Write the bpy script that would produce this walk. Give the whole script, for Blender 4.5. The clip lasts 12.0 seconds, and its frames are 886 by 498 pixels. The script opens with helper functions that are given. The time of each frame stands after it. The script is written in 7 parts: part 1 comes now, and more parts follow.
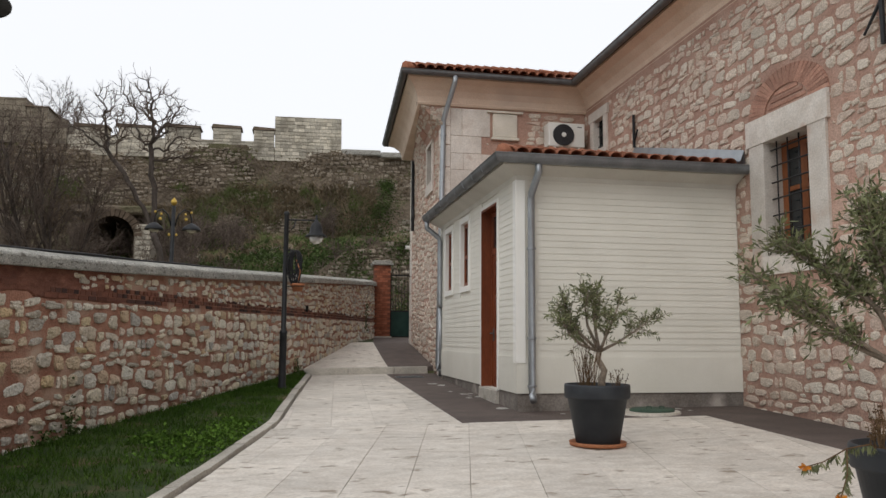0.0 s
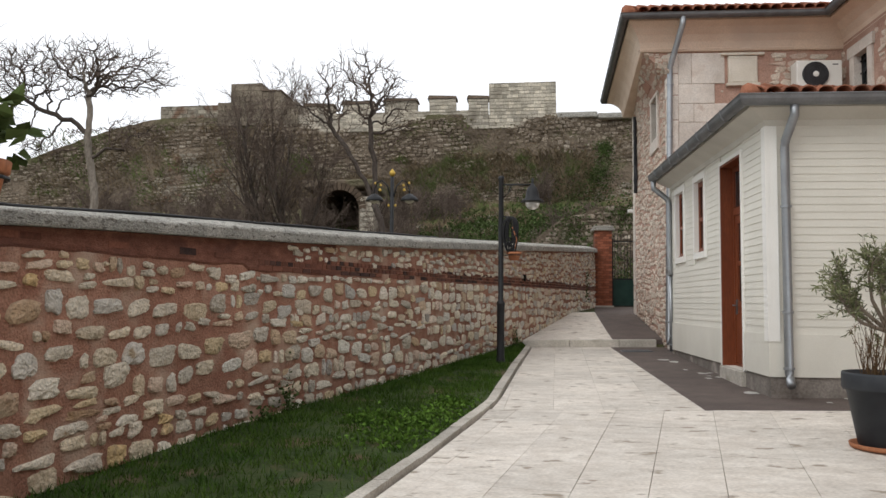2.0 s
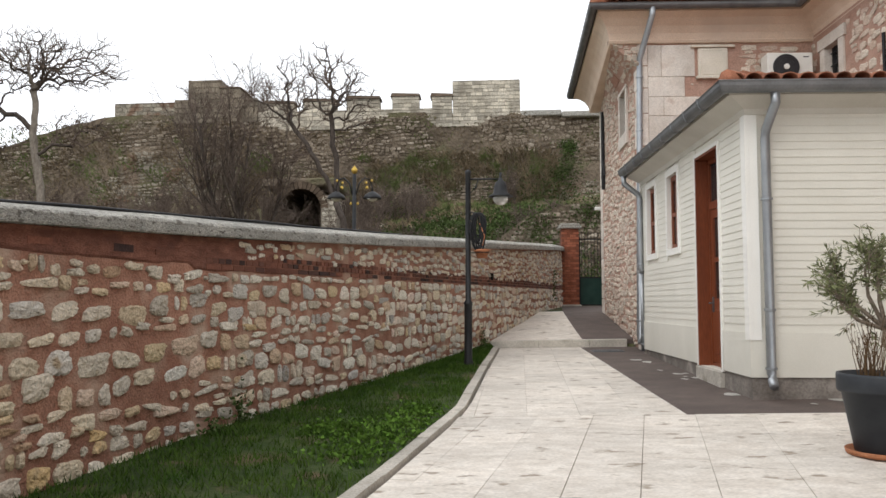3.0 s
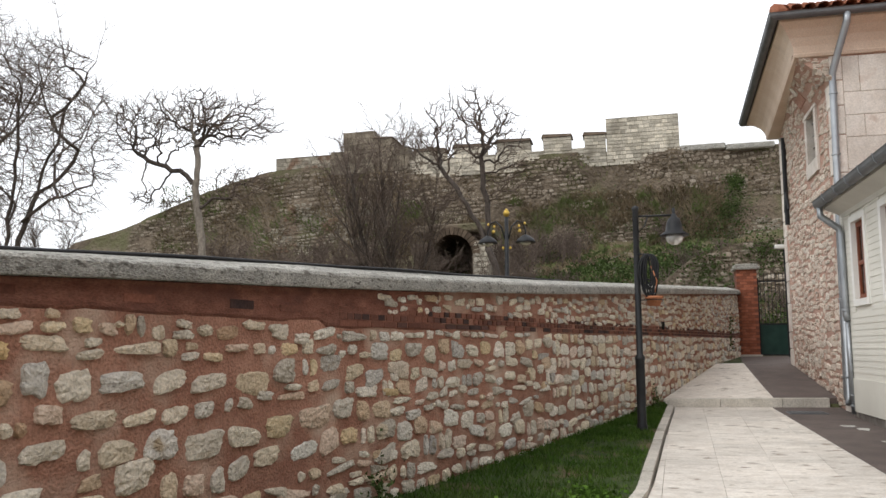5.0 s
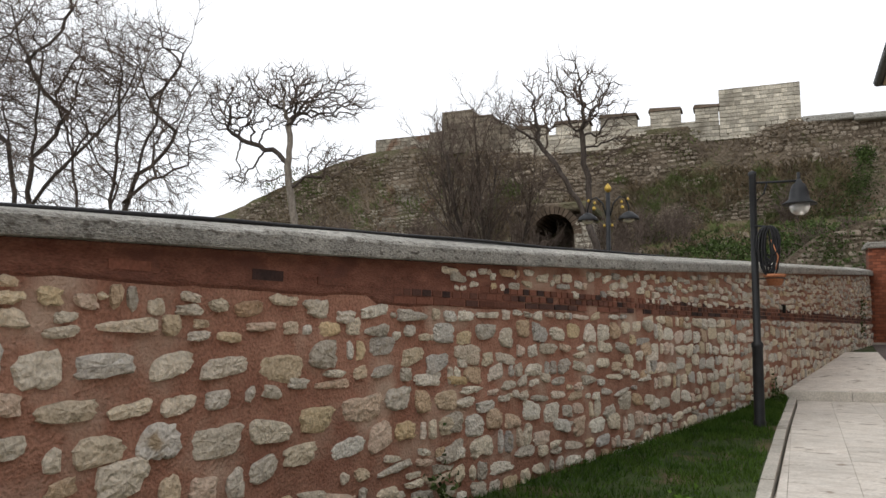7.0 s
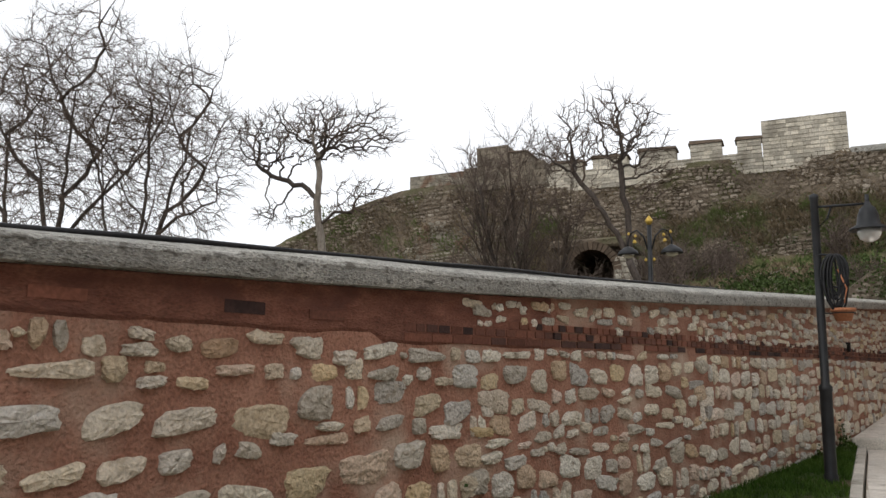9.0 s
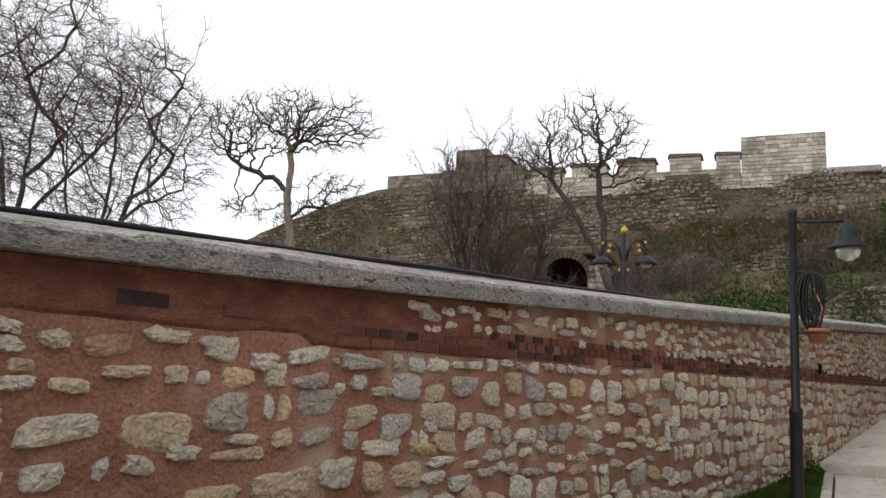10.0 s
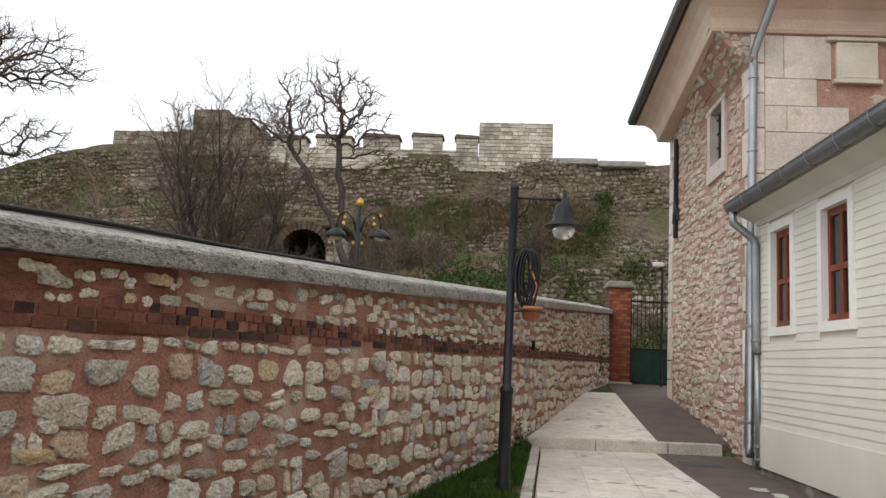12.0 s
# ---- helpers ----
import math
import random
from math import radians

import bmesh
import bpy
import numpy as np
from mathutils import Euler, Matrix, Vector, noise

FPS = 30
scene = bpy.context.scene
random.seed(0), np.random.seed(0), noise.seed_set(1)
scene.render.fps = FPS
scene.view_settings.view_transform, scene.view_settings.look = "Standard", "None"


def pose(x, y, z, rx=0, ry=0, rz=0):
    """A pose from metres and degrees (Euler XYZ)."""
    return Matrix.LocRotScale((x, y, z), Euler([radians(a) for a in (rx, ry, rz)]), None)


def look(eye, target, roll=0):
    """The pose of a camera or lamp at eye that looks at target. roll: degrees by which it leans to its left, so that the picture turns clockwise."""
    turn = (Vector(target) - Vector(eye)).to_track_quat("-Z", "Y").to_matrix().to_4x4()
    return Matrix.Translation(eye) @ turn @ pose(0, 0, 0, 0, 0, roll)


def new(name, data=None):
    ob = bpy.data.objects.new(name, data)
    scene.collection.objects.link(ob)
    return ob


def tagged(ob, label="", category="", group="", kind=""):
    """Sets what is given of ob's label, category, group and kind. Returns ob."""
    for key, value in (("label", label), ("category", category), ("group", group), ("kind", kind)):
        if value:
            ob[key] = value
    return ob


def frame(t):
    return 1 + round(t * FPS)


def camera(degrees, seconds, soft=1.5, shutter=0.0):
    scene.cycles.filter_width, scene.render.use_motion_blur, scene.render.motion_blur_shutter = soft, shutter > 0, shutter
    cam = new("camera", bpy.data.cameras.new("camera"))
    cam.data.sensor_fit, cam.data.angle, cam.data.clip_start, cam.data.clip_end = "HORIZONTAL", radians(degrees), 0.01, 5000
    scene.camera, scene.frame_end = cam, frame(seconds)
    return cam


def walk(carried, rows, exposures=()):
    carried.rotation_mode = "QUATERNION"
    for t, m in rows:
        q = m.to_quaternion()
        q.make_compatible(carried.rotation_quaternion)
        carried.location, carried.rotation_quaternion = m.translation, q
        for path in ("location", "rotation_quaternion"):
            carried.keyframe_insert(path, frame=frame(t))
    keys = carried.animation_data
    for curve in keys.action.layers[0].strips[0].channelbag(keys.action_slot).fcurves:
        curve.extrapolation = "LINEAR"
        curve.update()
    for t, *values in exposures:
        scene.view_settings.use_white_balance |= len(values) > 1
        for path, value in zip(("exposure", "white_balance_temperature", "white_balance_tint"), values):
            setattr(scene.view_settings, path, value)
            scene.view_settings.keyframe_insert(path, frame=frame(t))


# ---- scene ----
cam = camera(58.8, 12.0)
PATH = [
    (0, (-0.223, 0.469, 1.007), (0.157, 2.42, 1.229), 0.4),
    (0.5, (-0.118, 0.699, 0.996), (0.163, 2.671, 1.169), 1.4),
    (1, (-0.119, 0.968, 1.033), (0.241, 2.928, 1.211), -0.8),
    (1.5, (-0.22, 1.128, 1.056), (0.053, 3.099, 1.252), 0.8),
    (2, (-0.191, 1.391, 1.082), (-0.356, 3.38, 1.216), 0.5),
    (2.5, (-0.138, 1.739, 1.081), (-0.313, 3.73, 1.145), 0.7),
    (2.7, (-0.182, 1.821, 1.075), (-0.243, 3.817, 1.196), 0.3),
    (4.3, (-0.382, 2.689, 1.167), (-0.611, 4.669, 1.323), -2.0),
    (4.5, (-0.422, 2.785, 1.193), (-0.678, 4.762, 1.349), -0.2),
    (5, (-0.443, 3.105, 1.205), (-0.896, 5.037, 1.454), -0.1),
    (5.5, (-0.425, 3.317, 1.212), (-0.879, 5.255, 1.414), 0.8),
    (6, (-0.47, 3.569, 1.201), (-0.783, 5.533, 1.416), -0.7),
    (6.5, (-0.502, 3.846, 1.218), (-0.967, 5.773, 1.479), 0.0),
    (7, (-0.456, 4.083, 1.198), (-1.164, 5.942, 1.403), 0.6),
    (7.5, (-0.542, 4.332, 1.205), (-1.268, 6.182, 1.428), 1.1),
    (7.7, (-0.577, 4.447, 1.204), (-1.319, 6.292, 1.415), 0.2),
    (9.3, (-0.678, 4.959, 1.231), (-1.476, 6.767, 1.541), 0.8),
    (9.5, (-0.706, 5.06, 1.248), (-1.481, 6.88, 1.543), 1.6),
    (10, (-0.655, 5.32, 1.262), (-1.395, 7.152, 1.572), 3.0),
    (10.5, (-0.591, 5.509, 1.269), (-1.155, 7.41, 1.529), 3.2),
    (11, (-0.638, 5.762, 1.272), (-0.894, 7.73, 1.519), 2.0),
    (11.5, (-0.625, 5.998, 1.287), (-0.812, 7.969, 1.57), 3.0),
    (12, (-0.535, 6.194, 1.328), (-0.652, 8.171, 1.605), 3.0),
]
EXPOSURES = [(0, -0.34), (1.0, -0.24), (1.5, -0.2), (2.0, -0.07), (2.5, 0.1), (4.5, 0.22), (5.0, 0.18), (5.5, 0.06), (6.0, 0.14), (6.5, 0.13), (7.0, -0.06), (7.5, 0.06), (9.5, -0.12), (10.5, 0.0), (11.0, 0.1), (11.5, 0.08), (12, 0.05)]
walk(cam, [(t, look(eye, target, roll)) for t, eye, target, roll in PATH], EXPOSURES)

# ---- world, sun and exposure ----
world = bpy.data.worlds.new("overcast")
scene.world = world
world.use_nodes = True
wn = world.node_tree.nodes
wl = world.node_tree.links
sky = wn.new("ShaderNodeTexSky")
sky.sky_type = 'NISHITA'
sky.sun_disc = False
sky.sun_elevation, sky.sun_rotation = radians(42), radians(215)
cloud = wn.new("ShaderNodeMix")
cloud.data_type = 'RGBA'
cloud.inputs[0].default_value = 0.9
cloud.inputs[7].default_value = (13.2, 13.4, 13.8, 1)
wl.new(sky.outputs[0], cloud.inputs[6])
wn["Background"].inputs[1].default_value = 0.1
wl.new(cloud.outputs[2], wn["Background"].inputs[0])
sun = new("sun", bpy.data.lights.new("sun", 'SUN'))
sun.data.energy, sun.data.angle, sun.data.color = 0.7, radians(25), (1, 0.96, 0.9)
sun.matrix_world = look((-12, -17, 20), (0, 0, 0))


# ---- materials ----


def mat(name, a, b=None, scale=6.0, rough=0.85, bump=0.3, fine=60.0, metal=0.0, palette=None, vary=0.0, big=0.5, stain=None,
        stain_at=(0.55, 0.7), spec=0.3, stretch=(1, 1, 1), depth=0.01, grit=0.28, stain_scale=0.45, crust=0.0):
    """A procedural surface: two tones, fine grain, large variation, and a colour drawn piece by piece from a palette."""
    m = bpy.data.materials.new(name)
    m.use_nodes = True
    n, l = m.node_tree.nodes, m.node_tree.links
    bs = n["Principled BSDF"]
    bs.inputs["Roughness"].default_value, bs.inputs["Metallic"].default_value = rough, metal
    bs.inputs["Specular IOR Level"].default_value = spec
    geo = n.new("ShaderNodeNewGeometry")
    vec = n.new("ShaderNodeMapping")
    vec.inputs["Scale"].default_value = stretch
    l.new(geo.outputs["Position"], vec.inputs["Vector"])

    def noise_at(s, detail=4):
        t = n.new("ShaderNodeTexNoise")
        t.inputs["Scale"].default_value, t.inputs["Detail"].default_value = s, detail
        l.new(vec.outputs[0], t.inputs["Vector"])
        return t.outputs[0]

    def ramp(src, stops):
        r = n.new("ShaderNodeValToRGB")
        e = r.color_ramp.elements
        while len(e) < len(stops):
            e.new(0.5)
        for k, (p, c) in enumerate(stops):
            e[k].position, e[k].color = p, (*c, 1)
        l.new(src, r.inputs[0])
        return r.outputs[0]

    def mixc(kind, f, x, y):
        q = n.new("ShaderNodeMix")
        q.data_type, q.blend_type = 'RGBA', kind
        for sock, v in ((q.inputs[0], f), (q.inputs[6], x), (q.inputs[7], y)):
            if isinstance(v, (int, float)):
                sock.default_value = v
            elif isinstance(v, tuple):
                sock.default_value = (*v, 1)
            else:
                l.new(v, sock)
        return q.outputs[2]

    one = noise_at(scale)
    col = ramp(one, [(0.3, a), (0.7, b or a)])
    if palette or vary:
        inf = n.new("ShaderNodeObjectInfo")
        add = n.new("ShaderNodeMath")
        add.operation = 'ADD'
        l.new(inf.outputs["Random"], add.inputs[0])
        l.new(geo.outputs["Random Per Island"], add.inputs[1])
        fr = n.new("ShaderNodeMath")
        fr.operation = 'FRACT'
        l.new(add.outputs[0], fr.inputs[0])
        if palette:
            k = len(palette)
            pc = ramp(fr.outputs[0], [(i / k, c) for i, c in enumerate(palette)])
            col = mixc('MIX', 0.8, col, pc)
        if vary:
            dark = ramp(fr.outputs[0], [(0.0, (1 - vary,) * 3), (1.0, (1 + vary * 0.4,) * 3)])
            col = mixc('MULTIPLY', 1.0, col, dark)
    if big:
        lo = 1 - 0.5 * big
        col = mixc('MULTIPLY', 1.0, col, ramp(noise_at(scale * 0.13, 3), [(0.32, (lo, lo, lo)), (0.68, (1.05, 1.05, 1.05))]))
    if fine:
        col = mixc('MULTIPLY', 1.0, col, ramp(noise_at(fine, 5), [(0.3, (1 - grit,) * 3), (0.65, (1 + grit * 0.28,) * 3)]))
    if stain:
        f = ramp(noise_at(scale * stain_scale, 8), [(stain_at[0], (0, 0, 0)), (stain_at[1], (1, 1, 1))])
        col = mixc('MIX', f, col, stain)
    l.new(col, bs.inputs["Base Color"])
    if bump:
        bp = n.new("ShaderNodeBump")
        bp.inputs["Strength"].default_value, bp.inputs["Distance"].default_value = bump, depth
        l.new(noise_at(fine or scale * 4, 6), bp.inputs["Height"])
        l.new(bp.outputs[0], bs.inputs["Normal"])
        if crust:
            cr = n.new("ShaderNodeBump")
            cr.inputs["Strength"].default_value, cr.inputs["Distance"].default_value = 0.9, crust
            l.new(noise_at(scale, 7), cr.inputs["Height"])
            l.new(bp.outputs[0], cr.inputs["Normal"])
            l.new(cr.outputs[0], bs.inputs["Normal"])
    return m


M = {}
M["mortar_red"] = mat("mortar_red", (0.30, 0.14, 0.094), (0.43, 0.232, 0.162), 5, 0.95, 0.8, 60, stain=(0.47, 0.345, 0.265), stain_at=(0.5, 0.70), depth=0.025, grit=0.32, crust=0.03)
M["plaster_red"] = mat("plaster_red", (0.17, 0.066, 0.044), (0.29, 0.13, 0.088), 6, 0.95, 0.7, 50, stain=(0.13, 0.055, 0.04), stain_at=(0.52, 0.64), depth=0.02, grit=0.35, crust=0.02, stretch=(1, 1, 2.5))
M["rubble"] = mat("rubble", (0.578, 0.519, 0.428), (0.856, 0.813, 0.717), 26, 0.9, 0.8, 70, big=0.22, depth=0.02, stain=(0.353, 0.3, 0.225), stain_at=(0.60, 0.72), grit=0.34, crust=0.04, palette=[
    (0.728, 0.653, 0.524), (0.86, 0.824, 0.717), (0.642, 0.482, 0.257), (0.556, 0.535, 0.503), (0.835, 0.738, 0.567), (0.428, 0.385, 0.321), (0.856, 0.792, 0.674), (0.728, 0.556, 0.449), (0.535, 0.353, 0.182), (0.77, 0.738, 0.663), (0.342, 0.321, 0.3), (0.813, 0.706, 0.535)])
M["rubble_warm"] = mat("rubble_warm", (0.535, 0.46, 0.353), (0.835, 0.76, 0.642), 18, 0.9, 0.7, 55, big=0.3, depth=0.02, stain=(0.385, 0.3, 0.203), stain_at=(0.60, 0.74), grit=0.3, crust=0.045, palette=[
    (0.685, 0.599, 0.471), (0.835, 0.77, 0.653), (0.642, 0.428, 0.171), (0.535, 0.514, 0.471), (0.77, 0.642, 0.449), (0.353, 0.316, 0.262), (0.792, 0.706, 0.567), (0.663, 0.482, 0.235), (0.663, 0.631, 0.578), (0.728, 0.599, 0.428), (0.385, 0.214, 0.0963), (0.685, 0.514, 0.396)])
M["mortar_pink"] = mat("mortar_pink", (0.46, 0.275, 0.21), (0.56, 0.38, 0.30), 3, 0.95, 0.6, 45, depth=0.02)
M["rubble_pale"] = mat("rubble_pale", (0.60, 0.50, 0.41), (0.72, 0.645, 0.55), 14, 0.9, 0.6, 50, big=0.25, depth=0.02, grit=0.3, crust=0.03, stain=(0.46, 0.34, 0.26), stain_at=(0.6, 0.72), palette=[
    (0.65, 0.56, 0.465), (0.73, 0.665, 0.57), (0.58, 0.45, 0.355), (0.54, 0.485, 0.41), (0.67, 0.54, 0.445), (0.56, 0.42, 0.345), (0.71, 0.61, 0.51)])
M["brick"] = mat("brick", (0.17, 0.065, 0.042), (0.25, 0.10, 0.065), 10, 0.9, 0.5, 50, vary=0.4, palette=[(0.17, 0.065, 0.042), (0.25, 0.10, 0.065), (0.075, 0.045, 0.04), (0.21, 0.085, 0.055)])
M["brick_dark"] = mat("brick_dark", (0.045, 0.028, 0.026), (0.085, 0.045, 0.038), 10, 0.9, 0.5, 50, vary=0.4)
M["brick_pink"] = mat("brick_pink", (0.42, 0.22, 0.16), (0.52, 0.30, 0.22), 10, 0.9, 0.5, 50, vary=0.3)
M["coping"] = mat("coping", (0.46, 0.44, 0.39), (0.68, 0.66, 0.60), 30, 0.9, 0.9, 60, stain=(0.18, 0.165, 0.14), stain_at=(0.57, 0.65), vary=0.08, stretch=(1, 1, 2.2), depth=0.02, grit=0.4, crust=0.02)
M["travertine"] = mat("travertine", (0.64, 0.575, 0.50), (0.80, 0.745, 0.67), 7, 0.75, 0.3, 45, vary=0.12, big=0.28, stain=(0.30, 0.25, 0.195), stain_at=(0.61, 0.69), spec=0.35, stretch=(0.8, 1.35, 1), grit=0.2, stain_scale=0.8)
M["kerbstone"] = mat("kerbstone", (0.56, 0.52, 0.45), (0.70, 0.65, 0.575), 5, 0.9, 0.5, 50, vary=0.2, stain=(0.25, 0.23, 0.18), stain_at=(0.6, 0.75))
M["asphalt"] = mat("asphalt", (0.115, 0.09, 0.08), (0.16, 0.125, 0.11), 3, 0.8, 0.35, 160, big=0.5, spec=0.3)
M["joint"] = mat("joint", (0.44, 0.37, 0.29), (0.58, 0.50, 0.41), 6, 0.95, 0.3, 60)
M["siding"] = mat("siding", (0.69, 0.67, 0.595), (0.75, 0.73, 0.655), 2, 0.55, 0.08, 90, vary=0.03, big=0.08, grit=0.05)
M["white_trim"] = mat("white_trim", (0.80, 0.79, 0.74), (0.84, 0.83, 0.79), 3, 0.5, 0.05, 80, big=0.08, grit=0.05)
# white paint toned down: eave shade is put into the colour; the blinds share it
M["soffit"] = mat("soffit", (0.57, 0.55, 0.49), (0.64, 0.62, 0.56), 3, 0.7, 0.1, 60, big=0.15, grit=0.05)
M["plinth"] = mat("plinth", (0.19, 0.165, 0.145), (0.30, 0.27, 0.24), 4, 0.9, 0.6, 40, stain=(0.42, 0.38, 0.34), stain_at=(0.55, 0.68))
M["red_wood"] = mat("red_wood", (0.17, 0.042, 0.016), (0.24, 0.065, 0.024), 6, 0.45, 0.12, 70, stretch=(1, 1, 0.12), big=0.3, spec=0.4)
M["zinc"] = mat("zinc", (0.30, 0.32, 0.34), (0.40, 0.42, 0.44), 4, 0.42, 0.05, 40, metal=0.75, big=0.2, grit=0.05)
M["zinc_gutter"] = mat("zinc_gutter", (0.19, 0.20, 0.21), (0.27, 0.28, 0.29), 4, 0.45, 0.05, 40, metal=0.6, big=0.3, grit=0.1)
M["zinc_dark"] = mat("zinc_dark", (0.13, 0.135, 0.14), (0.19, 0.195, 0.20), 5, 0.5, 0.05, 40, metal=0.5, big=0.3, grit=0.05)
M["roof_tile"] = mat("roof_tile", (0.34, 0.125, 0.07), (0.46, 0.20, 0.12), 9, 0.85, 0.3, 60, vary=0.35, stain=(0.20, 0.12, 0.09), stain_at=(0.58, 0.75))
M["cornice"] = mat("cornice", (0.70, 0.545, 0.42), (0.79, 0.645, 0.52), 2, 0.85, 0.15, 50, big=0.2, stain=(0.56, 0.45, 0.36), stain_at=(0.6, 0.8), grit=0.14)
M["ashlar"] = mat("ashlar", (0.70, 0.63, 0.555), (0.81, 0.755, 0.685), 5, 0.85, 0.5, 45, vary=0.12, stain=(0.50, 0.39, 0.32), stain_at=(0.60, 0.72), grit=0.18, crust=0.01)
M["marble"] = mat("marble", (0.66, 0.61, 0.51), (0.74, 0.69, 0.60), 6, 0.7, 0.3, 50, stain=(0.55, 0.46, 0.33), stain_at=(0.6, 0.8), grit=0.14)
M["iron"] = mat("iron", (0.02, 0.021, 0.023), (0.035, 0.036, 0.038), 8, 0.5, 0.1, 80, metal=0.3, grit=0.05)
M["green_iron"] = mat("green_iron", (0.012, 0.045, 0.036), (0.02, 0.06, 0.048), 6, 0.5, 0.1, 60, grit=0.05)
M["gold"] = mat("gold", (0.50, 0.33, 0.06), (0.62, 0.42, 0.10), 8, 0.4, 0.05, 60, metal=0.6)
M["terracotta"] = mat("terracotta", (0.42, 0.16, 0.075), (0.52, 0.22, 0.11), 8, 0.8, 0.2, 60)
M["pot_black"] = mat("pot_black", (0.028, 0.032, 0.038), (0.045, 0.05, 0.056), 6, 0.55, 0.1, 80, big=0.3, grit=0.05)
M["soil"] = mat("soil", (0.05, 0.033, 0.02), (0.10, 0.07, 0.045), 20, 1.0, 1.0, 60, depth=0.03)
M["bark"] = mat("bark", (0.055, 0.043, 0.036), (0.115, 0.094, 0.08), 12, 0.95, 0.7, 40, stretch=(1, 1, 0.4))
M["bark_pale"] = mat("bark_pale", (0.20, 0.17, 0.14), (0.34, 0.30, 0.25), 12, 0.95, 0.7, 40, stretch=(1, 1, 0.4))
M["twig"] = mat("twig", (0.105, 0.08, 0.066), (0.185, 0.145, 0.118), 6, 0.95, 0.2, 0, spec=0.05)
M["olive_bark"] = mat("olive_bark", (0.22, 0.18, 0.14), (0.34, 0.28, 0.22), 20, 0.95, 0.6, 60)
M["olive_leaf"] = mat("olive_leaf", (0.125, 0.145, 0.06), (0.25, 0.265, 0.14), 10, 0.6, 0, 0, vary=0.6, big=0.2, spec=0.2)
M["leaf"] = mat("leaf", (0.05, 0.078, 0.024), (0.105, 0.145, 0.05), 6, 0.6, 0, 0, vary=0.5, big=0.3, spec=0.05)
M["dry"] = mat("dry", (0.11, 0.066, 0.038), (0.20, 0.13, 0.072), 10, 0.9, 0, 0, vary=0.4, spec=0.05)
M["grass"] = mat("grass", (0.038, 0.085, 0.013), (0.088, 0.145, 0.028), 2.5, 0.75, 0, 0, vary=0.5, big=0.3, spec=0.05)
M["weed"] = mat("weed", (0.065, 0.135, 0.018), (0.12, 0.21, 0.04), 6, 0.9, 0, 0, vary=0.5, big=0.2, spec=0.05)
M["turf"] = mat("turf", (0.030, 0.055, 0.012), (0.06, 0.082, 0.024), 5, 1.0, 0.8, 40, stain=(0.13, 0.09, 0.055), stain_at=(0.55, 0.72), depth=0.03)
M["hill"] = mat("hill", (0.12, 0.105, 0.055), (0.21, 0.165, 0.105), 0.7, 1.0, 1.0, 4, big=0.6, stain=(0.06, 0.085, 0.025), stain_at=(0.52, 0.66), depth=0.2)
M["ruin_core"] = mat("ruin_core", (0.145, 0.113, 0.082), (0.24, 0.19, 0.138), 0.9, 1.0, 1.0, 6, big=0.5, stain=(0.12, 0.115, 0.06), stain_at=(0.54, 0.66), depth=0.2)
M["ruin_stone"] = mat("ruin_stone", (0.24, 0.20, 0.15), (0.36, 0.31, 0.245), 2.5, 0.95, 0.8, 12, palette=[
    (0.24, 0.19, 0.14), (0.44, 0.375, 0.30), (0.31, 0.25, 0.185), (0.54, 0.475, 0.39), (0.19, 0.15, 0.11), (0.36, 0.30, 0.23)], depth=0.06)
M["ruin_ashlar"] = mat("ruin_ashlar", (0.58, 0.525, 0.42), (0.76, 0.70, 0.585), 1.5, 0.95, 0.7, 12, vary=0.42, stain=(0.24, 0.215, 0.17), stain_at=(0.58, 0.74), depth=0.05)
M["ruin_pale"] = mat("ruin_pale", (0.34, 0.30, 0.235), (0.50, 0.455, 0.37), 2.5, 0.95, 0.8, 14, vary=0.4, stain=(0.20, 0.13, 0.09), stain_at=(0.52, 0.64), depth=0.06)
M["brush"] = mat("brush", (0.18, 0.140, 0.092), (0.29, 0.225, 0.145), 0.9, 0.95, 0, 0, vary=0.5, big=0.3, stain=(0.13, 0.16, 0.06), stain_at=(0.50, 0.60), stain_scale=0.6, spec=0.05)
M["ruin_brown"] = mat("ruin_brown", (0.11, 0.08, 0.055), (0.17, 0.125, 0.09), 2, 1.0, 0.8, 10, vary=0.3)
M["dark"] = mat("dark", (0.008, 0.007, 0.006), (0.015, 0.012, 0.01), 2, 1.0, 0.3, 20)
M["plastic_white"] = mat("plastic_white", (0.70, 0.69, 0.64), (0.76, 0.75, 0.71), 4, 0.5, 0.04, 60, big=0.1, grit=0.05)
M["plastic_dark"] = mat("plastic_dark", (0.03, 0.03, 0.033), (0.05, 0.05, 0.055), 6, 0.5, 0.05, 60, grit=0.05)
M["rubber"] = mat("rubber", (0.012, 0.012, 0.013), (0.022, 0.022, 0.024), 8, 0.6, 0.1, 60)
M["orange"] = mat("orange", (0.62, 0.20, 0.015), (0.72, 0.30, 0.03), 30, 0.7, 0.2, 80)
M["cover_green"] = mat("cover_green", (0.045, 0.085, 0.06), (0.07, 0.12, 0.085), 8, 0.6, 0.3, 60)
glass = bpy.data.materials.new("window_glass")
glass.use_nodes = True
gb = glass.node_tree.nodes["Principled BSDF"]
gb.inputs["Base Color"].default_value = (0.02, 0.024, 0.026, 1)
gb.inputs["Roughness"].default_value, gb.inputs["Specular IOR Level"].default_value = 0.06, 0.6
M["glass"] = glass
M["brick_red"] = mat("brick_red", (0.36, 0.115, 0.06), (0.46, 0.17, 0.10), 10, 0.9, 0.5, 50, vary=0.35)
lampglass = bpy.data.materials.new("lamp_glass")
lampglass.use_nodes = True
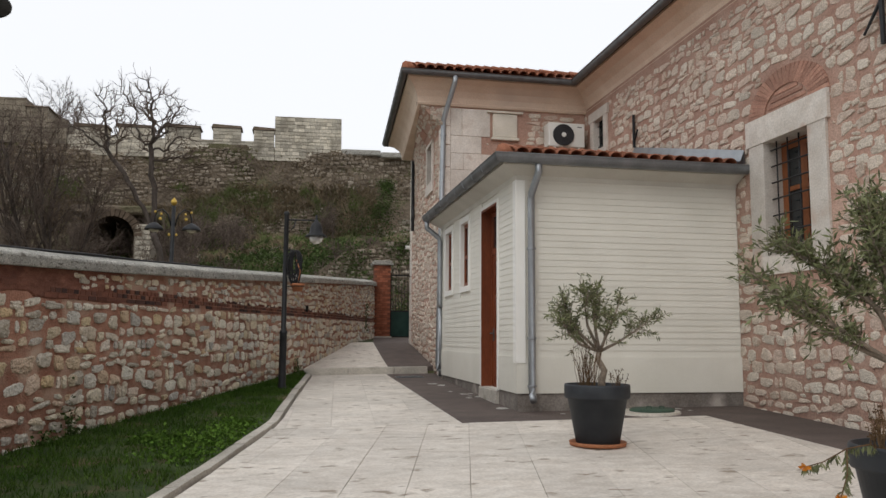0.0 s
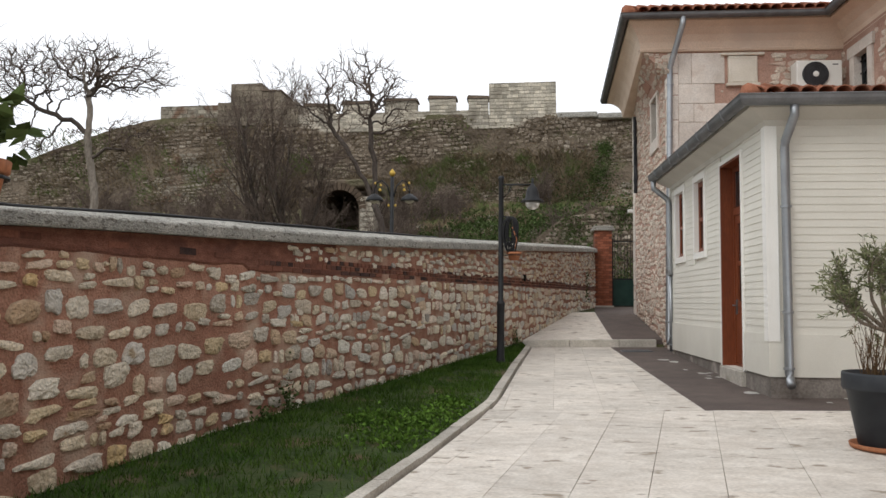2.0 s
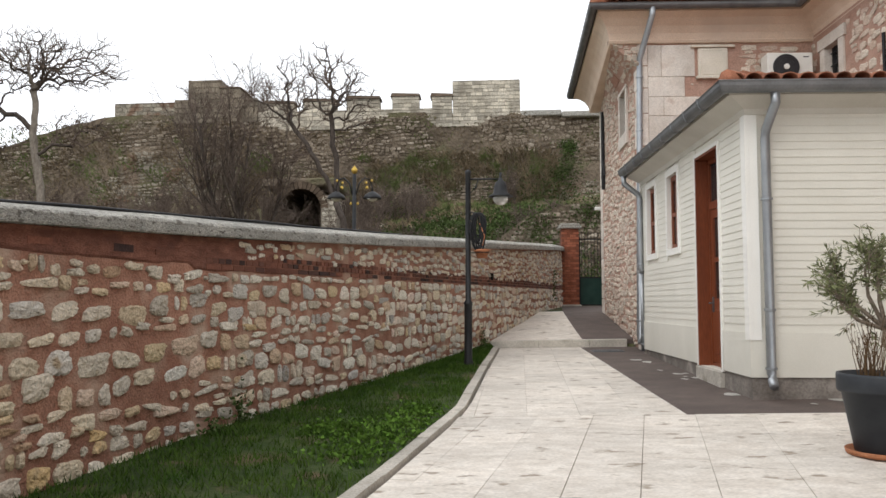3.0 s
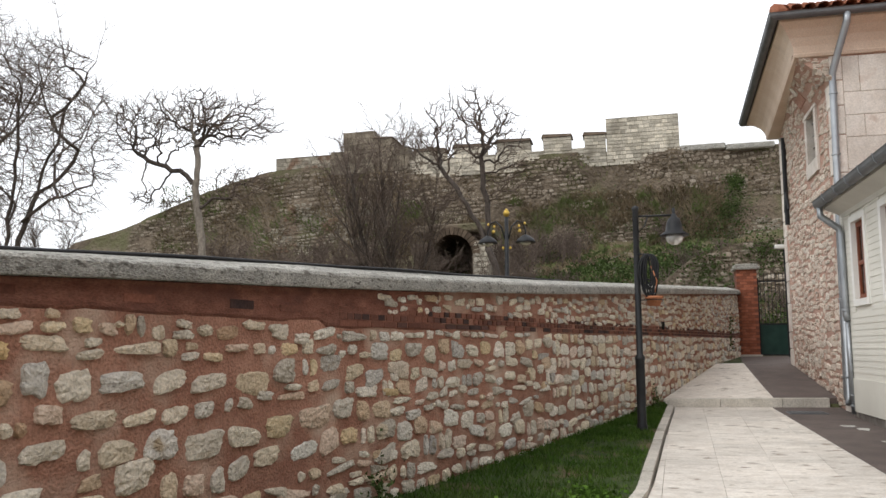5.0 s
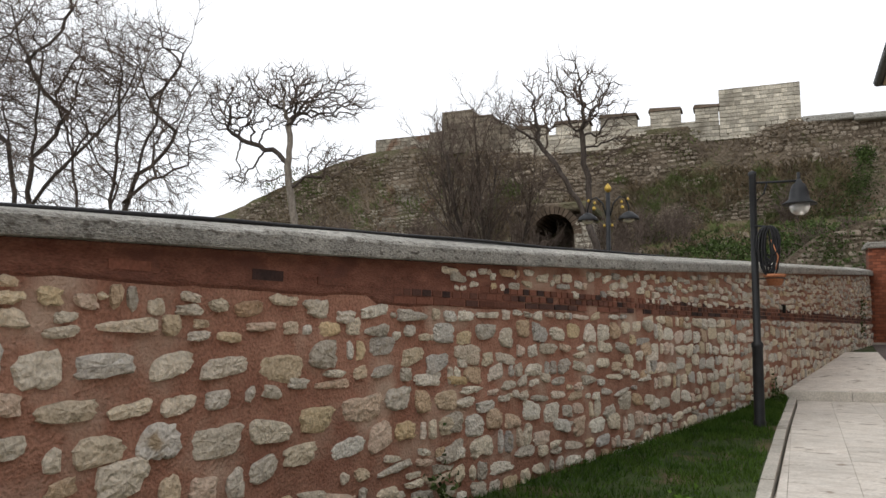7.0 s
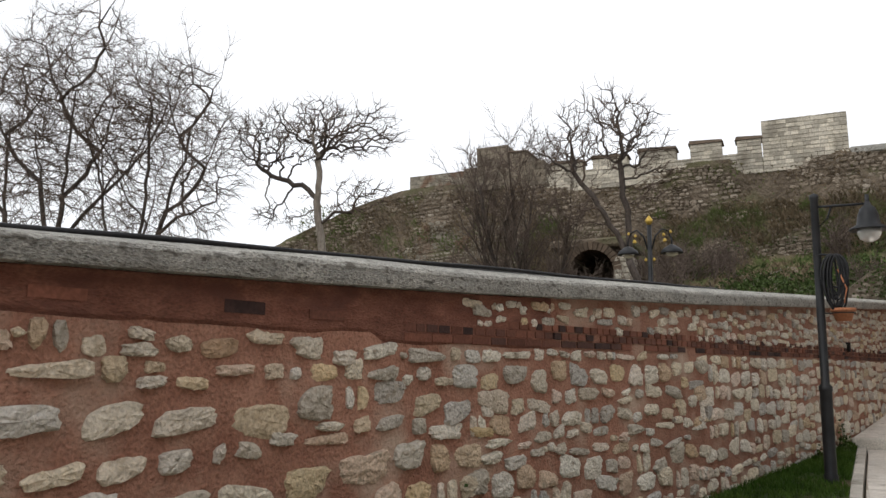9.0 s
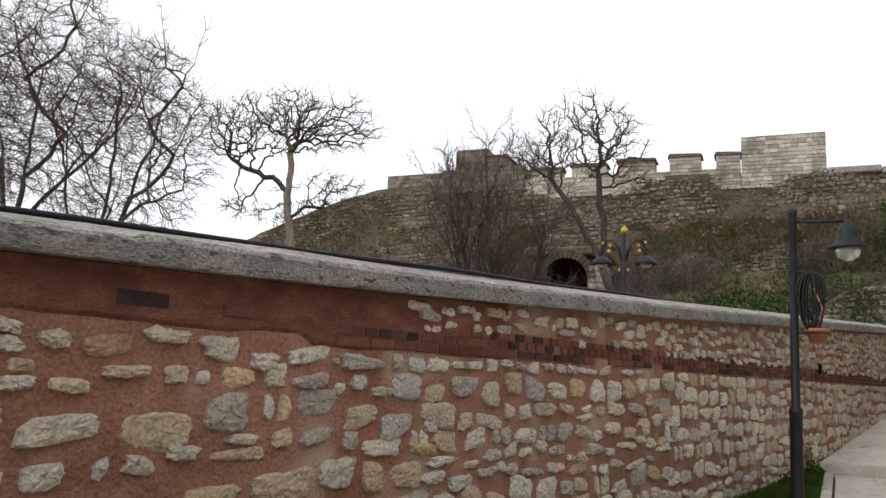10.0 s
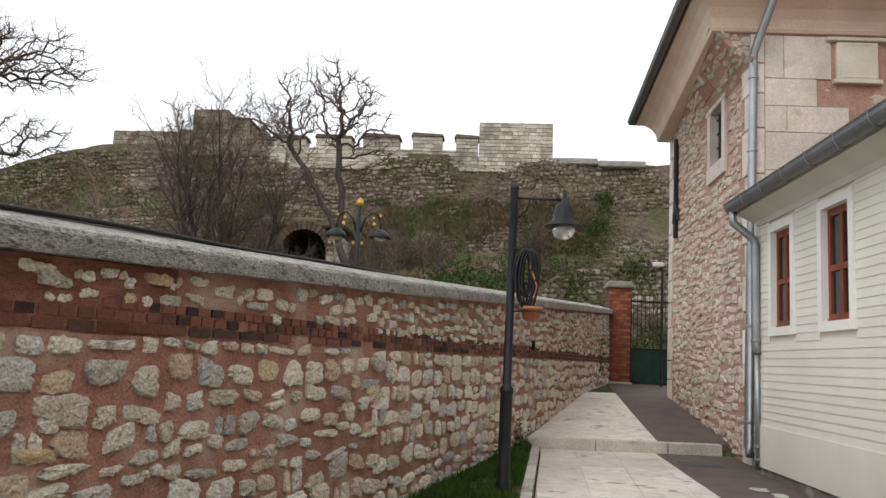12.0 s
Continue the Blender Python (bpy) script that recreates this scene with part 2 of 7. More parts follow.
gb = lampglass.node_tree.nodes["Principled BSDF"]
gb.inputs["Base Color"].default_value = (0.75, 0.76, 0.74, 1)
gb.inputs["Roughness"].default_value, gb.inputs["Transmission Weight"].default_value = 0.25, 0.7
M["lamp_glass"] = lampglass
M["ruin_old"] = mat("ruin_old", (0.20, 0.165, 0.125), (0.32, 0.275, 0.21), 1.5, 0.95, 0.7, 12, vary=0.32, stain=(0.13, 0.105, 0.08), stain_at=(0.52, 0.66), depth=0.05)
M["plaster"] = mat("plaster", (0.50, 0.48, 0.44), (0.62, 0.60, 0.55), 12, 0.9, 0.4, 50)

# ---- mesh tools ----


def mesh(name, verts, faces, material, smooth=False):
    me = bpy.data.meshes.new(name)
    me.from_pydata([tuple(map(float, v)) for v in verts], [], [tuple(map(int, f)) for f in faces])
    me.materials.append(M[material])
    if smooth:
        me.polygons.foreach_set("use_smooth", [True] * len(me.polygons))
    me.update()
    return me


def box_data(x0, x1, y0, y1, z0, z1):
    v = [(x, y, z) for z in (z0, z1) for y in (y0, y1) for x in (x0, x1)]
    f = [(0, 2, 3, 1), (4, 5, 7, 6), (0, 1, 5, 4), (2, 6, 7, 3), (0, 4, 6, 2), (1, 3, 7, 5)]
    return v, f


def join(parts):
    """Joins (verts, faces) lists into one."""
    vs, fs, n = [], [], 0
    for v, f in parts:
        vs.extend(v)
        fs.extend([tuple(i + n for i in q) for q in f])
        n += len(v)
    return vs, fs


def box_mesh(name, dims, material, bevel=0.0):
    """A box, or several boxes joined, with bevelled edges."""
    dims = [dims] if not isinstance(dims[0], (tuple, list)) else dims
    me = mesh(name, *join([box_data(*d) for d in dims]), material)
    if bevel:
        bm = bmesh.new()
        bm.from_mesh(me)
        bmesh.ops.bevel(bm, geom=bm.edges[:], offset=bevel, segments=1, affect='EDGES')
        bm.to_mesh(me)
        bm.free()
    return me


def tube_data(pts, radii, n=6, cap=True):
    pts = [Vector([float(q) for q in p]) for p in pts]
    radii = [float(q) for q in radii]
    vs, fs = [], []
    ref = Vector((0.31, 0.17, 0.93))
    for i, p in enumerate(pts):
        d = (pts[min(i + 1, len(pts) - 1)] - pts[max(i - 1, 0)]).normalized()
        if abs(d.dot(ref)) > 0.95:
            ref = Vector((0.9, -0.3, 0.1))
        u = d.cross(ref).normalized()
        w = d.cross(u)
        for k in range(n):
            a = 2 * math.pi * k / n
            vs.append(tuple(p + radii[i] * (math.cos(a) * u + math.sin(a) * w)))
    for i in range(len(pts) - 1):
        for k in range(n):
            a, b = i * n + k, i * n + (k + 1) % n
            fs.append((a, b, b + n, a + n))
    if cap:
        fs.append(tuple(range(n - 1, -1, -1)))
        fs.append(tuple(range((len(pts) - 1) * n, len(pts) * n)))
    return vs, fs


def lathe_data(profile, n=24, cx=0.0, cy=0.0):
    """Turns a profile of (radius, z) round the upright axis."""
    vs, fs = [], []
    for r, z in profile:
        for k in range(n):
            a = 2 * math.pi * k / n
            vs.append((cx + r * math.cos(a), cy + r * math.sin(a), z))
    for i in range(len(profile) - 1):
        for k in range(n):
            a, b = i * n + k, i * n + (k + 1) % n
            fs.append((a, b, b + n, a + n))
    fs.append(tuple(range(n - 1, -1, -1)))
    fs.append(tuple(range((len(profile) - 1) * n, len(profile) * n)))
    return vs, fs


def thing(name, label, category, at=(0, 0, 0), group="", kind=""):
    ob = new(name)
    ob.empty_display_size = 0.1
    ob.location = at
    return tagged(ob, label, category, group, kind)


def part(name, me, parent, label="", m=None):
    """One mesh object under a thing or a part; the mesh is in world metres unless m is given."""
    ob = new(name, me)
    ob.parent = parent
    base = Matrix.Identity(4)
    up = parent
    while up is not None:
        base = base @ up.matrix_basis.inverted()
        up = up.parent
    ob.matrix_basis = base @ (m if m is not None else Matrix.Identity(4))
    if label:
        ob["label"] = label
    return ob


def structure(name, me, label, category):
    return tagged(new(name, me), label, category, "", "structure")


# ---- stones ----


def stone_shape(rng, n=12):
    """An irregular rounded stone face in a unit cell, standing out along +z."""
    a = np.linspace(0, 2 * np.pi, n, endpoint=False) + rng.uniform(-0.2, 0.2, n)
    p = rng.uniform(2.6, 6.0)
    r = (np.abs(np.cos(a)) ** p + np.abs(np.sin(a)) ** p) ** (-1 / p) * rng.uniform(0.80, 1.05, n)
    x, y = 0.5 * r * np.cos(a), 0.5 * r * np.sin(a)
    rings = [(1.0, np.full(n, -0.3)), (0.985, rng.uniform(0.3, 0.75, n)), (0.86, rng.uniform(0.6, 1.0, n)), (0.42, rng.uniform(0.55, 1.2, n))]
    v = np.concatenate([np.stack([x * s + (rng.uniform(-.03, .03, n) if s < 0.9 else 0), y * s + (rng.uniform(-.03, .03, n) if s < 0.9 else 0), z], 1) for s, z in rings] + [np.array([[0, 0, rng.uniform(0.8, 1.1)]])])
    f = []
    for i in range(3):
        for k in range(n):
            f.append((i * n + k, i * n + (k + 1) % n, (i + 1) * n + (k + 1) % n, (i + 1) * n + k))
    for k in range(n):
        f.append((3 * n + k, 3 * n + (k + 1) % n, 4 * n))
    return v, f


SHAPES = [stone_shape(np.random.default_rng(100 + i)) for i in range(24)]


def courses(rng, u0, u1, v0, v1, hs, ws, gap, keep, wave=0.02):
    """Roughly coursed rubble: cells (u, v, w, h, tilt) filling a face."""
    out = []
    v = v0
    while v < v1 - 0.03:
        h = rng.uniform(*hs)
        u = u0 + rng.uniform(0, ws[0])
        while u < u1:
            w = min(rng.uniform(*ws), h * 3.2)
            split = rng.random()
            cells = [(u + w / 2, v + h * rng.uniform(0.42, 0.58), w, h * rng.uniform(0.78, 1.12))]
            if split > 0.93:
                w *= 0.4
                cells = [(u + w / 2, v + h / 2, w, h)]
            if split < 0.13 and h > 0.12:
                cells = [(u + w / 2, v + h * 0.24, w, h * 0.45), (u + w / 2, v + h * 0.76, w, h * 0.45)]
            for cu, cv, cw, ch in cells:
                cv += wave * math.sin(cu * 1.7 + cv * 3.1) + rng.uniform(-0.012, 0.012)
                sw, sh = cw - gap * rng.uniform(0.5, 1.3), ch - gap * rng.uniform(0.4, 1.2)
                if sw > 0.03 and sh > 0.025 and keep(cu, cv, sw, sh):
                    out.append((cu, cv, sw, sh, rng.uniform(-0.12, 0.12)))
            u += w
        v += h
    return out


def stones_mesh(name, cells, place, depth, material, rng):
    """All the cells as one mesh; place(u, v) gives the point on the face, the way along it and its normal."""
    vs, fs, n = [], [], 0
    for u, v, w, h, tilt in cells:
        sv, sf = SHAPES[int(rng.integers(len(SHAPES)))]
        o, eu, ev, en = place(u, v)
        c, s = math.cos(tilt), math.sin(tilt)
        flip = 1 if rng.random() < 0.5 else -1
        x, y = sv[:, 0] * w * flip, sv[:, 1] * h
        x, y = c * x - s * y, s * x + c * y
        z = sv[:, 2] * depth * rng.uniform(0.6, 1.25)
        vs.append(np.outer(x, eu) + np.outer(y, ev) + np.outer(z, en) + o)
        fs.extend([tuple(i + n for i in (q if flip > 0 else q[::-1])) for q in sf])
        n += len(sv)
    return mesh(name, np.concatenate(vs), fs, material) if vs else None


def rubble(rng, u0, u1, v0, v1, hs, ws, keep, gap, fill=(0.72, 1.0), lid=None, ragged=0.05):
    """Roughly coursed rubble with ragged outlines and small fillers. Gives (u, v, outline) for each stone."""
    out, v = [], v0

    def add(cu, cv, w, h):
        if lid:
            lo_, hi_ = lid(cu)
            lo, hi = max(cv - h / 2, lo_), min(cv + h / 2, hi_)
            cv, h = (lo + hi) / 2, hi - lo
        if w < 0.035 or h < 0.03 or not keep(cu, cv, w, h):
            return
        n = 22 if w > 0.09 else 10
        a = (np.arange(n) + rng.uniform(-0.38, 0.38, n)) * 2 * np.pi / n
        p = rng.uniform(2.6, 7.0)
        r = (np.abs(np.cos(a)) ** p + np.abs(np.sin(a)) ** p) ** (-1 / p)
        # one or two corners knocked off, then a chipped edge
        for c_ in rng.uniform(0, 2 * np.pi, 2):
            r *= 1 - rng.uniform(0.0, 5.5) * ragged * np.maximum(0, np.cos(a - c_)) ** 5
        r *= 1 - ragged * 0.6 + ragged * (0.8 * np.sin(a * 3 + rng.uniform(0, 6)) + rng.normal(size=n) * 0.9)
        t = rng.normal() * 0.09
        x, y = 0.5 * w * r * np.cos(a), 0.5 * h * r * np.sin(a)
        y = y + x * t + rng.normal() * 0.06 * x * np.sign(y)
        out.append((cu, cv, np.stack([x, y], 1)))

    while v < v1:
        h = rng.uniform(*hs)
        u = u0 - rng.uniform(0, ws[1])
        while u < u1:
            w = rng.uniform(*ws)
            if rng.random() < 0.3:
                w *= 0.6
            w = max(w, rng.uniform(1.05, 1.7) * h) if rng.random() < 0.8 else w
            dv = 0.03 * math.sin(u * 1.3 + v * 4.0) + 0.02 * math.sin(u * 3.1 + v)
            hh = h * rng.uniform(*fill)
            q = rng.random()
            if q < 0.10:
                add(u + w / 2, v + h * 0.26 + dv, w - gap, h * 0.42)
                add(u + w / 2 + rng.normal() * 0.02, v + h * 0.76 + dv, w * rng.uniform(0.5, 0.9) - gap, h * 0.38)
            elif q < 0.16:
                add(u + w * 0.3, v + h / 2 + dv, min(0.06, w * 0.4), hh * 0.95)
                add(u + w * 0.72, v + h / 2 + dv, w * 0.5 - gap, hh)
            else:
                add(u + w / 2, v + h / 2 + dv + rng.normal() * 0.022, w - gap * rng.uniform(0.7, 1.6), hh - gap * 0.6)
            if rng.random() < 0.10:
                add(u + rng.normal() * 0.01, v + h * rng.uniform(0.1, 0.9) + dv, 0.05, 0.04)
            u += w
        v += h
    return out


def rubble_data(stone, place, depth, rng):
    u, v, pa = stone
    o, eu, ev, en = place(u, v)
    n = len(pa)
    c = pa.mean(0)
    dd = depth * rng.uniform(0.55, 1.3)
    tu, tv = rng.normal() * 0.06, rng.normal() * 0.06
    rings = []
    for s, z in ((1.0, np.full(n, -0.5)), (0.985, rng.uniform(0.05, 0.5, n)), (0.88, rng.uniform(0.6, 0.9, n)), (0.45, rng.uniform(0.8, 1.1, n))):
        q = c + (pa - c) * s + (rng.normal(size=(n, 2)) * 0.004 if s < 0.9 else 0)
        zz = z * dd + (((q - c) @ np.array([tu, tv])) if s < 0.99 else 0)
        rings.append(np.outer(q[:, 0], eu) + np.outer(q[:, 1], ev) + np.outer(zz, en) + o)
    top = o + c[0] * eu + c[1] * ev + en * dd * rng.uniform(0.8, 1.15)
    vs = np.concatenate(rings + [top[None]])
    fs = [(i * n + k, i * n + (k + 1) % n, (i + 1) * n + (k + 1) % n, (i + 1) * n + k) for i in range(3) for k in range(n)]
    fs += [(3 * n + k, 3 * n + (k + 1) % n, 4 * n) for k in range(n)]
    if np.dot(np.cross(eu, ev), en) < 0:
        fs = [f[::-1] for f in fs]
    return vs, fs


def rubble_joined(name, stones, place, depth, material, rng):
    vs, fs, n = [], [], 0
    for st in stones:
        a, b = rubble_data(st, place, depth, rng)
        vs.append(a)
        fs.extend([tuple(i + n for i in f) for f in b])
        n += len(a)
    return mesh(name, np.concatenate(vs), fs, material)


def rubble_pieces(stones, place, depth, material, rng, parent):
    for st in stones:
        part("stone", mesh("stone", *rubble_data(st, place, depth, rng), material), parent)

# ---- ground and paving ----


def level(y):
    """Height of the yard: a gentle rise, a step, and a ramp up to the gate."""
    if y < 17.3:
        return 0.03 * (max(y, -12.0) - 10.6)
    return float(np.interp(y, [17.3, 17.4, 21.9, 25.5, 60], [0.34, 0.34, 0.83, 0.95, 1.0]))


def wall_x(y):
    """The boundary wall's yard face in plan, slightly curved."""
    return float(np.interp(y, [-30, 4.0, 5.5, 7.0, 8.0, 9.3, 12.1, 16.3, 21.9, 25.2, 40], [-6.6, -3.45, -3.22, -2.95, -2.75, -2.42, -1.52, -0.22, 1.46, 2.42, 7.0]))


def kerb_x(y):
    return float(np.interp(y, [-20, 2.0, 4.5, 6.1, 7.3, 10.1, 14.0, 17.3], [-6.5, -2.15, -1.5, -1.1, -0.84, -0.31, 0.0, 0.30]))


def hill(x, y):
    """Terrain outside the yard: flat, then a bank climbing to the old fortification."""
    crest = float(np.interp(x, [-140, -80, -50, -31.5, -26.5, -22, -15, 40, 90], [0.5, 1.5, 4.0, 8.6, 10.0, 10.8, 11.0, 11.2, 9.0]))
    t = float(np.interp(y, [26.0, 30.0, 36.0, 40.5, 44.5, 49.0, 90.0, 200.0], [0.0, 0.08, 0.26, 0.42, 0.56, 0.97, 0.9, 0.3]))
    inside = level(min(y, 25.5)) - 0.10
    z = inside + (crest - inside) * t
    if 28 < y < 48:
        z += 0.5 * noise.noise((x * 0.25, y * 0.25, 0.3)) + 0.2 * noise.noise((x * 0.9, y * 0.9, 1.3))
    return z


gx = [-700, -400, -220, -140, -100, -80, -65] + list(np.arange(-55, 20, 0.8)) + [25, 32, 45, 70, 120, 220, 400, 700]
gy = [-700, -400, -200, -100, -50, -25, -12, -5, 0, 5, 8, 10.6, 13, 15, 16.5, 17.2, 17.4, 19, 20.5, 22, 24] + list(np.arange(25.5, 52, 0.8)) + [56, 65, 90, 140, 220, 400, 700]
gv = [(x, y, hill(x, y)) for y in gy for x in gx]
nx = len(gx)
gf = [(j * nx + i, j * nx + i + 1, (j + 1) * nx + i + 1, (j + 1) * nx + i) for j in range(len(gy) - 1) for i in range(nx - 1)]
structure("ground", mesh("ground", gv, gf, "hill", True), "rough earth and grass bank rising to the ruins", "ground")

# lawn between the wall and the kerb
ly = list(np.arange(-6, 17.3, 0.25)) + [17.28]
lv, lf = [], []
for j, y in enumerate(ly):
    a, b = wall_x(y) - 0.1, kerb_x(y) - 0.12
    for i in range(9):
        x = a + (b - a) * i / 8
        lv.append((x, y, level(y) + 0.02 + 0.05 * (1 - i / 8) + 0.03 * noise.noise((x * 3, y * 3, 0))))
for j in range(len(ly) - 1):
    for i in range(8):
        lf.append((j * 9 + i, j * 9 + i + 1, (j + 1) * 9 + i + 1, (j + 1) * 9 + i))
structure("lawn", mesh("lawn", lv, lf, "turf", True), "strip of damp green lawn beside the stone wall", "lawn")


def strip(name, rows, material, drop=0.2):
    """A slab over rows (x0, x1, y, z)."""
    v, f = [], []
    for x0, x1, y, z in rows:
        v += [(x0, y, z), (x1, y, z), (x0, y, z - drop), (x1, y, z - drop)]
    for i in range(len(rows) - 1):
        a, b = 4 * i, 4 * i + 4
        f += [(a, a + 1, b + 1, b), (a + 2, b + 2, b + 3, a + 3), (a, b, b + 2, a + 2), (a + 1, a + 3, b + 3, b + 1)]
    e = 4 * (len(rows) - 1)
    f += [(0, 2, 3, 1), (e, e + 1, e + 3, e + 2)]
    return mesh(name, v, f, material)


AX0, AY0, AX1, AY1 = 2.82, 10.67, 6.1, 16.5      # the annex
LX = 6.1                                          # face of the long wall
STEP_Y = 17.3

ys = [-14, -8, -4, -1, 1, 3, 5, 7, 8.5, 9.8, 9.801, 11, 13, 15, 17.29]
structure("pavement_bed", strip("pavement_bed", [(kerb_x(y), (LX if y < 9.8005 else 2.0), y, level(y) - 0.022) for y in ys], "joint"), "grey sand bed in the paving joints", "pavement")
side_walk = structure("pavement_dark", strip("pavement_dark", [(1.84 if y > 9.8 else 5.0, LX + 0.05, y, level(y) - 0.004) for y in (-14, -6, 0, 5, 7.2, 9.79, 9.801, 12, 14.5, 17.29)], "asphalt"), "dark brown asphalt apron round the annex", "pavement")
structure("ramp_dark", strip("ramp_dark", [(x0, x1, y, level(y) - 0.004) for x0, x1, y in ((1.9, 2.9, 17.45), (1.95, 3.05, 19), (2.05, 3.3, 21.9), (2.1, 4.3, 22.4), (2.4, 4.6, 25.2))], "asphalt"), "dark asphalt ramp towards the gate", "pavement")
structure("ramp_light", strip("ramp_light", [(wall_x(y) + 0.02, x1, y, level(y) + 0.004) for x1, y in ((1.9, 17.42), (1.93, 18.6), (1.98, 20), (2.05, 21.9))], "travertine"), "pale stone ramp along the wall", "pavement")
structure("verge", strip("verge", [(wall_x(y) - 0.1, 2.5 + (y - 21.9) * 0.2, y, level(y) - 0.01) for y in (21.9, 23.5, 25.4)], "turf"), "grass patch in front of the gate", "lawn")

# ---- boundary wall ----
CAP = lambda y: float(np.interp(y, [-10, 4, 6.7, 9.9, 12.6, 25], [1.02, 1.61, 1.745, 1.875, 2.0, 2.69]))
BAND = (1.42, 1.53)
boundary = thing("boundary_wall", "long rubble stone wall with red mortar, brick band and stone coping", "wall", (0, 0, 0), "", "structure")
wy = list(np.arange(-8, 25.3, 0.1)) + [25.3]
v, f = [], []
for y in wy:
    x = wall_x(y)
    top = CAP(y) - 0.12
    for dx, z in ((0, level(y) - 0.35), (0, top), (-0.42, top), (-0.42, level(y) - 0.35)):
        v.append((x + dx, y, z))
for i in range(len(wy) - 1):
    for k in range(4):
        f.append((4 * i + k, 4 * i + 4 + k, 4 * i + 4 + (k + 1) % 4, 4 * i + (k + 1) % 4))
f += [(0, 1, 2, 3), tuple(4 * (len(wy) - 1) + k for k in (3, 2, 1, 0))]
core = part("wall_core", mesh("wall_core", v, f, "mortar_red"), boundary, "red lime mortar of the wall")


def wall_place(u, v):
    d = np.array([wall_x(u + 0.3) - wall_x(u - 0.3), 0.6, 0.0])
    d /= np.linalg.norm(d)
    return np.array([wall_x(u), u, v]), d, np.array([0, 0, 1.0]), np.array([d[1], -d[0], 0.0])


rng = np.random.default_rng(7)


def in_wall(u, v, w, h):
    lo, hi = v - h / 2, v + h / 2
    return lo > level(u) - 0.12 and hi < CAP(u) - 0.13 and h > 0.04


cells = rubble(rng, 1.0, 9.4, -0.45, 1.46, (0.10, 0.21), (0.12, 0.42), in_wall, 0.036, (0.62, 1.04), lid=lambda u: (-9, BAND[0] + (0.035 if u < 8.5 else -0.01)), ragged=0.055)
cells += rubble(rng, 9.5, 12.6, -0.45, 1.42, (0.095, 0.19), (0.09, 0.36), in_wall, 0.024, (0.62, 1.04), lid=lambda u: (-9, BAND[0] - 0.01), ragged=0.055)
cells += rubble(rng, 12.7, 25.2, -0.45, 1.42, (0.10, 0.19), (0.10, 0.33), in_wall, 0.020, (0.68, 1.02), lid=lambda u: (-9, BAND[0] - 0.01))
cells += rubble(rng, 9.5, 25.2, 1.53, 2.6, (0.08, 0.13), (0.10, 0.26), in_wall, 0.022, lid=lambda u: (BAND[1] + 0.005, max(CAP(u) - 0.15, BAND[1] + 0.02)))
near, rest = {"rubble_warm": [], "rubble": []}, {"rubble_warm": [], "rubble": []}
for c in cells:
    # towards the yard's near end the stones are larger and browner
    tone = "rubble_warm" if c[0] < 7.6 + 1.9 * rng.random() else "rubble"
    (near if 6.2 < c[0] < 10.9 and c[1] > -0.1 and sum(map(len, near.values())) < 300 else rest)[tone].append(c)
for tone in rest:
    tagged(part("rubble_facing", rubble_joined("rubble_facing", rest[tone], wall_place, 0.028, tone, rng), boundary), kind="stuff")

# red lime plaster smeared over the wall head, down to the brick band
pv, pf = [], []
py_ = list(np.arange(1.0, 10.3, 0.1))
for i, y in enumerate(py_):
    low = BAND[0] + (0.03 if y < 8.6 else -0.01) + 0.02 * noise.noise((y * 2.2, 3.0, 1.0)) + 0.015 * noise.noise((y * 7.0, 1.0, 6.0))
    for dx, z in ((0.0, CAP(y) - 0.12), (0.010, CAP(y) - 0.125), (0.010, low + 0.02), (-0.002, low)):
        pv.append((wall_x(y) + dx, y, z))
    if i:
        pf += [(4 * i - 4 + k, 4 * i - 3 + k, 4 * i + 1 + k, 4 * i + k) for k in range(3)]
part("plaster_band", mesh("plaster_band", pv, pf, "plaster_red"), boundary, "red lime plaster below the coping")

# coping slabs with a slight overhang
crown_rise = lambda y: float(np.interp(y, [6.2, 8.6], [0.012, 0.06]))
y = -7.5
k = 0
while y < 25.0:
    ln = min(0.95 + 0.35 * ((k * 37) % 10) / 10, 25.3 - y)
    k += 1
    sv = []
    stations = list(np.linspace(y + 0.0003, y + ln - 0.0003, 13))
    for yy in stations:
        x, top = wall_x(yy), CAP(yy)
        rise = crown_rise(yy)
        jig = 0.003 * math.sin(k * 2.3) + 0.007 * noise.noise((yy * 3.0, 0.0, 2.0)) + 0.005 * noise.noise((yy * 11.0, 0.0, 5.0))
        wob = 0.006 * noise.noise((yy * 5.0, 4.0, 2.0)) + 0.004 * noise.noise((yy * 17.0, 4.0, 5.0))
        for dx, z in ((0.095 + jig, top - 0.12 + wob), (0.10 + jig, top - 0.10), (0.10 + jig, top - 0.03 - 0.012 * (rise < 0.04)), (0.082 + jig, top - 0.006 + wob - 0.018 * (rise < 0.04)), (-0.18, top + rise), (-0.50, top - 0.004), (-0.52, top - 0.12)):
            sv.append((x + dx, yy, z))
    ns = len(stations)
    sf = [(j * 7 + i, j * 7 + 7 + i, j * 7 + 7 + (i + 1) % 7, j * 7 + (i + 1) % 7) for j in range(ns - 1) for i in range(7)] + [tuple(range(7)), tuple(range(ns * 7 - 1, ns * 7 - 8, -1))]
    part("coping_slab", mesh("coping_slab", sv, sf, "coping"), boundary, "weathered grey stone coping" if k == 1 else "")
    y += ln

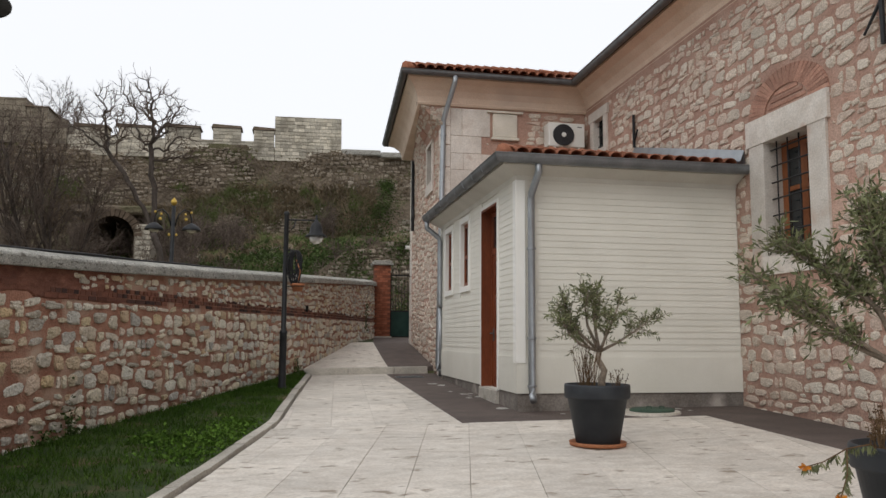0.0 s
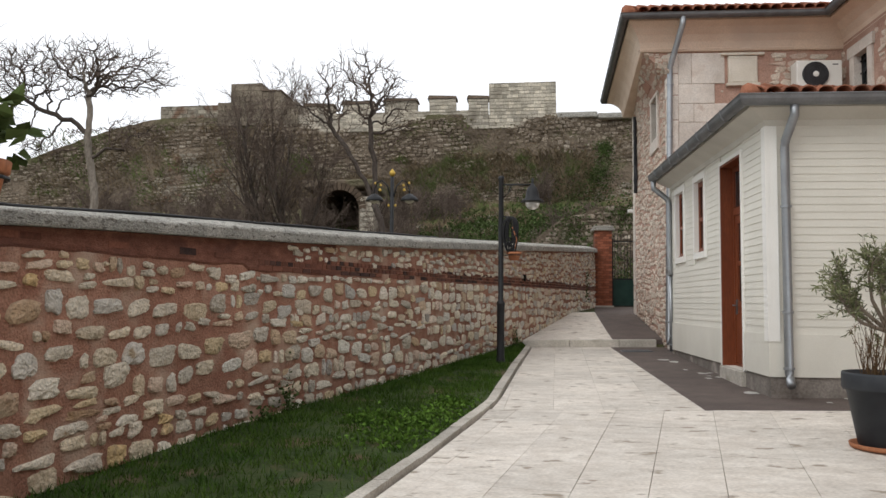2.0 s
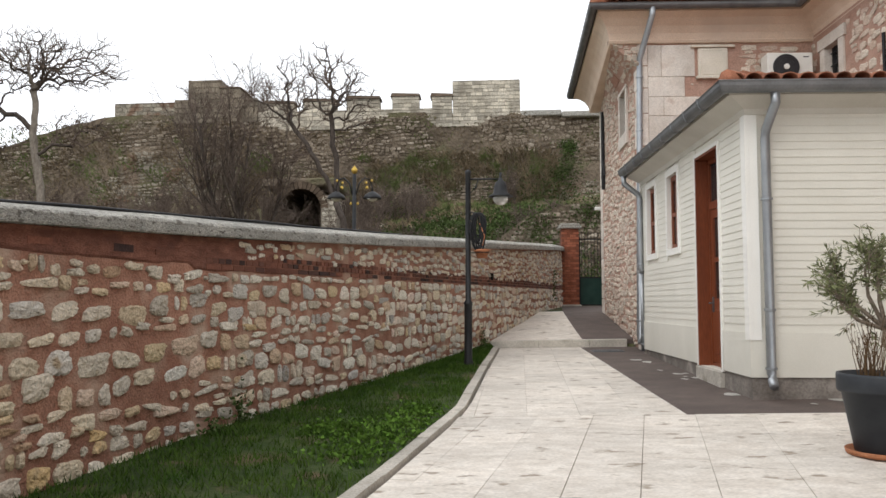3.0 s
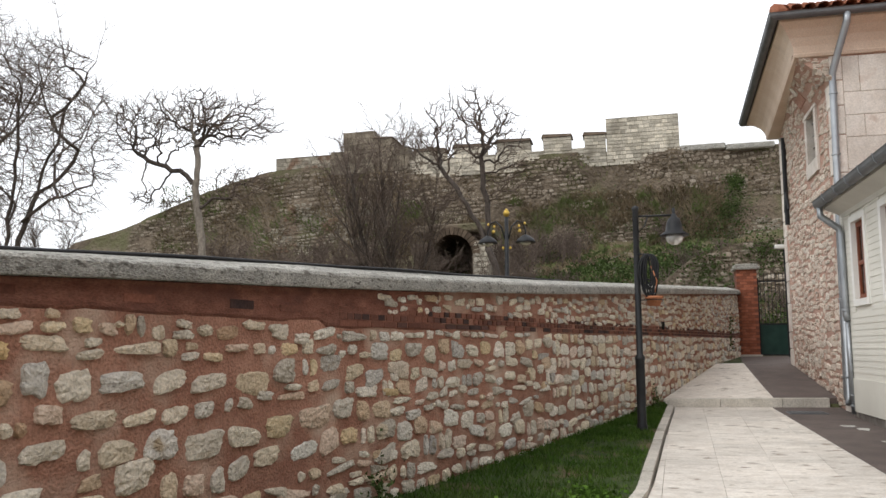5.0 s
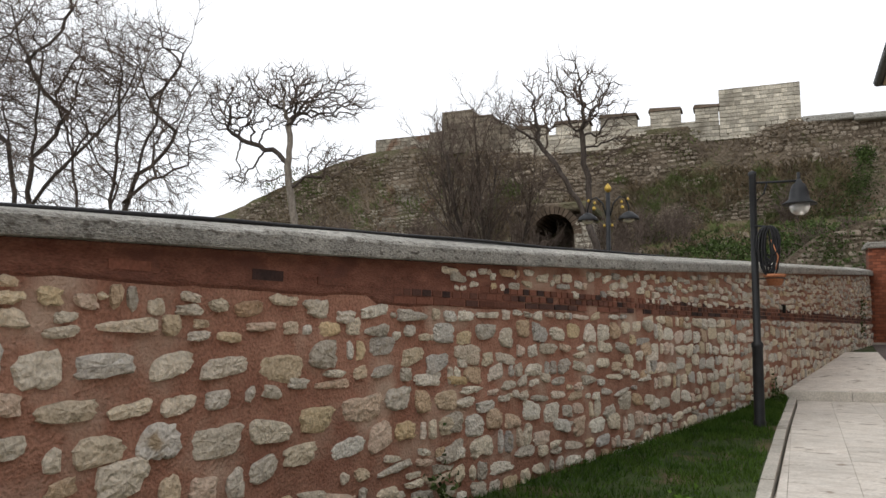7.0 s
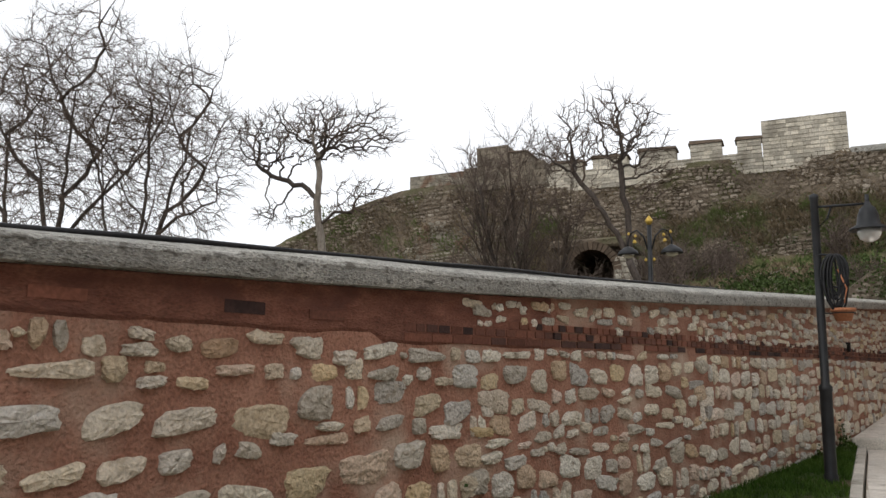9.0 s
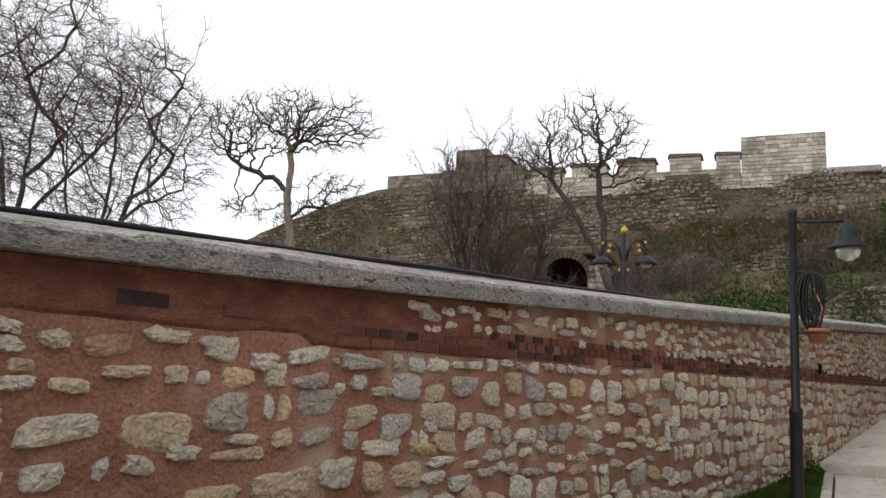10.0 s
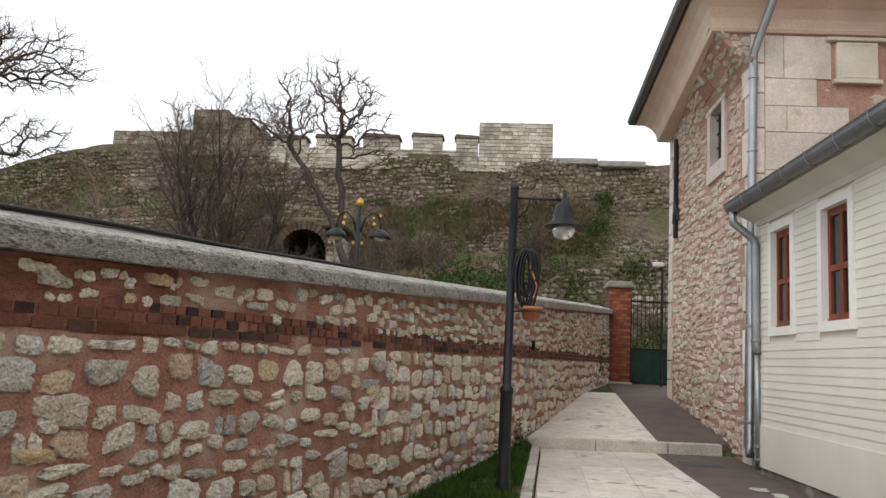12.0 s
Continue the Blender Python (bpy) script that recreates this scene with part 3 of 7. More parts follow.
# brick band: two dark courses flush in the mortar
bricks = []
for r in range(3):
    u = 2.0 + 0.11 * r if r < 2 else 9.6
    while u < 25.1:
        ln = rng.uniform(*((0.16, 0.24) if r == 0 else (0.085, 0.115))) if u > 8.6 else rng.uniform(0.16, 0.26)
        if rng.random() < (0.95 if u > 8.6 else 0.5 * r):
            bricks.append((u + ln / 2, BAND[0] + 0.028 + 0.055 * r + (0.03 if u < 8.6 else 0.0), ln - 0.014, 0.044))
        u += ln
bv, burnt = [], []
for u, z, w, h in bricks:
    o, eu, ev, en = wall_place(u, z)
    # here and there a burnt, nearly black brick
    dark_ = rng.random() < (0.3 if u < 8.6 else 0.1)
    bx, bf = box_data(-w / 2, w / 2, -h / 2, h * (0.8 if dark_ and u < 8.6 else 0.5), -0.02, 0.011 + 0.006 * rng.random())
    (burnt if dark_ else bv).append(([tuple(o + p[0] * eu + p[1] * ev + p[2] * en) for p in bx], bf))
tagged(part("brick_band", mesh("brick_band", *join(bv), "brick"), boundary, "courses of dark red brick"), kind="stuff")
tagged(part("burnt_bricks", mesh("burnt_bricks", *join(burnt), "brick_dark"), boundary, "single burnt black bricks"), kind="stuff")

# ---- ruined fortification on the bank ----
RY = 46.0
ruin = thing("fortress_ruin", "ruined crenellated stone fortress wall on the bank", "ruin", (0, RY, 0), "", "structure")


def ruin_top(x):
    return float(np.interp(x, [-60, -31, -27, -24, -21, -19.5, -13, 3.2, 8, 14, 40], [2, 8.9, 10.3, 11.4, 12.0, 12.1, 12.0, 11.75, 11.6, 11.6, 11.2]))


def ruin_y(x, z):
    """Battered, bulging face of the ruin."""
    t = max(0.0, 11.8 - z)
    return RY - 0.28 * t - 0.5 * noise.noise((x * 0.22, z * 0.3, 5.0)) - 0.22 * noise.noise((x * 0.8, z * 0.9, 2.0))


rx = list(np.arange(-34, 30, 0.5))
zs = list(np.linspace(0, 1, 16))
rv, rf = [], []
for x in rx:
    top = ruin_top(x) + 0.12 * noise.noise((x * 1.3, 0, 0))
    for t in zs:
        z = 3.0 + (top - 3.0) * t
        rv.append((x, ruin_y(x, z), z))
    rv.append((x, RY + 3.5, top))
    rv.append((x, RY + 3.5, 3.0))
n = len(zs) + 2
for i in range(len(rx) - 1):
    for k in range(n - 1):
        rf.append((i * n + k, (i + 1) * n + k, (i + 1) * n + k + 1, i * n + k + 1))
part("wall_mass", mesh("wall_mass", rv, rf, "ruin_core"), ruin, "overgrown rubble core of the wall")


def ruin_place(u, v):
    nrm = Vector((-(ruin_y(u + 0.2, v) - ruin_y(u - 0.2, v)) / 0.4, 1, -(ruin_y(u, v + 0.2) - ruin_y(u, v - 0.2)) / 0.4)).normalized() * -1
    eu = Vector((0, 0, 1)).cross(nrm).normalized() * -1
    eu = Vector((1, 0, 0)) if eu.length < 0.1 else (eu if eu.x > 0 else -eu)
    return np.array([u, ruin_y(u, v), v]), np.array(eu), np.array([0, 0, 1.0]), np.array(nrm)


def in_ruin(u, v, w, h):
    if v > ruin_top(u) - 0.25 or v < 4.2:
        return False
    q = noise.noise((u * 0.16, v * 0.22, 9.0)) + 0.5 * noise.noise((u * 0.5, v * 0.6, 3.0))
    if -12.5 < u < 4.2 and v < 9.0 + 0.8 * noise.noise((u * 0.4, 2.0, 1.0)):
        return q > 0.12
    return q > -0.12 or (4 < u < 9 and v < 7.6) or (-21 < u < -13 and 5.5 < v < 9.6 and q > -0.3)


rr = np.random.default_rng(11)
rc = courses(rr, -30, 12, 4.2, 12.2, (0.13, 0.27), (0.16, 0.48), 0.05, in_ruin, 0.09)
in_pale = lambda u, v: -21 < u < -13 and 5.2 < v < 9.8 + 0.8 * noise.noise((u * 0.5, 0.0, 4.0)) or u > 4.2 and v < 8.0
rough = [c for c in rc if not in_pale(c[0], c[1]) and rr.random() < 0.92]
tagged(part("stones", stones_mesh("stones", rough, ruin_place, 0.10, "ruin_stone", rr), ruin), kind="stuff")
tagged(part("pale_stones", stones_mesh("pale_stones", [c for c in rc if in_pale(c[0], c[1])], ruin_place, 0.07, "ruin_pale", rr), ruin, "squared pale stones of an older facing"), kind="stuff")


def ashlar_block(name, x0, x1, y0, y1, z0, z1, cap=0.0, course=0.2, stone="ruin_ashlar"):
    """A masonry block faced with courses of squared stone."""
    b = part(name, box_mesh(name, (x0 + 0.03, x1 - 0.03, y0 + 0.03, y1, z0, z1 - 0.02), stone), ruin, "squared ashlar masonry")
    out = []
    z = z0
    while z < z1 - 0.05:
        h = min(course * rr.uniform(0.8, 1.15), z1 - z)
        x = x0
        while x < x1 - 0.02:
            w = rr.uniform(0.24, 0.52)
            w = x1 - x if x + w > x1 - 0.25 else w
            p = rr.uniform(0, 0.035)
            out.append(box_data(x + 0.014, x + w - 0.014, y0 - p, y0 + 0.2, z + 0.014, z + h - 0.014))
            x += w
        z += h
    # the end faces that show
    tagged(part("facing", mesh("facing", *join(out), stone), b), kind="stuff")
    if cap:
        xm = (x0 + x1) / 2
        cv = [(x0 - 0.08, y0 - 0.1, z1), (x1 + 0.08, y0 - 0.1, z1), (x1 + 0.08, y1, z1), (x0 - 0.08, y1, z1), (x0, y0, z1 + cap), (x1, y0 + 0.1, z1 + cap * 0.8), (x1, y1, z1 + cap), (x0, y1, z1 + cap)]
        part("merlon_cap", mesh("merlon_cap", cv, [(0, 3, 2, 1), (4, 5, 6, 7), (0, 1, 5, 4), (1, 2, 6, 5), (2, 3, 7, 6), (3, 0, 4, 7)], "ruin_brown"), b, "brown weathered coping")
    return b


ashlar_block("tower_block", -1.12, 2.71, RY - 0.3, RY + 3.0, 11.0, 13.62)
ashlar_block("parapet", -13.2, -1.12, RY - 0.28, RY + 0.7, 11.0, 12.1)
for a, b, t in ((-2.3, -1.13, 12.75), (-4.55, -3.0, 12.8), (-7.15, -5.25, 12.72), (-9.6, -7.75, 12.62), (-11.85, -10.15, 12.55)):
    ashlar_block("merlon", a, b, RY - 0.29, RY + 0.7, 12.0, t, 0.22)
part("ledge", box_mesh("ledge", [(2.72, 5.0, RY - 0.35, RY + 0.8, 11.5, 11.83), (5.01, 7.4, RY - 0.4, RY + 0.8, 11.4, 11.72)], "coping", 0.05), ruin, "pale stone ledge along the wall top")
ashlar_block("stepped_block", -17.0, -12.2, RY - 0.4, RY + 2.0, 11.5, 12.9, 0.0, 0.3, "ruin_old")
ashlar_block("stepped_block", -16.2, -14.3, RY - 0.42, RY + 2.0, 12.9, 14.0, 0.0, 0.3, "ruin_old")
ashlar_block("stepped_block", -14.3, -13.2, RY - 0.42, RY + 2.0, 12.9, 13.5, 0.12, 0.3, "ruin_old")
ashlar_block("stepped_block", -20.6, -17.0, RY - 0.1, RY + 1.5, 11.4, 12.85, 0.0, 0.22, "ruin_pale")

# lower retaining wall of the bank behind the gate
BW_Y = 33.0
bank_top = lambda x: float(np.interp(x, [-1.5, 0.5, 2.0, 4.0, 14], [2.4, 3.3, 4.4, 5.0, 5.2])) + 0.35 * noise.noise((x * 0.8, 4.0, 2.0))
bank_y = lambda x, z: BW_Y - 0.18 * (5.2 - z) - 0.35 * noise.noise((x * 0.5, z * 0.6, 8.0))
bank_wall = thing("bank_wall", "broken rubble retaining wall on the bank, overgrown", "ruin", (3, BW_Y, 1), "", "structure")
bxs, bzs = list(np.arange(-1.5, 14.1, 0.5)), list(np.linspace(0, 1, 9))
bvv = []
for x in bxs:
    for t in bzs:
        z = 0.8 + (bank_top(x) - 0.8) * t
        bvv.append((x, bank_y(x, z), z))
    bvv += [(x, BW_Y + 1.8, bank_top(x) + 0.1), (x, BW_Y + 1.8, 0.8)]
m_ = len(bzs) + 2
part("wall_mass", mesh("wall_mass", bvv, [(i * m_ + k, (i + 1) * m_ + k, (i + 1) * m_ + k + 1, i * m_ + k + 1) for i in range(len(bxs) - 1) for k in range(m_ - 1)], "ruin_core"), bank_wall)
bplace = lambda u, v: (np.array([u, bank_y(u, v), v]), np.array([1.0, 0, 0]), np.array([0, 0.18, 0.98]), np.array([0, -0.98, 0.18]))
bcells = rubble(rr, -1.0, 13.5, 1.2, 5.4, (0.13, 0.26), (0.2, 0.5), lambda u, v, w, h: v + h / 2 < bank_top(u) - 0.05 and noise.noise((u * 0.45, v * 0.6, 7.0)) > -0.28, 0.05)
tagged(part("stones", rubble_joined("stones", bcells, bplace, 0.06, "ruin_stone", rr), bank_wall), kind="stuff")

# ---- stone building: long wall and projecting wing ----
WX0, WY0, WX1, WY1 = 2.90, 16.5, 3.04, 21.7      # the wing's side face runs from (WX0, WY0) to (WX1, WY1)
CORN = 5.85                                       # underside of the cornice
EAVE = 6.42
church = thing("stone_building", "old stone building of pale rubble with plaster cornice and tiled roof", "building")


def wing_x(y):
    return WX0 + (WX1 - WX0) * (y - WY0) / (WY1 - WY0)


def wall_with_holes(name, u0, u1, z0, z1, holes, at, thick, material, parent):
    """A thick wall from u0 to u1 with openings (u0, u1, z0, z1); at(u, d, z) places a point d metres inside the face."""
    us = sorted({u0, u1, *[h for q in holes for h in q[:2]]})
    zs_ = sorted({z0, z1, *[h for q in holes for h in q[2:]]})
    out = []
    for a, b in zip(us, us[1:]):
        for c, d in zip(zs_, zs_[1:]):
            if any(q[0] <= a and b <= q[1] and q[2] <= c and d <= q[3] for q in holes):
                continue
            vv = [at(u, dd, z) for z in (c, d) for dd in (0, thick) for u in (a, b)]
            out.append((vv, box_data(0, 1, 0, 1, 0, 1)[1]))
    me = mesh(name, *join(out), material)
    bm = bmesh.new()
    bm.from_mesh(me)
    bmesh.ops.remove_doubles(bm, verts=bm.verts[:], dist=0.0005)
    seen = {}
    for fc in bm.faces:
        seen.setdefault(frozenset(fc.verts), []).append(fc)
    bmesh.ops.delete(bm, geom=[fc for q in seen.values() if len(q) > 1 for fc in q], context='FACES_ONLY')
    bmesh.ops.recalc_face_normals(bm, faces=bm.faces[:])
    bm.to_mesh(me)
    bm.free()
    return part(name, me, parent)


WIN = (8.98, 9.92, 2.05, 3.62)        # barred window in the long wall
WIN2 = (15.42, 15.95, 4.88, 5.55)     # small window near the inner corner
long_wall = wall_with_holes("long_wall", -9.0, WY0 + 0.5, -0.8, EAVE, [WIN, WIN2], lambda u, d, z: (LX + d, u, z), 0.6, "mortar_pink", church)
MW = (17.88, 18.56, 4.48, 5.38)       # window in the wing's side


def wing_at(u, d, z):
    return (wing_x(u) + d, u, z)


wing_side = wall_with_holes("wing_side_wall", WY0 + 0.004, WY1 - 0.004, -0.2, EAVE, [MW], wing_at, 0.6, "mortar_pink", church)
wing_front = wall_with_holes("wing_front_wall", WX0 + 0.004, LX - 0.002, -0.2, EAVE, [], lambda u, d, z: (u, WY0 + d, z), 0.5, "mortar_pink", church)
part("wing_back_wall", box_mesh("wing_back_wall", (WX1 + 0.01, LX + 6, WY1 - 0.5, WY1, -0.2, EAVE), "mortar_pink"), church)

rs = np.random.default_rng(21)
SUR = 0.33                              # width of the window's stone surround


def in_long(u, v, w, h):
    lo, hi, a, b = v - h / 2, v + h / 2, u - w / 2, u + w / 2
    if hi > CORN - 0.02 or lo < level(u) - 0.1:
        return False
    if b > WIN[0] - SUR and a < WIN[1] + SUR and hi > WIN[2] - 0.3 and lo < WIN[3] + 0.42:
        return False
    if math.hypot(u - 9.42, (v - 3.985) * 1.5) < 0.92 and v > 3.9:
        return False
    if b > WIN2[0] - 0.22 and a < WIN2[1] + 0.22 and hi > WIN2[2] - 0.2 and lo < WIN2[3] + 0.25:
        return False
    return not (u > AY0 + 0.2 and v < 3.3)


lcells = rubble(rs, -3.0, WY0 - 0.05, -0.4, CORN, (0.10, 0.21), (0.14, 0.40), in_long, 0.020, (0.8, 1.05))
lplace = lambda u, v: (np.array([LX, u, v]), np.array([0, -1.0, 0]), np.array([0, 0, 1.0]), np.array([-1.0, 0, 0]))
near_l, far_l = [], []
for c in lcells:
    (near_l if 7.6 < c[0] < 11.2 and c[1] < 4.6 and len(near_l) < 240 else far_l).append(c)
tagged(part("rubble_facing", rubble_joined("rubble_facing", far_l, lplace, 0.017, "rubble_pale", rs), long_wall), kind="stuff")


HEAD_Z = 5.36                           # the wall head leans out above this


def head_x(u, z):
    """Face of the wing's side: plumb below, its head corbelled out under the cornice."""
    t = max(0.0, (z - HEAD_Z) / (CORN - HEAD_Z))
    return wing_x(u) - float(np.interp(u, [WY0, WY1 - 0.3], [0.50, 0.02])) * t ** 1.15


def in_side(u, v, w, h):
    lo, hi, a, b = v - h / 2, v + h / 2, u - w / 2, u + w / 2
    if hi > HEAD_Z + 0.03 or lo < level(u) - 0.1 or a < WY0 + 0.28 or b > WY1 - 0.3:
        return False
    return not (b > MW[0] - 0.25 and a < MW[1] + 0.25 and hi > MW[2] - 0.22 and lo < MW[3] + 0.62)


scells = rubble(rs, WY0, WY1, 0.2, CORN, (0.08, 0.15), (0.16, 0.42), in_side, 0.013, (0.8, 1.05))
sd = np.array([WX1 - WX0, WY1 - WY0, 0.0])
sd /= np.linalg.norm(sd)
splace = lambda u, v: (np.array([wing_x(u), u, v]), -sd, np.array([0, 0, 1.0]), np.array([-sd[1], sd[0], 0.0]))
tagged(part("rubble_facing", rubble_joined("rubble_facing", scells, splace, 0.021, "rubble_pale", rs), wing_side), kind="stuff")

hu, hz = list(np.linspace(WY0 + 0.012, WY1 - 0.02, 12)), list(np.linspace(HEAD_Z, CORN + 0.06, 7))
hv_ = [(head_x(u, z), u, z) for u in hu for z in hz] + [(wing_x(u) + 0.1, u, z) for u in (hu[0], hu[-1]) for z in hz]
m_ = len(hz)
hf = [(i * m_ + k, i * m_ + k + 1, (i + 1) * m_ + k + 1, (i + 1) * m_ + k) for i in range(len(hu) - 1) for k in range(m_ - 1)]
hb = m_ * len(hu)
hf += [(k, hb + k, hb + k + 1, k + 1) for k in range(m_ - 1)]
part("wall_head", mesh("wall_head", hv_, hf, "mortar_pink"), wing_side, "rubble wall head leaning out under the cornice")


def hplace(u, v):
    t_ = max(0.02, (v - HEAD_Z) / (CORN - HEAD_Z))
    sl = float(np.interp(u, [WY0, WY1 - 0.3], [0.50, 0.02])) * 1.15 * t_ ** 0.15 / (CORN - HEAD_Z)
    k_ = math.hypot(1, sl)
    return np.array([head_x(u, v), u, v]), -sd, np.array([-sl / k_, 0, 1 / k_]), np.array([-1 / k_, 0.03, -sl / k_])


hcells = rubble(rs, WY0 + 0.1, WY1 - 0.3, HEAD_Z + 0.02, CORN - 0.02, (0.042, 0.068), (0.15, 0.36), lambda u, v, w, h: v + h / 2 < CORN + 0.02 and not (17.8 < u < 18.6 and v < 5.76), 0.004, (0.95, 1.2))
tagged(part("rubble_facing", rubble_joined("rubble_facing", hcells, hplace, 0.013, "rubble_pale", rs), wing_side), kind="stuff")

hfcells = rubble(rs, WX0 - 0.6, WX0 + 0.05, HEAD_Z + 0.02, CORN + 0.05, (0.06, 0.10), (0.09, 0.20), lambda u, v, w, h: u - w / 2 > head_x(WY0, v) - 0.07 and u + w / 2 < WX0 + 0.10 and v + h / 2 < CORN + 0.06, 0.006, (0.9, 1.12))
tagged(part("rubble_facing", rubble_joined("rubble_facing", hfcells, lambda u, v: (np.array([u, WY0 + 0.012, v]), np.array([1.0, 0, 0]), np.array([0, 0, 1.0]), np.array([0, -1.0, 0])), 0.018, "rubble_pale", rs), wing_side), kind="stuff")

# corner quoins of the wing
z = 0.15
k = 0
while z < CORN - 0.1:
    h = (0.42, 0.55, 0.36, 0.62, 0.48)[k % 5]
    h = min(h, CORN - z)
    s = (0.34, 0.24)[k % 2]
    part("quoin", box_mesh("quoin", (WX0 - 0.022, WX0 + 0.16, WY0 - 0.02, WY0 + s, z + 0.008, z + h - 0.008), "ashlar", 0.008), wing_side)
    part("quoin", box_mesh("quoin", (WX1 - 0.028, WX1 + 0.3, WY1 - 0.55 + s, WY1 + 0.02, z + 0.008, z + h - 0.008), "ashlar", 0.008), wing_side)
    z += h
    k += 1

part("block", box_mesh("block", (WX0 - 0.034, WX0 + 0.05, WY0 - 0.01, WY0 + 0.30, 1.42, 1.86), "white_trim", 0.006), wing_side, "whitewashed block at the corner")

# wing front: ashlar blocks, then rubble
for x0, x1, z0, z1 in ((3.066, 3.31, 5.226, 5.82), (3.316, 3.93, 5.226, 5.82), (3.066, 3.74, 4.846, 5.22), (3.066, 3.346, 4.486, 4.84), (3.352, 4.15, 4.486, 4.84), (3.066, 4.02, 3.966, 4.48), (3.066, 3.456, 3.45, 3.96), (3.462, 4.3, 3.45, 3.96)):
    part("block", box_mesh("block", (x0, x1, WY0 - 0.02, WY0 + 0.1, z0, z1), "ashlar", 0.006), wing_front)


def in_front(u, v, w, h):
    lo, hi, a, b = v - h / 2, v + h / 2, u - w / 2, u + w / 2
    if hi > CORN - 0.02 or a < 3.1 or b > LX - 0.02:
        return False
    if a < 3.93 and hi > 5.23 or a < 3.75 and hi > 4.84 or a < 4.32 and hi > 3.4 and lo < 4.86:
        return False
    return not (b > 3.9 and a < 4.62 and hi > 5.1)


fcells = rubble(rs, 3.1, LX, 3.4, CORN, (0.11, 0.19), (0.18, 0.45), in_front, 0.016, (0.8, 1.05))
fplace = lambda u, v: (np.array([u, WY0, v]), np.array([1.0, 0, 0]), np.array([0, 0, 1.0]), np.array([0, -1.0, 0]))
tagged(part("rubble_facing", rubble_joined("rubble_facing", fcells, fplace, 0.018, "rubble_pale", rs), wing_front), kind="stuff")

plaque = thing("stone_plaque", "pale carved marble plaque set in the wall", "plaque", (4.26, WY0, 5.48))
part("slab", box_mesh("slab", (3.99, 4.53, WY0 - 0.06, WY0 + 0.02, 5.22, 5.74), "marble", 0.012), plaque)
part("ledge", box_mesh("ledge", (3.95, 4.57, WY0 - 0.085, WY0 + 0.02, 5.165, 5.22), "marble", 0.008), plaque)
part("top_moulding", box_mesh("top_moulding", (3.86, 4.66, WY0 - 0.075, WY0 + 0.02, 5.755, 5.805), "marble", 0.008), plaque)
for q in ((4.02, 4.50, 5.695, 5.715), (4.02, 4.50, 5.245, 5.265), (4.02, 4.04, 5.27, 5.69), (4.48, 4.50, 5.27, 5.69)):
    part("relief", box_mesh("relief", (q[0], q[1], WY0 - 0.066, WY0 - 0.05, q[2], q[3]), "marble", 0.004), plaque)

# cornice: a plaster cove under the eaves, following the walls
profile = [(0.45, CORN - 0.03), (-0.05, CORN), (-0.075, CORN + 0.045), (-0.06, CORN + 0.06), (-0.09, CORN + 0.17), (-0.16, CORN + 0.29), (-0.28, CORN + 0.40), (-0.40, CORN + 0.46), (-0.43, CORN + 0.47), (-0.43, CORN + 0.54), (0.45, CORN + 0.56)]


def sweep(name, path, prof, material, parent, label="", smooth=False, push=None):
    """Sweeps a profile (outwards is negative) along a plan path, mitred; push moves a station's points sideways."""
    path = [Vector(p) for p in path]
    vv, ff, m = [], [], len(prof)
    for i, p in enumerate(path):
        a = (path[i] - path[i - 1]).normalized() if i else None
        b = (path[i + 1] - path[i]).normalized() if i < len(path) - 1 else None
        na = Vector((a.y, -a.x)) if a else None
        nb = Vector((b.y, -b.x)) if b else None
        if na is None or nb is None:
            nn = na or nb
        else:
            nn = (na + nb) / (1 + na.dot(nb))
        for d, zz in prof:
            vv.append((p.x - nn.x * d + (push(i, d) if push else 0.0), p.y - nn.y * d, zz))
    for i in range(len(path) - 1):
        for k_ in range(m):
            ff.append((i * m + k_, (i + 1) * m + k_, (i + 1) * m + (k_ + 1) % m, i * m + (k_ + 1) % m))
    ff += [tuple(range(m)), tuple(range((len(path) - 1) * m + m - 1, (len(path) - 1) * m - 1, -1))]
    me = mesh(name, vv, ff, material, smooth)
    bm = bmesh.new()
    bm.from_mesh(me)
    bmesh.ops.recalc_face_normals(bm, faces=bm.faces[:])
    bm.to_mesh(me)
    bm.free()
    return part(name, me, parent, label)


# outwards lies to the right of the way along the path, so the path runs from the far end back to the near one
eaves = [(10.0, WY1 + 0.1), (WX1 - 0.20, WY1 + 0.1), (WX0 - 0.36, WY0), (LX + 0.07, WY0), (LX + 0.07, -9.0)]
narrow = lambda i, d: float(np.interp(d, [-0.43, -0.28, -0.05, 0.0, 0.45], [0, -0.06, -0.13, -0.13, 0])) if i == 2 else 0.0
sweep("cornice", eaves, profile, "cornice", church, "peach plaster cove cornice", push=narrow)
gut = [(-0.44, EAVE - 0.06)] + [(-0.515 + 0.075 * math.cos(t_), EAVE - 0.005 - 0.085 * math.sin(t_)) for t_ in np.linspace(0, math.pi, 9)] + [(-0.60, EAVE + 0.012), (-0.58, EAVE + 0.012), (-0.58, EAVE - 0.01), (-0.515, EAVE - 0.06), (-0.45, EAVE - 0.01)]
sweep("gutter", eaves, gut, "zinc_dark", church, "dark zinc half-round gutter")

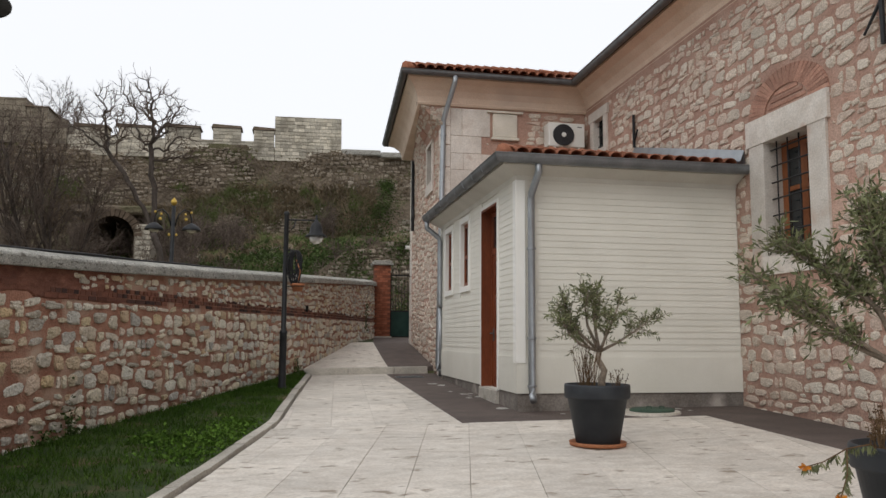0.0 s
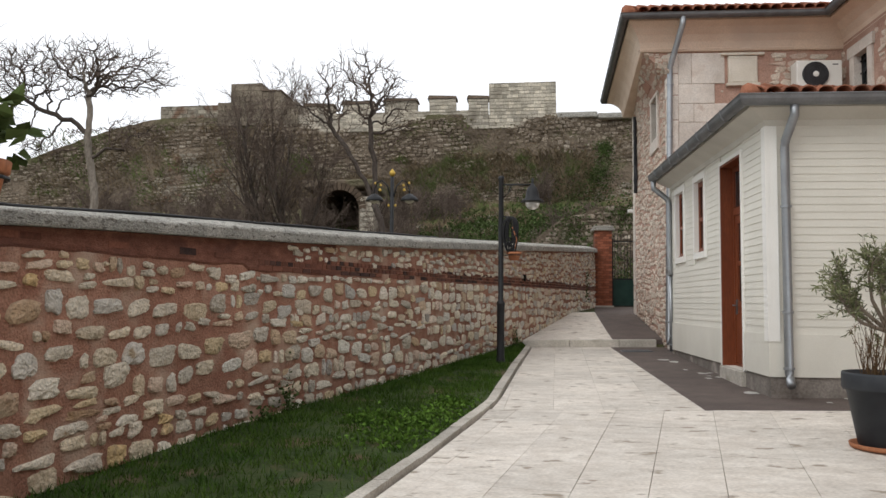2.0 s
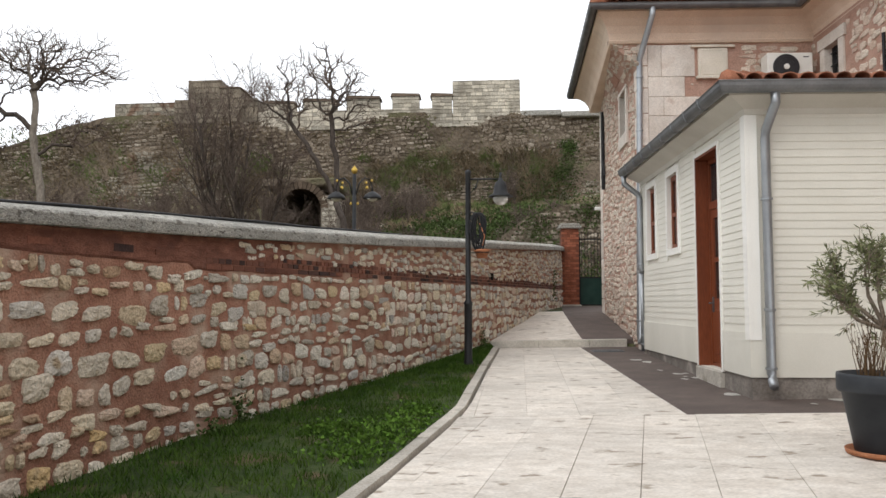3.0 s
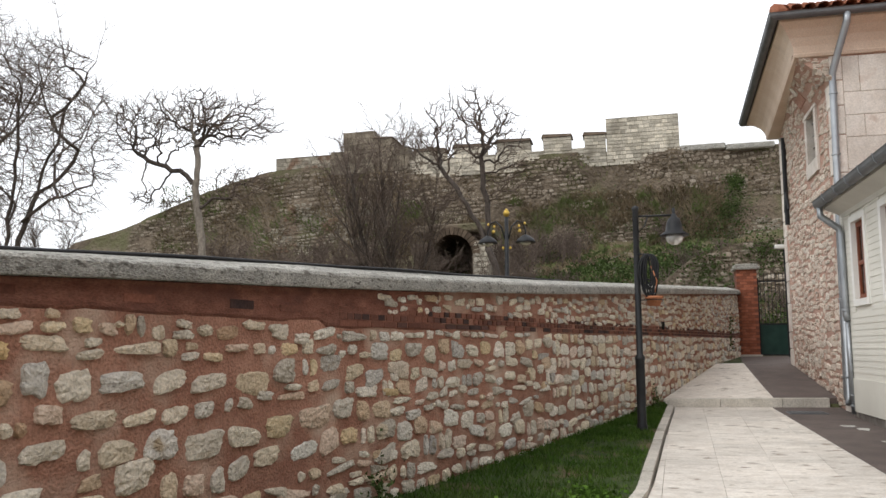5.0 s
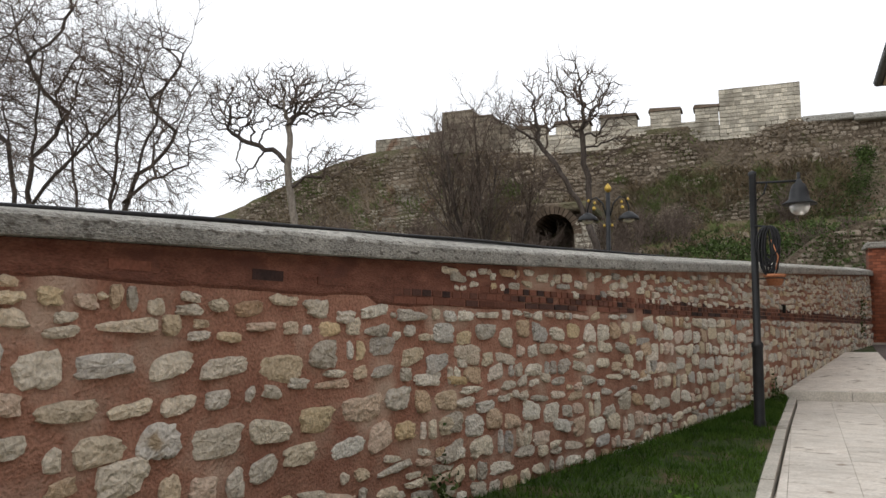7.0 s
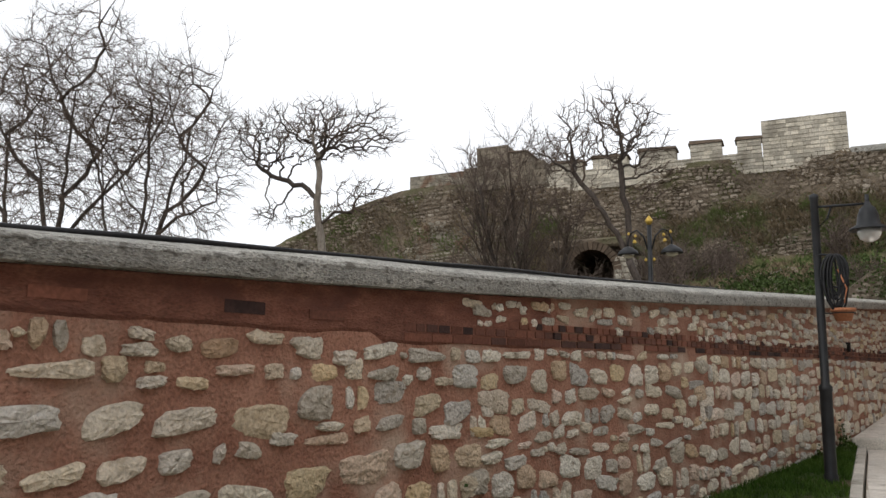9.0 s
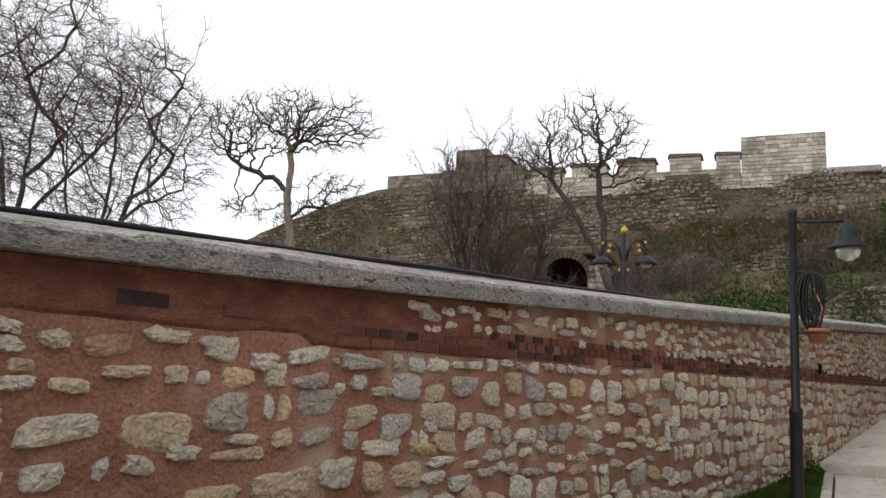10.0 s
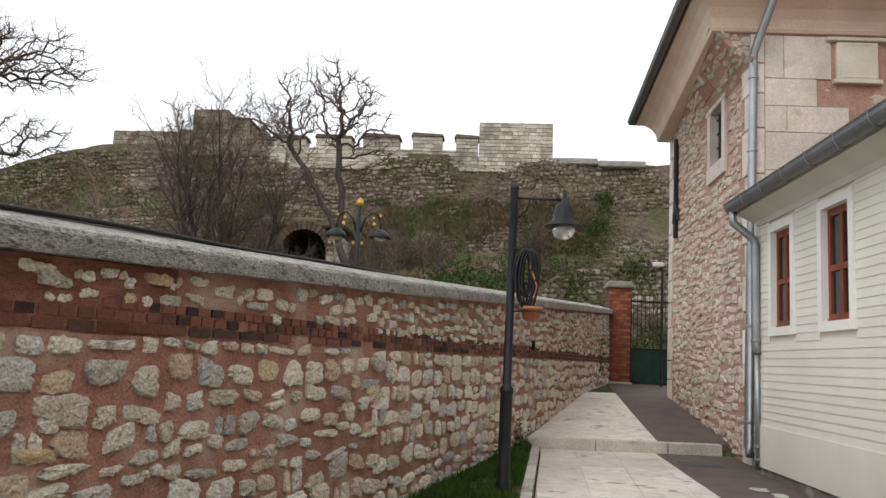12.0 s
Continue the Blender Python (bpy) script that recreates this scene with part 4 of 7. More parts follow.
# hipped roof of wing and long range
pit = 0.38
ridge_z = EAVE + 0.03 + pit * 3.1
roof_v = [(WX0 - 0.89, WY0 - 0.53, EAVE + 0.03), (LX - 0.53, WY0 - 0.53, EAVE + 0.03), (LX - 0.53, -9.5, EAVE + 0.03), (LX + 7, -9.5, EAVE + 0.03 + pit * 7.5), (LX + 7, WY0 + 2.6, EAVE + 0.03 + pit * 7.5),
          (WX1 - 0.72, WY1 + 0.6, EAVE + 0.03), (LX + 7, WY1 + 0.55, EAVE + 0.03), (WX0 + 2.6, WY0 + 2.6, ridge_z), (LX + 2.6, WY0 + 2.6, ridge_z)]
roof = part("roof", mesh("roof", roof_v, [(0, 1, 8, 7), (1, 2, 3, 8), (0, 7, 5), (7, 8, 6, 5), (3, 4, 8), (4, 6, 8)], "roof_tile"), church, "red clay tiled hip roof")


def tile_shape(w, ln, n=7):
    """One clay barrel tile: an upturned half pipe with a lip, tapering a little."""
    vv, ff = [], []
    for j, (yy, s, lift) in enumerate(((0, 1.0, 0.02), (ln, 0.82, 0.0))):
        for inner in (0, 1):
            r = (w / 2 - 0.012 * inner) * s
            for k_ in range(n):
                a = math.pi * k_ / (n - 1)
                vv.append((r * math.cos(a), yy, r * 0.75 * math.sin(a) + lift - 0.004 * inner))
    for k_ in range(n - 1):
        ff.append((k_, k_ + 1, 2 * n + k_ + 1, 2 * n + k_))
        ff.append((n + k_ + 1, n + k_, 3 * n + k_, 3 * n + k_ + 1))
        ff.append((k_ + 1, k_, n + k_, n + k_ + 1))
    return vv, ff


def lay_tiles(o, along, up, count, rows, w, ln, keep):
    """Poses of tiles on a slope: count columns along, rows up the slope."""
    along, up = Vector(along).normalized(), Vector(up).normalized()
    nn = along.cross(up).normalized()
    res = []
    for r in range(rows):
        for c in range(count):
            p = Vector(o) + along * (c + 0.5) * w + up * r * ln * 0.86 + nn * 0.012
            if keep(p):
                res.append(Matrix.Translation(p) @ Matrix((along, up, nn)).transposed().to_4x4())
    return res


def tiles_joined(poses, w, ln, parent):
    tv, tf = tile_shape(w, ln)
    vs, fs, n_ = [], [], 0
    for m in poses:
        vs += [tuple(m @ Vector(p)) for p in tv]
        fs += [tuple(i + n_ for i in q) for q in tf]
        n_ += len(tv)
    return tagged(part("roof_tiles", mesh("roof_tiles", vs, fs, "roof_tile", True), parent), kind="stuff")


up_w = (0, 1, pit)
tp = lay_tiles((WX0 - 0.86, WY0 - 0.5, EAVE + 0.05), (1, 0, 0), up_w, 19, 9, 0.2, 0.42, lambda p: p.x - (WX0 - 0.80) > (p.y - (WY0 - 0.53)) * 0.98 and p.x < LX - 0.53 + (p.y - WY0 + 0.53))
tiles_joined(tp, 0.2, 0.42, roof)
hv = []
for a, b in ((roof_v[0], roof_v[7]), (roof_v[7], roof_v[8])):
    a, b = Vector(a), Vector(b)
    cnt = int((b - a).length / 0.36)
    for i in range(cnt):
        p, q = a.lerp(b, i / cnt), a.lerp(b, (i + 1.15) / cnt)
        hv.append(tube_data([p + Vector((0, 0, 0.03)), q + Vector((0, 0, 0.015))], [0.115, 0.095], 8))
part("ridge_tiles", mesh("ridge_tiles", *join(hv), "roof_tile", True), roof, "rounded clay ridge tiles")

# ---- windows of the stone building ----


def stone_window(name, hole, at, bar_rows, bar_cols, sur, label, wood, deep=0.25):
    """A deep-set wooden casement with iron bars in a stone surround; at(u, d, z) as for the wall."""
    u0, u1, z0, z1 = hole
    fw = 0.12 * (u1 - u0)
    w = part(name, mesh(name, *_bx(at, u0, u1, deep - 0.01, deep + 0.05, z0, z1, [(u0 + fw, (u0 + u1) / 2 - fw * 0.55, z0 + fw, z1 - fw), ((u0 + u1) / 2 + fw * 0.55, u1 - fw, z0 + fw, z1 - fw)]), wood), church, label)
    part("pane", mesh("pane", *_bx(at, u0 + 0.04, u1 - 0.04, deep + 0.015, deep + 0.025, z0 + 0.04, z1 - 0.04), "glass"), w)
    fr = [(u0 - sur, u0 + 0.006, -0.035, deep, z0 + 0.006, z1 - 0.006), (u1 - 0.006, u1 + sur, -0.035, deep, z0 + 0.006, z1 - 0.006), (u0 - sur - 0.06, u1 + sur + 0.06, -0.045, deep, z1 - 0.006, z1 + sur * 1.08), (u0 - sur, u1 + sur, -0.045, deep, z0 - 0.24, z0 + 0.006)]
    for q in fr:
        me = mesh("surround_stone", *_bx(at, *q), "ashlar")
        part("surround_stone", me, w)
    # inner wooden muntins
    for r in range(bar_rows):
        zz = z0 + (r + 0.5) * (z1 - z0) / bar_rows
        part("iron_bar", mesh("iron_bar", *tube_data([at(u0, 0.08, zz), at(u1, 0.08, zz)], [0.011, 0.011], 6), "iron", True), w)
    for c in range(bar_cols):
        uu = u0 + (c + 0.5) * (u1 - u0) / bar_cols
        part("iron_bar", mesh("iron_bar", *tube_data([at(uu, 0.092, z0), at(uu, 0.092, z1)], [0.011, 0.011], 6), "iron", True), w)
    mz = z0 + (z1 - z0) * 0.58
    part("transom", mesh("transom", *_bx(at, u0 + 0.05, u1 - 0.05, deep - 0.015, deep + 0.05, mz - 0.03, mz + 0.03), wood), w)
    return w


def _bx(at, u0, u1, d0, d1, z0, z1, holes=()):
    """A box, or a board with rectangular holes, in wall coordinates."""
    if not holes:
        return [at(u, d, z) for z in (z0, z1) for d in (d0, d1) for u in (u0, u1)], box_data(0, 1, 0, 1, 0, 1)[1]
    us = sorted({u0, u1, *[h for q in holes for h in q[:2]]})
    zz = sorted({z0, z1, *[h for q in holes for h in q[2:]]})
    out = []
    for a, b in zip(us, us[1:]):
        for c, d in zip(zz, zz[1:]):
            if not any(q[0] <= a and b <= q[1] and q[2] <= c and d <= q[3] for q in holes):
                out.append(_bx(at, a, b, d0, d1, c, d))
    return join(out)


M["wood_brown"] = mat("wood_brown", (0.22, 0.072, 0.026), (0.32, 0.112, 0.042), 6, 0.5, 0.15, 70, stretch=(1, 1, 0.15))
long_at = lambda u, d, z: (LX + d, u, z)
stone_window("window_1", WIN, long_at, 7, 4, SUR, "barred brown wooden window in a pale stone surround", "wood_brown")
stone_window("window_2", WIN2, long_at, 3, 2, 0.18, "small barred window in a stone surround", "iron", 0.11)
stone_window("window_3", MW, wing_at, 4, 2, 0.17, "small barred window in a stone surround", "iron", 0.11)

# relieving arch of bricks over the barred window
for i in range(27):
    a = math.pi * (i + 0.5) / 27
    r0, r1 = 0.46, 0.84
    ca, sa = math.cos(a), math.sin(a)
    vv = []
    for r, hw in ((r0, 0.027), (r1, 0.042)):
        for s_ in (-1, 1):
            for d in (0.02, -0.02):
                vv.append((LX + d, 9.42 + r * ca - s_ * hw * sa, 3.985 + 0.64 * (r * sa + s_ * hw * ca)))
    me = mesh("arch_brick", vv, [(0, 1, 3, 2), (4, 6, 7, 5), (0, 4, 5, 1), (2, 3, 7, 6), (1, 5, 7, 3), (0, 2, 6, 4)], "brick_pink")
    part("arch_brick", me, long_wall)
for i, (hw, zz) in enumerate(((0.40, 4.03), (0.34, 4.11), (0.24, 4.19))):
    part("arch_brick", box_mesh("arch_brick", (LX - 0.012, LX + 0.02, 9.42 - hw, 9.42 + hw, zz, zz + 0.05), "brick_pink", 0.004), long_wall)
part("arch_brick", mesh("arch_brick", *_bx(lambda u, d, z: (head_x(u, z) + d, u, z), 17.9, 18.5, -0.014, 0.05, 5.56, 5.70), "brick_pink"), wing_side, "patch of red brick over the window")
part("vent_stone", mesh("vent_stone", *_bx(lambda u, d, z: (head_x(u, z) + d, u, z), 18.0, 18.14, -0.03, 0.05, 5.70, 5.835), "marble"), wing_side, "narrow pale stone with slots")


def iron_anchor(at_, up_, legs, name_label, stout=0.03):
    """A wall-tie: an upright iron bar with splayed feet."""
    t_ = thing("wall_anchor", name_label, "wall anchor", at_)
    p = Vector(at_)
    part("bar", mesh("bar", *tube_data([p, p + Vector(up_)], [stout, stout], 6), "iron"), t_)
    for lg in legs:
        part("prong", mesh("prong", *tube_data([p + Vector(lg[0]), p + Vector(lg[1])], [stout * 0.8, stout * 0.5], 6), "iron"), t_)


iron_anchor((LX - 0.06, 7.62, 4.15), (0, 0, 0.85), [((0, 0, 0.5), (0, 0.28, 0.2)), ((0, 0, 0.5), (0, -0.2, 0.75))], "black iron wall anchor on the rubble wall")
iron_anchor((LX - 0.06, 13.9, 4.5), (0, 0, 0.62), [((0, 0, 0.12), (0, -0.16, 0.3))], "black iron wall anchor above the annex roof")
ya = 20.95
iron_anchor((wing_x(ya) - 0.06, ya, 3.75), (0, 0, 1.9), [((0, 0, 0.72), (0, 0.2, 0.3)), ((0, 0, 0.72), (0, -0.2, 0.3)), ((0, 0, 1.35), (0, 0.15, 1.3))], "long black iron wall anchor with splayed feet", 0.045)

# ---- white clapboard annex ----
annex = thing("annex", "white clapboard annex with dark plinth, red-brown door and tiled roof", "building", (AX0, AY0, 0))
AEND = 16.08                           # far end of the annex
SB, ST = 0.22, 3.16                    # siding from, to
DOOR = (11.63, 12.60, 0.20, 2.96)
AW = [(14.93, 15.52, 1.83, 2.96), (13.53, 14.13, 1.83, 2.96)]
side_at = lambda u, d, z: (AX0 + d, u, z)
front_at = lambda u, d, z: (u, AY0 + d, z)
shell = wall_with_holes("side_wall", AY0, AEND, -0.1, ST, [DOOR, *AW], side_at, 0.2, "siding", annex)
part("front_wall", box_mesh("front_wall", (AX0 + 0.2, AX1, AY0, AY0 + 0.2, -0.1, ST), "siding"), annex)
part("back_wall", box_mesh("back_wall", (AX0 + 0.2, AX1, AEND - 0.2, AEND, -0.1, ST), "siding"), annex)
part("plinth", mesh("plinth", *join([box_data(AX0 - 0.012, AX0 + 0.1, AY0 - 0.012, DOOR[0] - 0.03, -0.3, SB), box_data(AX0 - 0.012, AX0 + 0.1, DOOR[1] + 0.03, AEND - 0.01, -0.3, SB), box_data(AX0 + 0.1, AX1, AY0 - 0.012, AY0 + 0.1, -0.3, SB)]), "plinth"), annex, "rough dark cement plinth")
part("skirt", mesh("skirt", *join([_bx(side_at, AY0 - 0.034, DOOR[0] - 0.06, -0.034, 0, SB, 0.70), _bx(side_at, DOOR[1] + 0.06, AEND - 0.02, -0.034, 0, SB, 0.70), _bx(front_at, AX0, AX1 - 0.01, -0.034, 0, SB, 0.70)]), "siding"), annex, "smooth white skirting panel")


def board_data(u0, u1, z, h, at):
    """One lapped board, thicker at its lower edge."""
    vv = [at(u, d, zz) for zz, ds in ((z, (-0.021, 0.0)), (z + h + 0.006, (-0.013, 0.0))) for d in ds for u in (u0, u1)]
    return vv, box_data(0, 1, 0, 1, 0, 1)[1]


BH = 0.0875
nb = int((ST - 0.70) / BH)
for i in range(nb + 1):
    z = 0.70 + i * BH
    h = min(BH, ST - z)
    if h < 0.02:
        continue
    part("board", mesh("board", *board_data(AX0 - 0.03, AX1 - 0.02, z, h, front_at), "siding"), annex)
    cuts = [(DOOR[0] - 0.045, DOOR[1] + 0.045)] + [(a - 0.09, b + 0.09) for a, b, c, d in sorted(AW) if z + h > c - 0.09]
    u = AY0 - 0.03
    for a, b in sorted(cuts):
        part("board", mesh("board", *board_data(u, a, z, h, side_at), "siding"), annex)
        u = b
    part("board", mesh("board", *board_data(u, AEND - 0.02, z, h, side_at), "siding"), annex)
part("corner_board", box_mesh("corner_board", [(AX0 - 0.045, AX0 - 0.002, AY0 - 0.045, AY0 + 0.09, 0.62, ST - 0.07), (AX0 - 0.001, AX0 + 0.09, AY0 - 0.045, AY0 - 0.002, 0.62, ST - 0.07)], "white_trim"), annex)
part("corner_board", box_mesh("corner_board", (AX0 - 0.045, AX0 - 0.01, AEND - 0.1, AEND - 0.02, SB, ST), "white_trim", 0.004), annex)

door = wall_with_holes("door", DOOR[0] + 0.032, DOOR[1] - 0.032, DOOR[2], DOOR[3] - 0.032, [(11.69, 12.54, 0.24, 2.26), (11.73, 12.50, 2.36, 2.86)], lambda u, e, z: side_at(u, e + 0.13, z), 0.06, "red_wood", annex)
tagged(door, "tall red-brown wooden door with glass and transom light")
leaf = wall_with_holes("door_leaf", 11.695, 12.535, 0.245, 2.255, [(11.81, 12.42, 1.08, 1.56), (11.81, 12.42, 1.62, 2.14)], lambda u, e, z: side_at(u, e + 0.145, z), 0.045, "red_wood", door)
for z0, z1 in ((1.08, 1.56), (1.62, 2.14)):
    part("pane", box_mesh("pane", (AX0 + 0.165, AX0 + 0.172, 11.80, 12.43, z0 - 0.01, z1 + 0.01), "glass"), leaf)
part("door_panel", box_mesh("door_panel", (AX0 + 0.132, AX0 + 0.15, 11.81, 12.42, 0.36, 0.94), "red_wood", 0.012), leaf)
part("transom_pane", box_mesh("transom_pane", (AX0 + 0.155, AX0 + 0.162, 11.72, 12.51, 2.35, 2.87), "glass"), door)
part("handle", mesh("handle", *join([tube_data([(AX0 + 0.145, 12.48, 1.02), (AX0 + 0.085, 12.48, 1.02), (AX0 + 0.082, 12.37, 1.02)], [0.011] * 3, 8), box_data(AX0 + 0.13, AX0 + 0.146, 12.46, 12.50, 0.90, 1.10)]), "zinc_dark"), door, "dark metal lever handle")
for q in ((DOOR[0] + 0.002, DOOR[0] + 0.03, DOOR[2], DOOR[3] - 0.002), (DOOR[1] - 0.03, DOOR[1] - 0.002, DOOR[2], DOOR[3] - 0.002), (DOOR[0] + 0.032, DOOR[1] - 0.032, DOOR[3] - 0.03, DOOR[3] - 0.002)):
    part("door_lining", mesh("door_lining", *_bx(side_at, q[0], q[1], -0.035, 0.19, q[2], q[3]), "red_wood"), door)
for q in ((DOOR[0] - 0.05, DOOR[0] - 0.002, DOOR[2], DOOR[3] + 0.05), (DOOR[1] + 0.002, DOOR[1] + 0.05, DOOR[2], DOOR[3] + 0.05), (DOOR[0], DOOR[1], DOOR[3] + 0.002, DOOR[3] + 0.05)):
    part("door_trim", mesh("door_trim", *_bx(side_at, q[0], q[1], -0.042, 0.01, q[2], q[3]), "white_trim"), door, "white door casing")
part("threshold", box_mesh("threshold", (AX0 - 0.07, AX0 + 0.12, DOOR[0] - 0.02, DOOR[1] + 0.02, -0.2, 0.195), "kerbstone", 0.01), door, "grey stone threshold")

for i, (a, b, c, d) in enumerate(AW):
    m_ = (a + b) / 2
    panes_ = [(p0, p1, q0, q1) for p0, p1 in ((a + 0.06, m_ - 0.03), (m_ + 0.03, b - 0.06)) for q0, q1 in ((c + 0.08, c + 0.50), (c + 0.56, d - 0.08))]
    w = wall_with_holes("window", a, b, c, d, panes_, lambda u, e, z: side_at(u, e + 0.03, z), 0.06, "red_wood", annex)
    tagged(w, "narrow red-brown wooden casement window")
    for (p0, p1) in ((a + 0.06, m_ - 0.03), (m_ + 0.03, b - 0.06)):
        for (q0, q1) in ((c + 0.08, c + 0.50), (c + 0.56, d - 0.08)):
            part("pane", mesh("pane", *_bx(side_at, p0, p1, 0.055, 0.063, q0, q1), "glass"), w)
    part("sill", mesh("sill", *_bx(side_at, a, b, 0.02, 0.1, c + 0.0, c + 0.035), "red_wood"), w)
    part("casing", mesh("casing", *join([_bx(side_at, a - 0.09, a + 0.006, -0.04, 0.05, c - 0.09, d + 0.09), _bx(side_at, b - 0.006, b + 0.09, -0.04, 0.05, c - 0.09, d + 0.09), _bx(side_at, a + 0.006, b - 0.006, -0.04, 0.05, d - 0.006, d + 0.09), _bx(side_at, a + 0.006, b - 0.006, -0.045, 0.05, c - 0.09, c + 0.006)]), "white_trim"), w, "white painted window casing")
    part("blind", mesh("blind", *_bx(side_at, a + 0.04, b - 0.04, 0.13, 0.135, c + 0.04, d - 0.04), "soffit"), w, "pale roller blind behind the glass")

# annex eaves, gutter, roof
AE = 3.36
ae = [(AX0, AEND - 0.02), (AX0, AY0), (AX1 - 0.02, AY0)]
# the soffit colour already carries some of the shade under the eaves
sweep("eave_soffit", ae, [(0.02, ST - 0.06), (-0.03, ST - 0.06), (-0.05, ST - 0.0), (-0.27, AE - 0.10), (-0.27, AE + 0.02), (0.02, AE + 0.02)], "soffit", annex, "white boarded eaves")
sweep("gutter", ae, [(-0.272, AE - 0.05)] + [(-0.345 + 0.072 * math.cos(t_), AE - 0.0 - 0.10 * math.sin(t_)) for t_ in np.linspace(0, math.pi, 10)] + [(-0.427, AE + 0.02), (-0.412, AE + 0.028), (-0.405, AE), (-0.345, AE - 0.07), (-0.28, AE)], "zinc_gutter", annex, "zinc half-round gutter")
for y_ in np.arange(AY0 + 0.4, AEND - 0.2, 0.62):
    strap = [(AX0 - 0.275, y_, AE + 0.02)] + [(AX0 - 0.345 + 0.077 * math.cos(t_), y_, AE - 0.105 * math.sin(t_)) for t_ in np.linspace(0, math.pi, 9)] + [(AX0 - 0.428, y_, AE + 0.03)]
    part("gutter_strap", mesh("gutter_strap", *tube_data(strap, [0.008] * len(strap), 5), "zinc_gutter"), annex)
aslope = 0.25
a0 = (AX0 - 0.30, AY0 - 0.30, AE + 0.02)
run = LX - (AX0 - 0.30)
apex = (LX, AY0 - 0.30 + run, AE + 0.02 + aslope * run)
aroof = part("roof", mesh("roof", [a0, (LX, a0[1], a0[2]), apex, (LX, AEND, apex[2]), (a0[0], AEND, a0[2])], [(0, 1, 2), (0, 2, 3, 4)], "roof_tile"), annex, "low hip roof of red clay barrel tiles")
TW, TL = 0.19, 0.40
tp = lay_tiles((a0[0], a0[1] + 0.0, a0[2] + 0.012), (1, 0, 0), (0, 1, aslope), 18, 11, TW, TL, lambda p: p.x - a0[0] > (p.y - a0[1]) + 0.02 and p.x < LX - 0.08)
tile_me = mesh("tile", *tile_shape(TW, TL), "roof_tile", True)
for m_ in tp:
    part("tile", tile_me, aroof, "", m_)
tp = lay_tiles((a0[0] + 0.14, AEND, a0[2] + 0.012), (0, -1, 0), (1, 0, aslope), 30, 11, TW, TL, lambda p: p.y - a0[1] > (p.x - a0[0]) + 0.02 and p.x < LX - 0.1)
tiles_joined(tp, TW, TL, aroof)
hv = []
a, b = Vector(a0), Vector(apex)
for i in range(14):
    hv.append(tube_data([a.lerp(b, i / 14) + Vector((0, 0, 0.05)), a.lerp(b, (i + 1.12) / 14) + Vector((0, 0, 0.03))], [0.10, 0.082], 8))
part("hip_tiles", mesh("hip_tiles", *join(hv), "roof_tile", True), aroof, "rounded clay hip tiles")
fl = []
for t_ in (0.0, 0.5, 1.0):
    p = Vector((LX, a0[1], a0[2])).lerp(Vector(apex), t_)
    fl += [(p.x - 0.10, p.y, p.z + 0.075), (p.x - 0.03, p.y, p.z + 0.24), (p.x - 0.03, p.y, p.z)]
part("flashing", mesh("flashing", fl, [(0, 1, 4, 3), (3, 4, 7, 6), (1, 2, 5, 4), (4, 5, 8, 7)], "zinc"), aroof, "grey lead flashing along the wall")


def downpipe(pts, r, label, brackets, foot=True):
    t_ = thing("downpipe", label, "downpipe", pts[-1])
    part("pipe", mesh("pipe", *tube_data(pts, [r] * len(pts), 12), "zinc", True), t_)
    for x, y_, z_ in brackets:
        part("bracket", mesh("bracket", *lathe_data([(r + 0.004, z_ - 0.015), (r + 0.012, z_ - 0.012), (r + 0.012, z_ + 0.012), (r + 0.004, z_ + 0.015)], 12, x, y_), "zinc"), t_)
    return t_


px, py = AX0 + 0.16, AY0 - 0.10
downpipe([(px + 0.04, AY0 - 0.32, 3.30), (px + 0.04, AY0 - 0.32, 3.16), (px, py - 0.02, 2.90), (px, py, 2.82), (px, py, 0.27), (px, py - 0.03, 0.20), (px - 0.02, py - 0.12, 0.14)], 0.05, "zinc downpipe at the annex corner", [(px, py, 2.15), (px, py, 0.95), (px, py, 0.32)])
qx, qy = AX0 - 0.07, AEND - 0.14
downpipe([(AX0 - 0.335, AEND - 0.12, 3.30), (AX0 - 0.335, AEND - 0.12, 3.14), (qx - 0.02, AEND - 0.13, 2.94), (qx, qy, 2.86), (qx, qy, 1.65), (qx + 0.02, qy, 1.55)], 0.05, "short zinc downpipe at the annex eaves end", [(qx, qy, 1.7)])
downpipe([(qx + 0.02, qy, 1.56), (qx + 0.02, qy, 0.18)], 0.03, "narrow white waste pipe beside the annex", [(qx + 0.02, qy, 0.45), (qx + 0.02, qy, 0.30)])
vx, vy = WX0 - 0.08, WY0 - 0.06
lean = lambda z_: (vx + 0.0165 * (z_ - 0.4), vy, z_)
downpipe([(WX0 + 0.16, WY0 - 0.52, EAVE - 0.06), (WX0 + 0.15, WY0 - 0.50, EAVE - 0.2), lean(5.55), lean(5.4), lean(0.40), (vx, vy - 0.08, 0.30)], 0.055, "long zinc downpipe at the stone building corner", [lean(5.2), lean(4.2), lean(1.9), lean(0.7)])


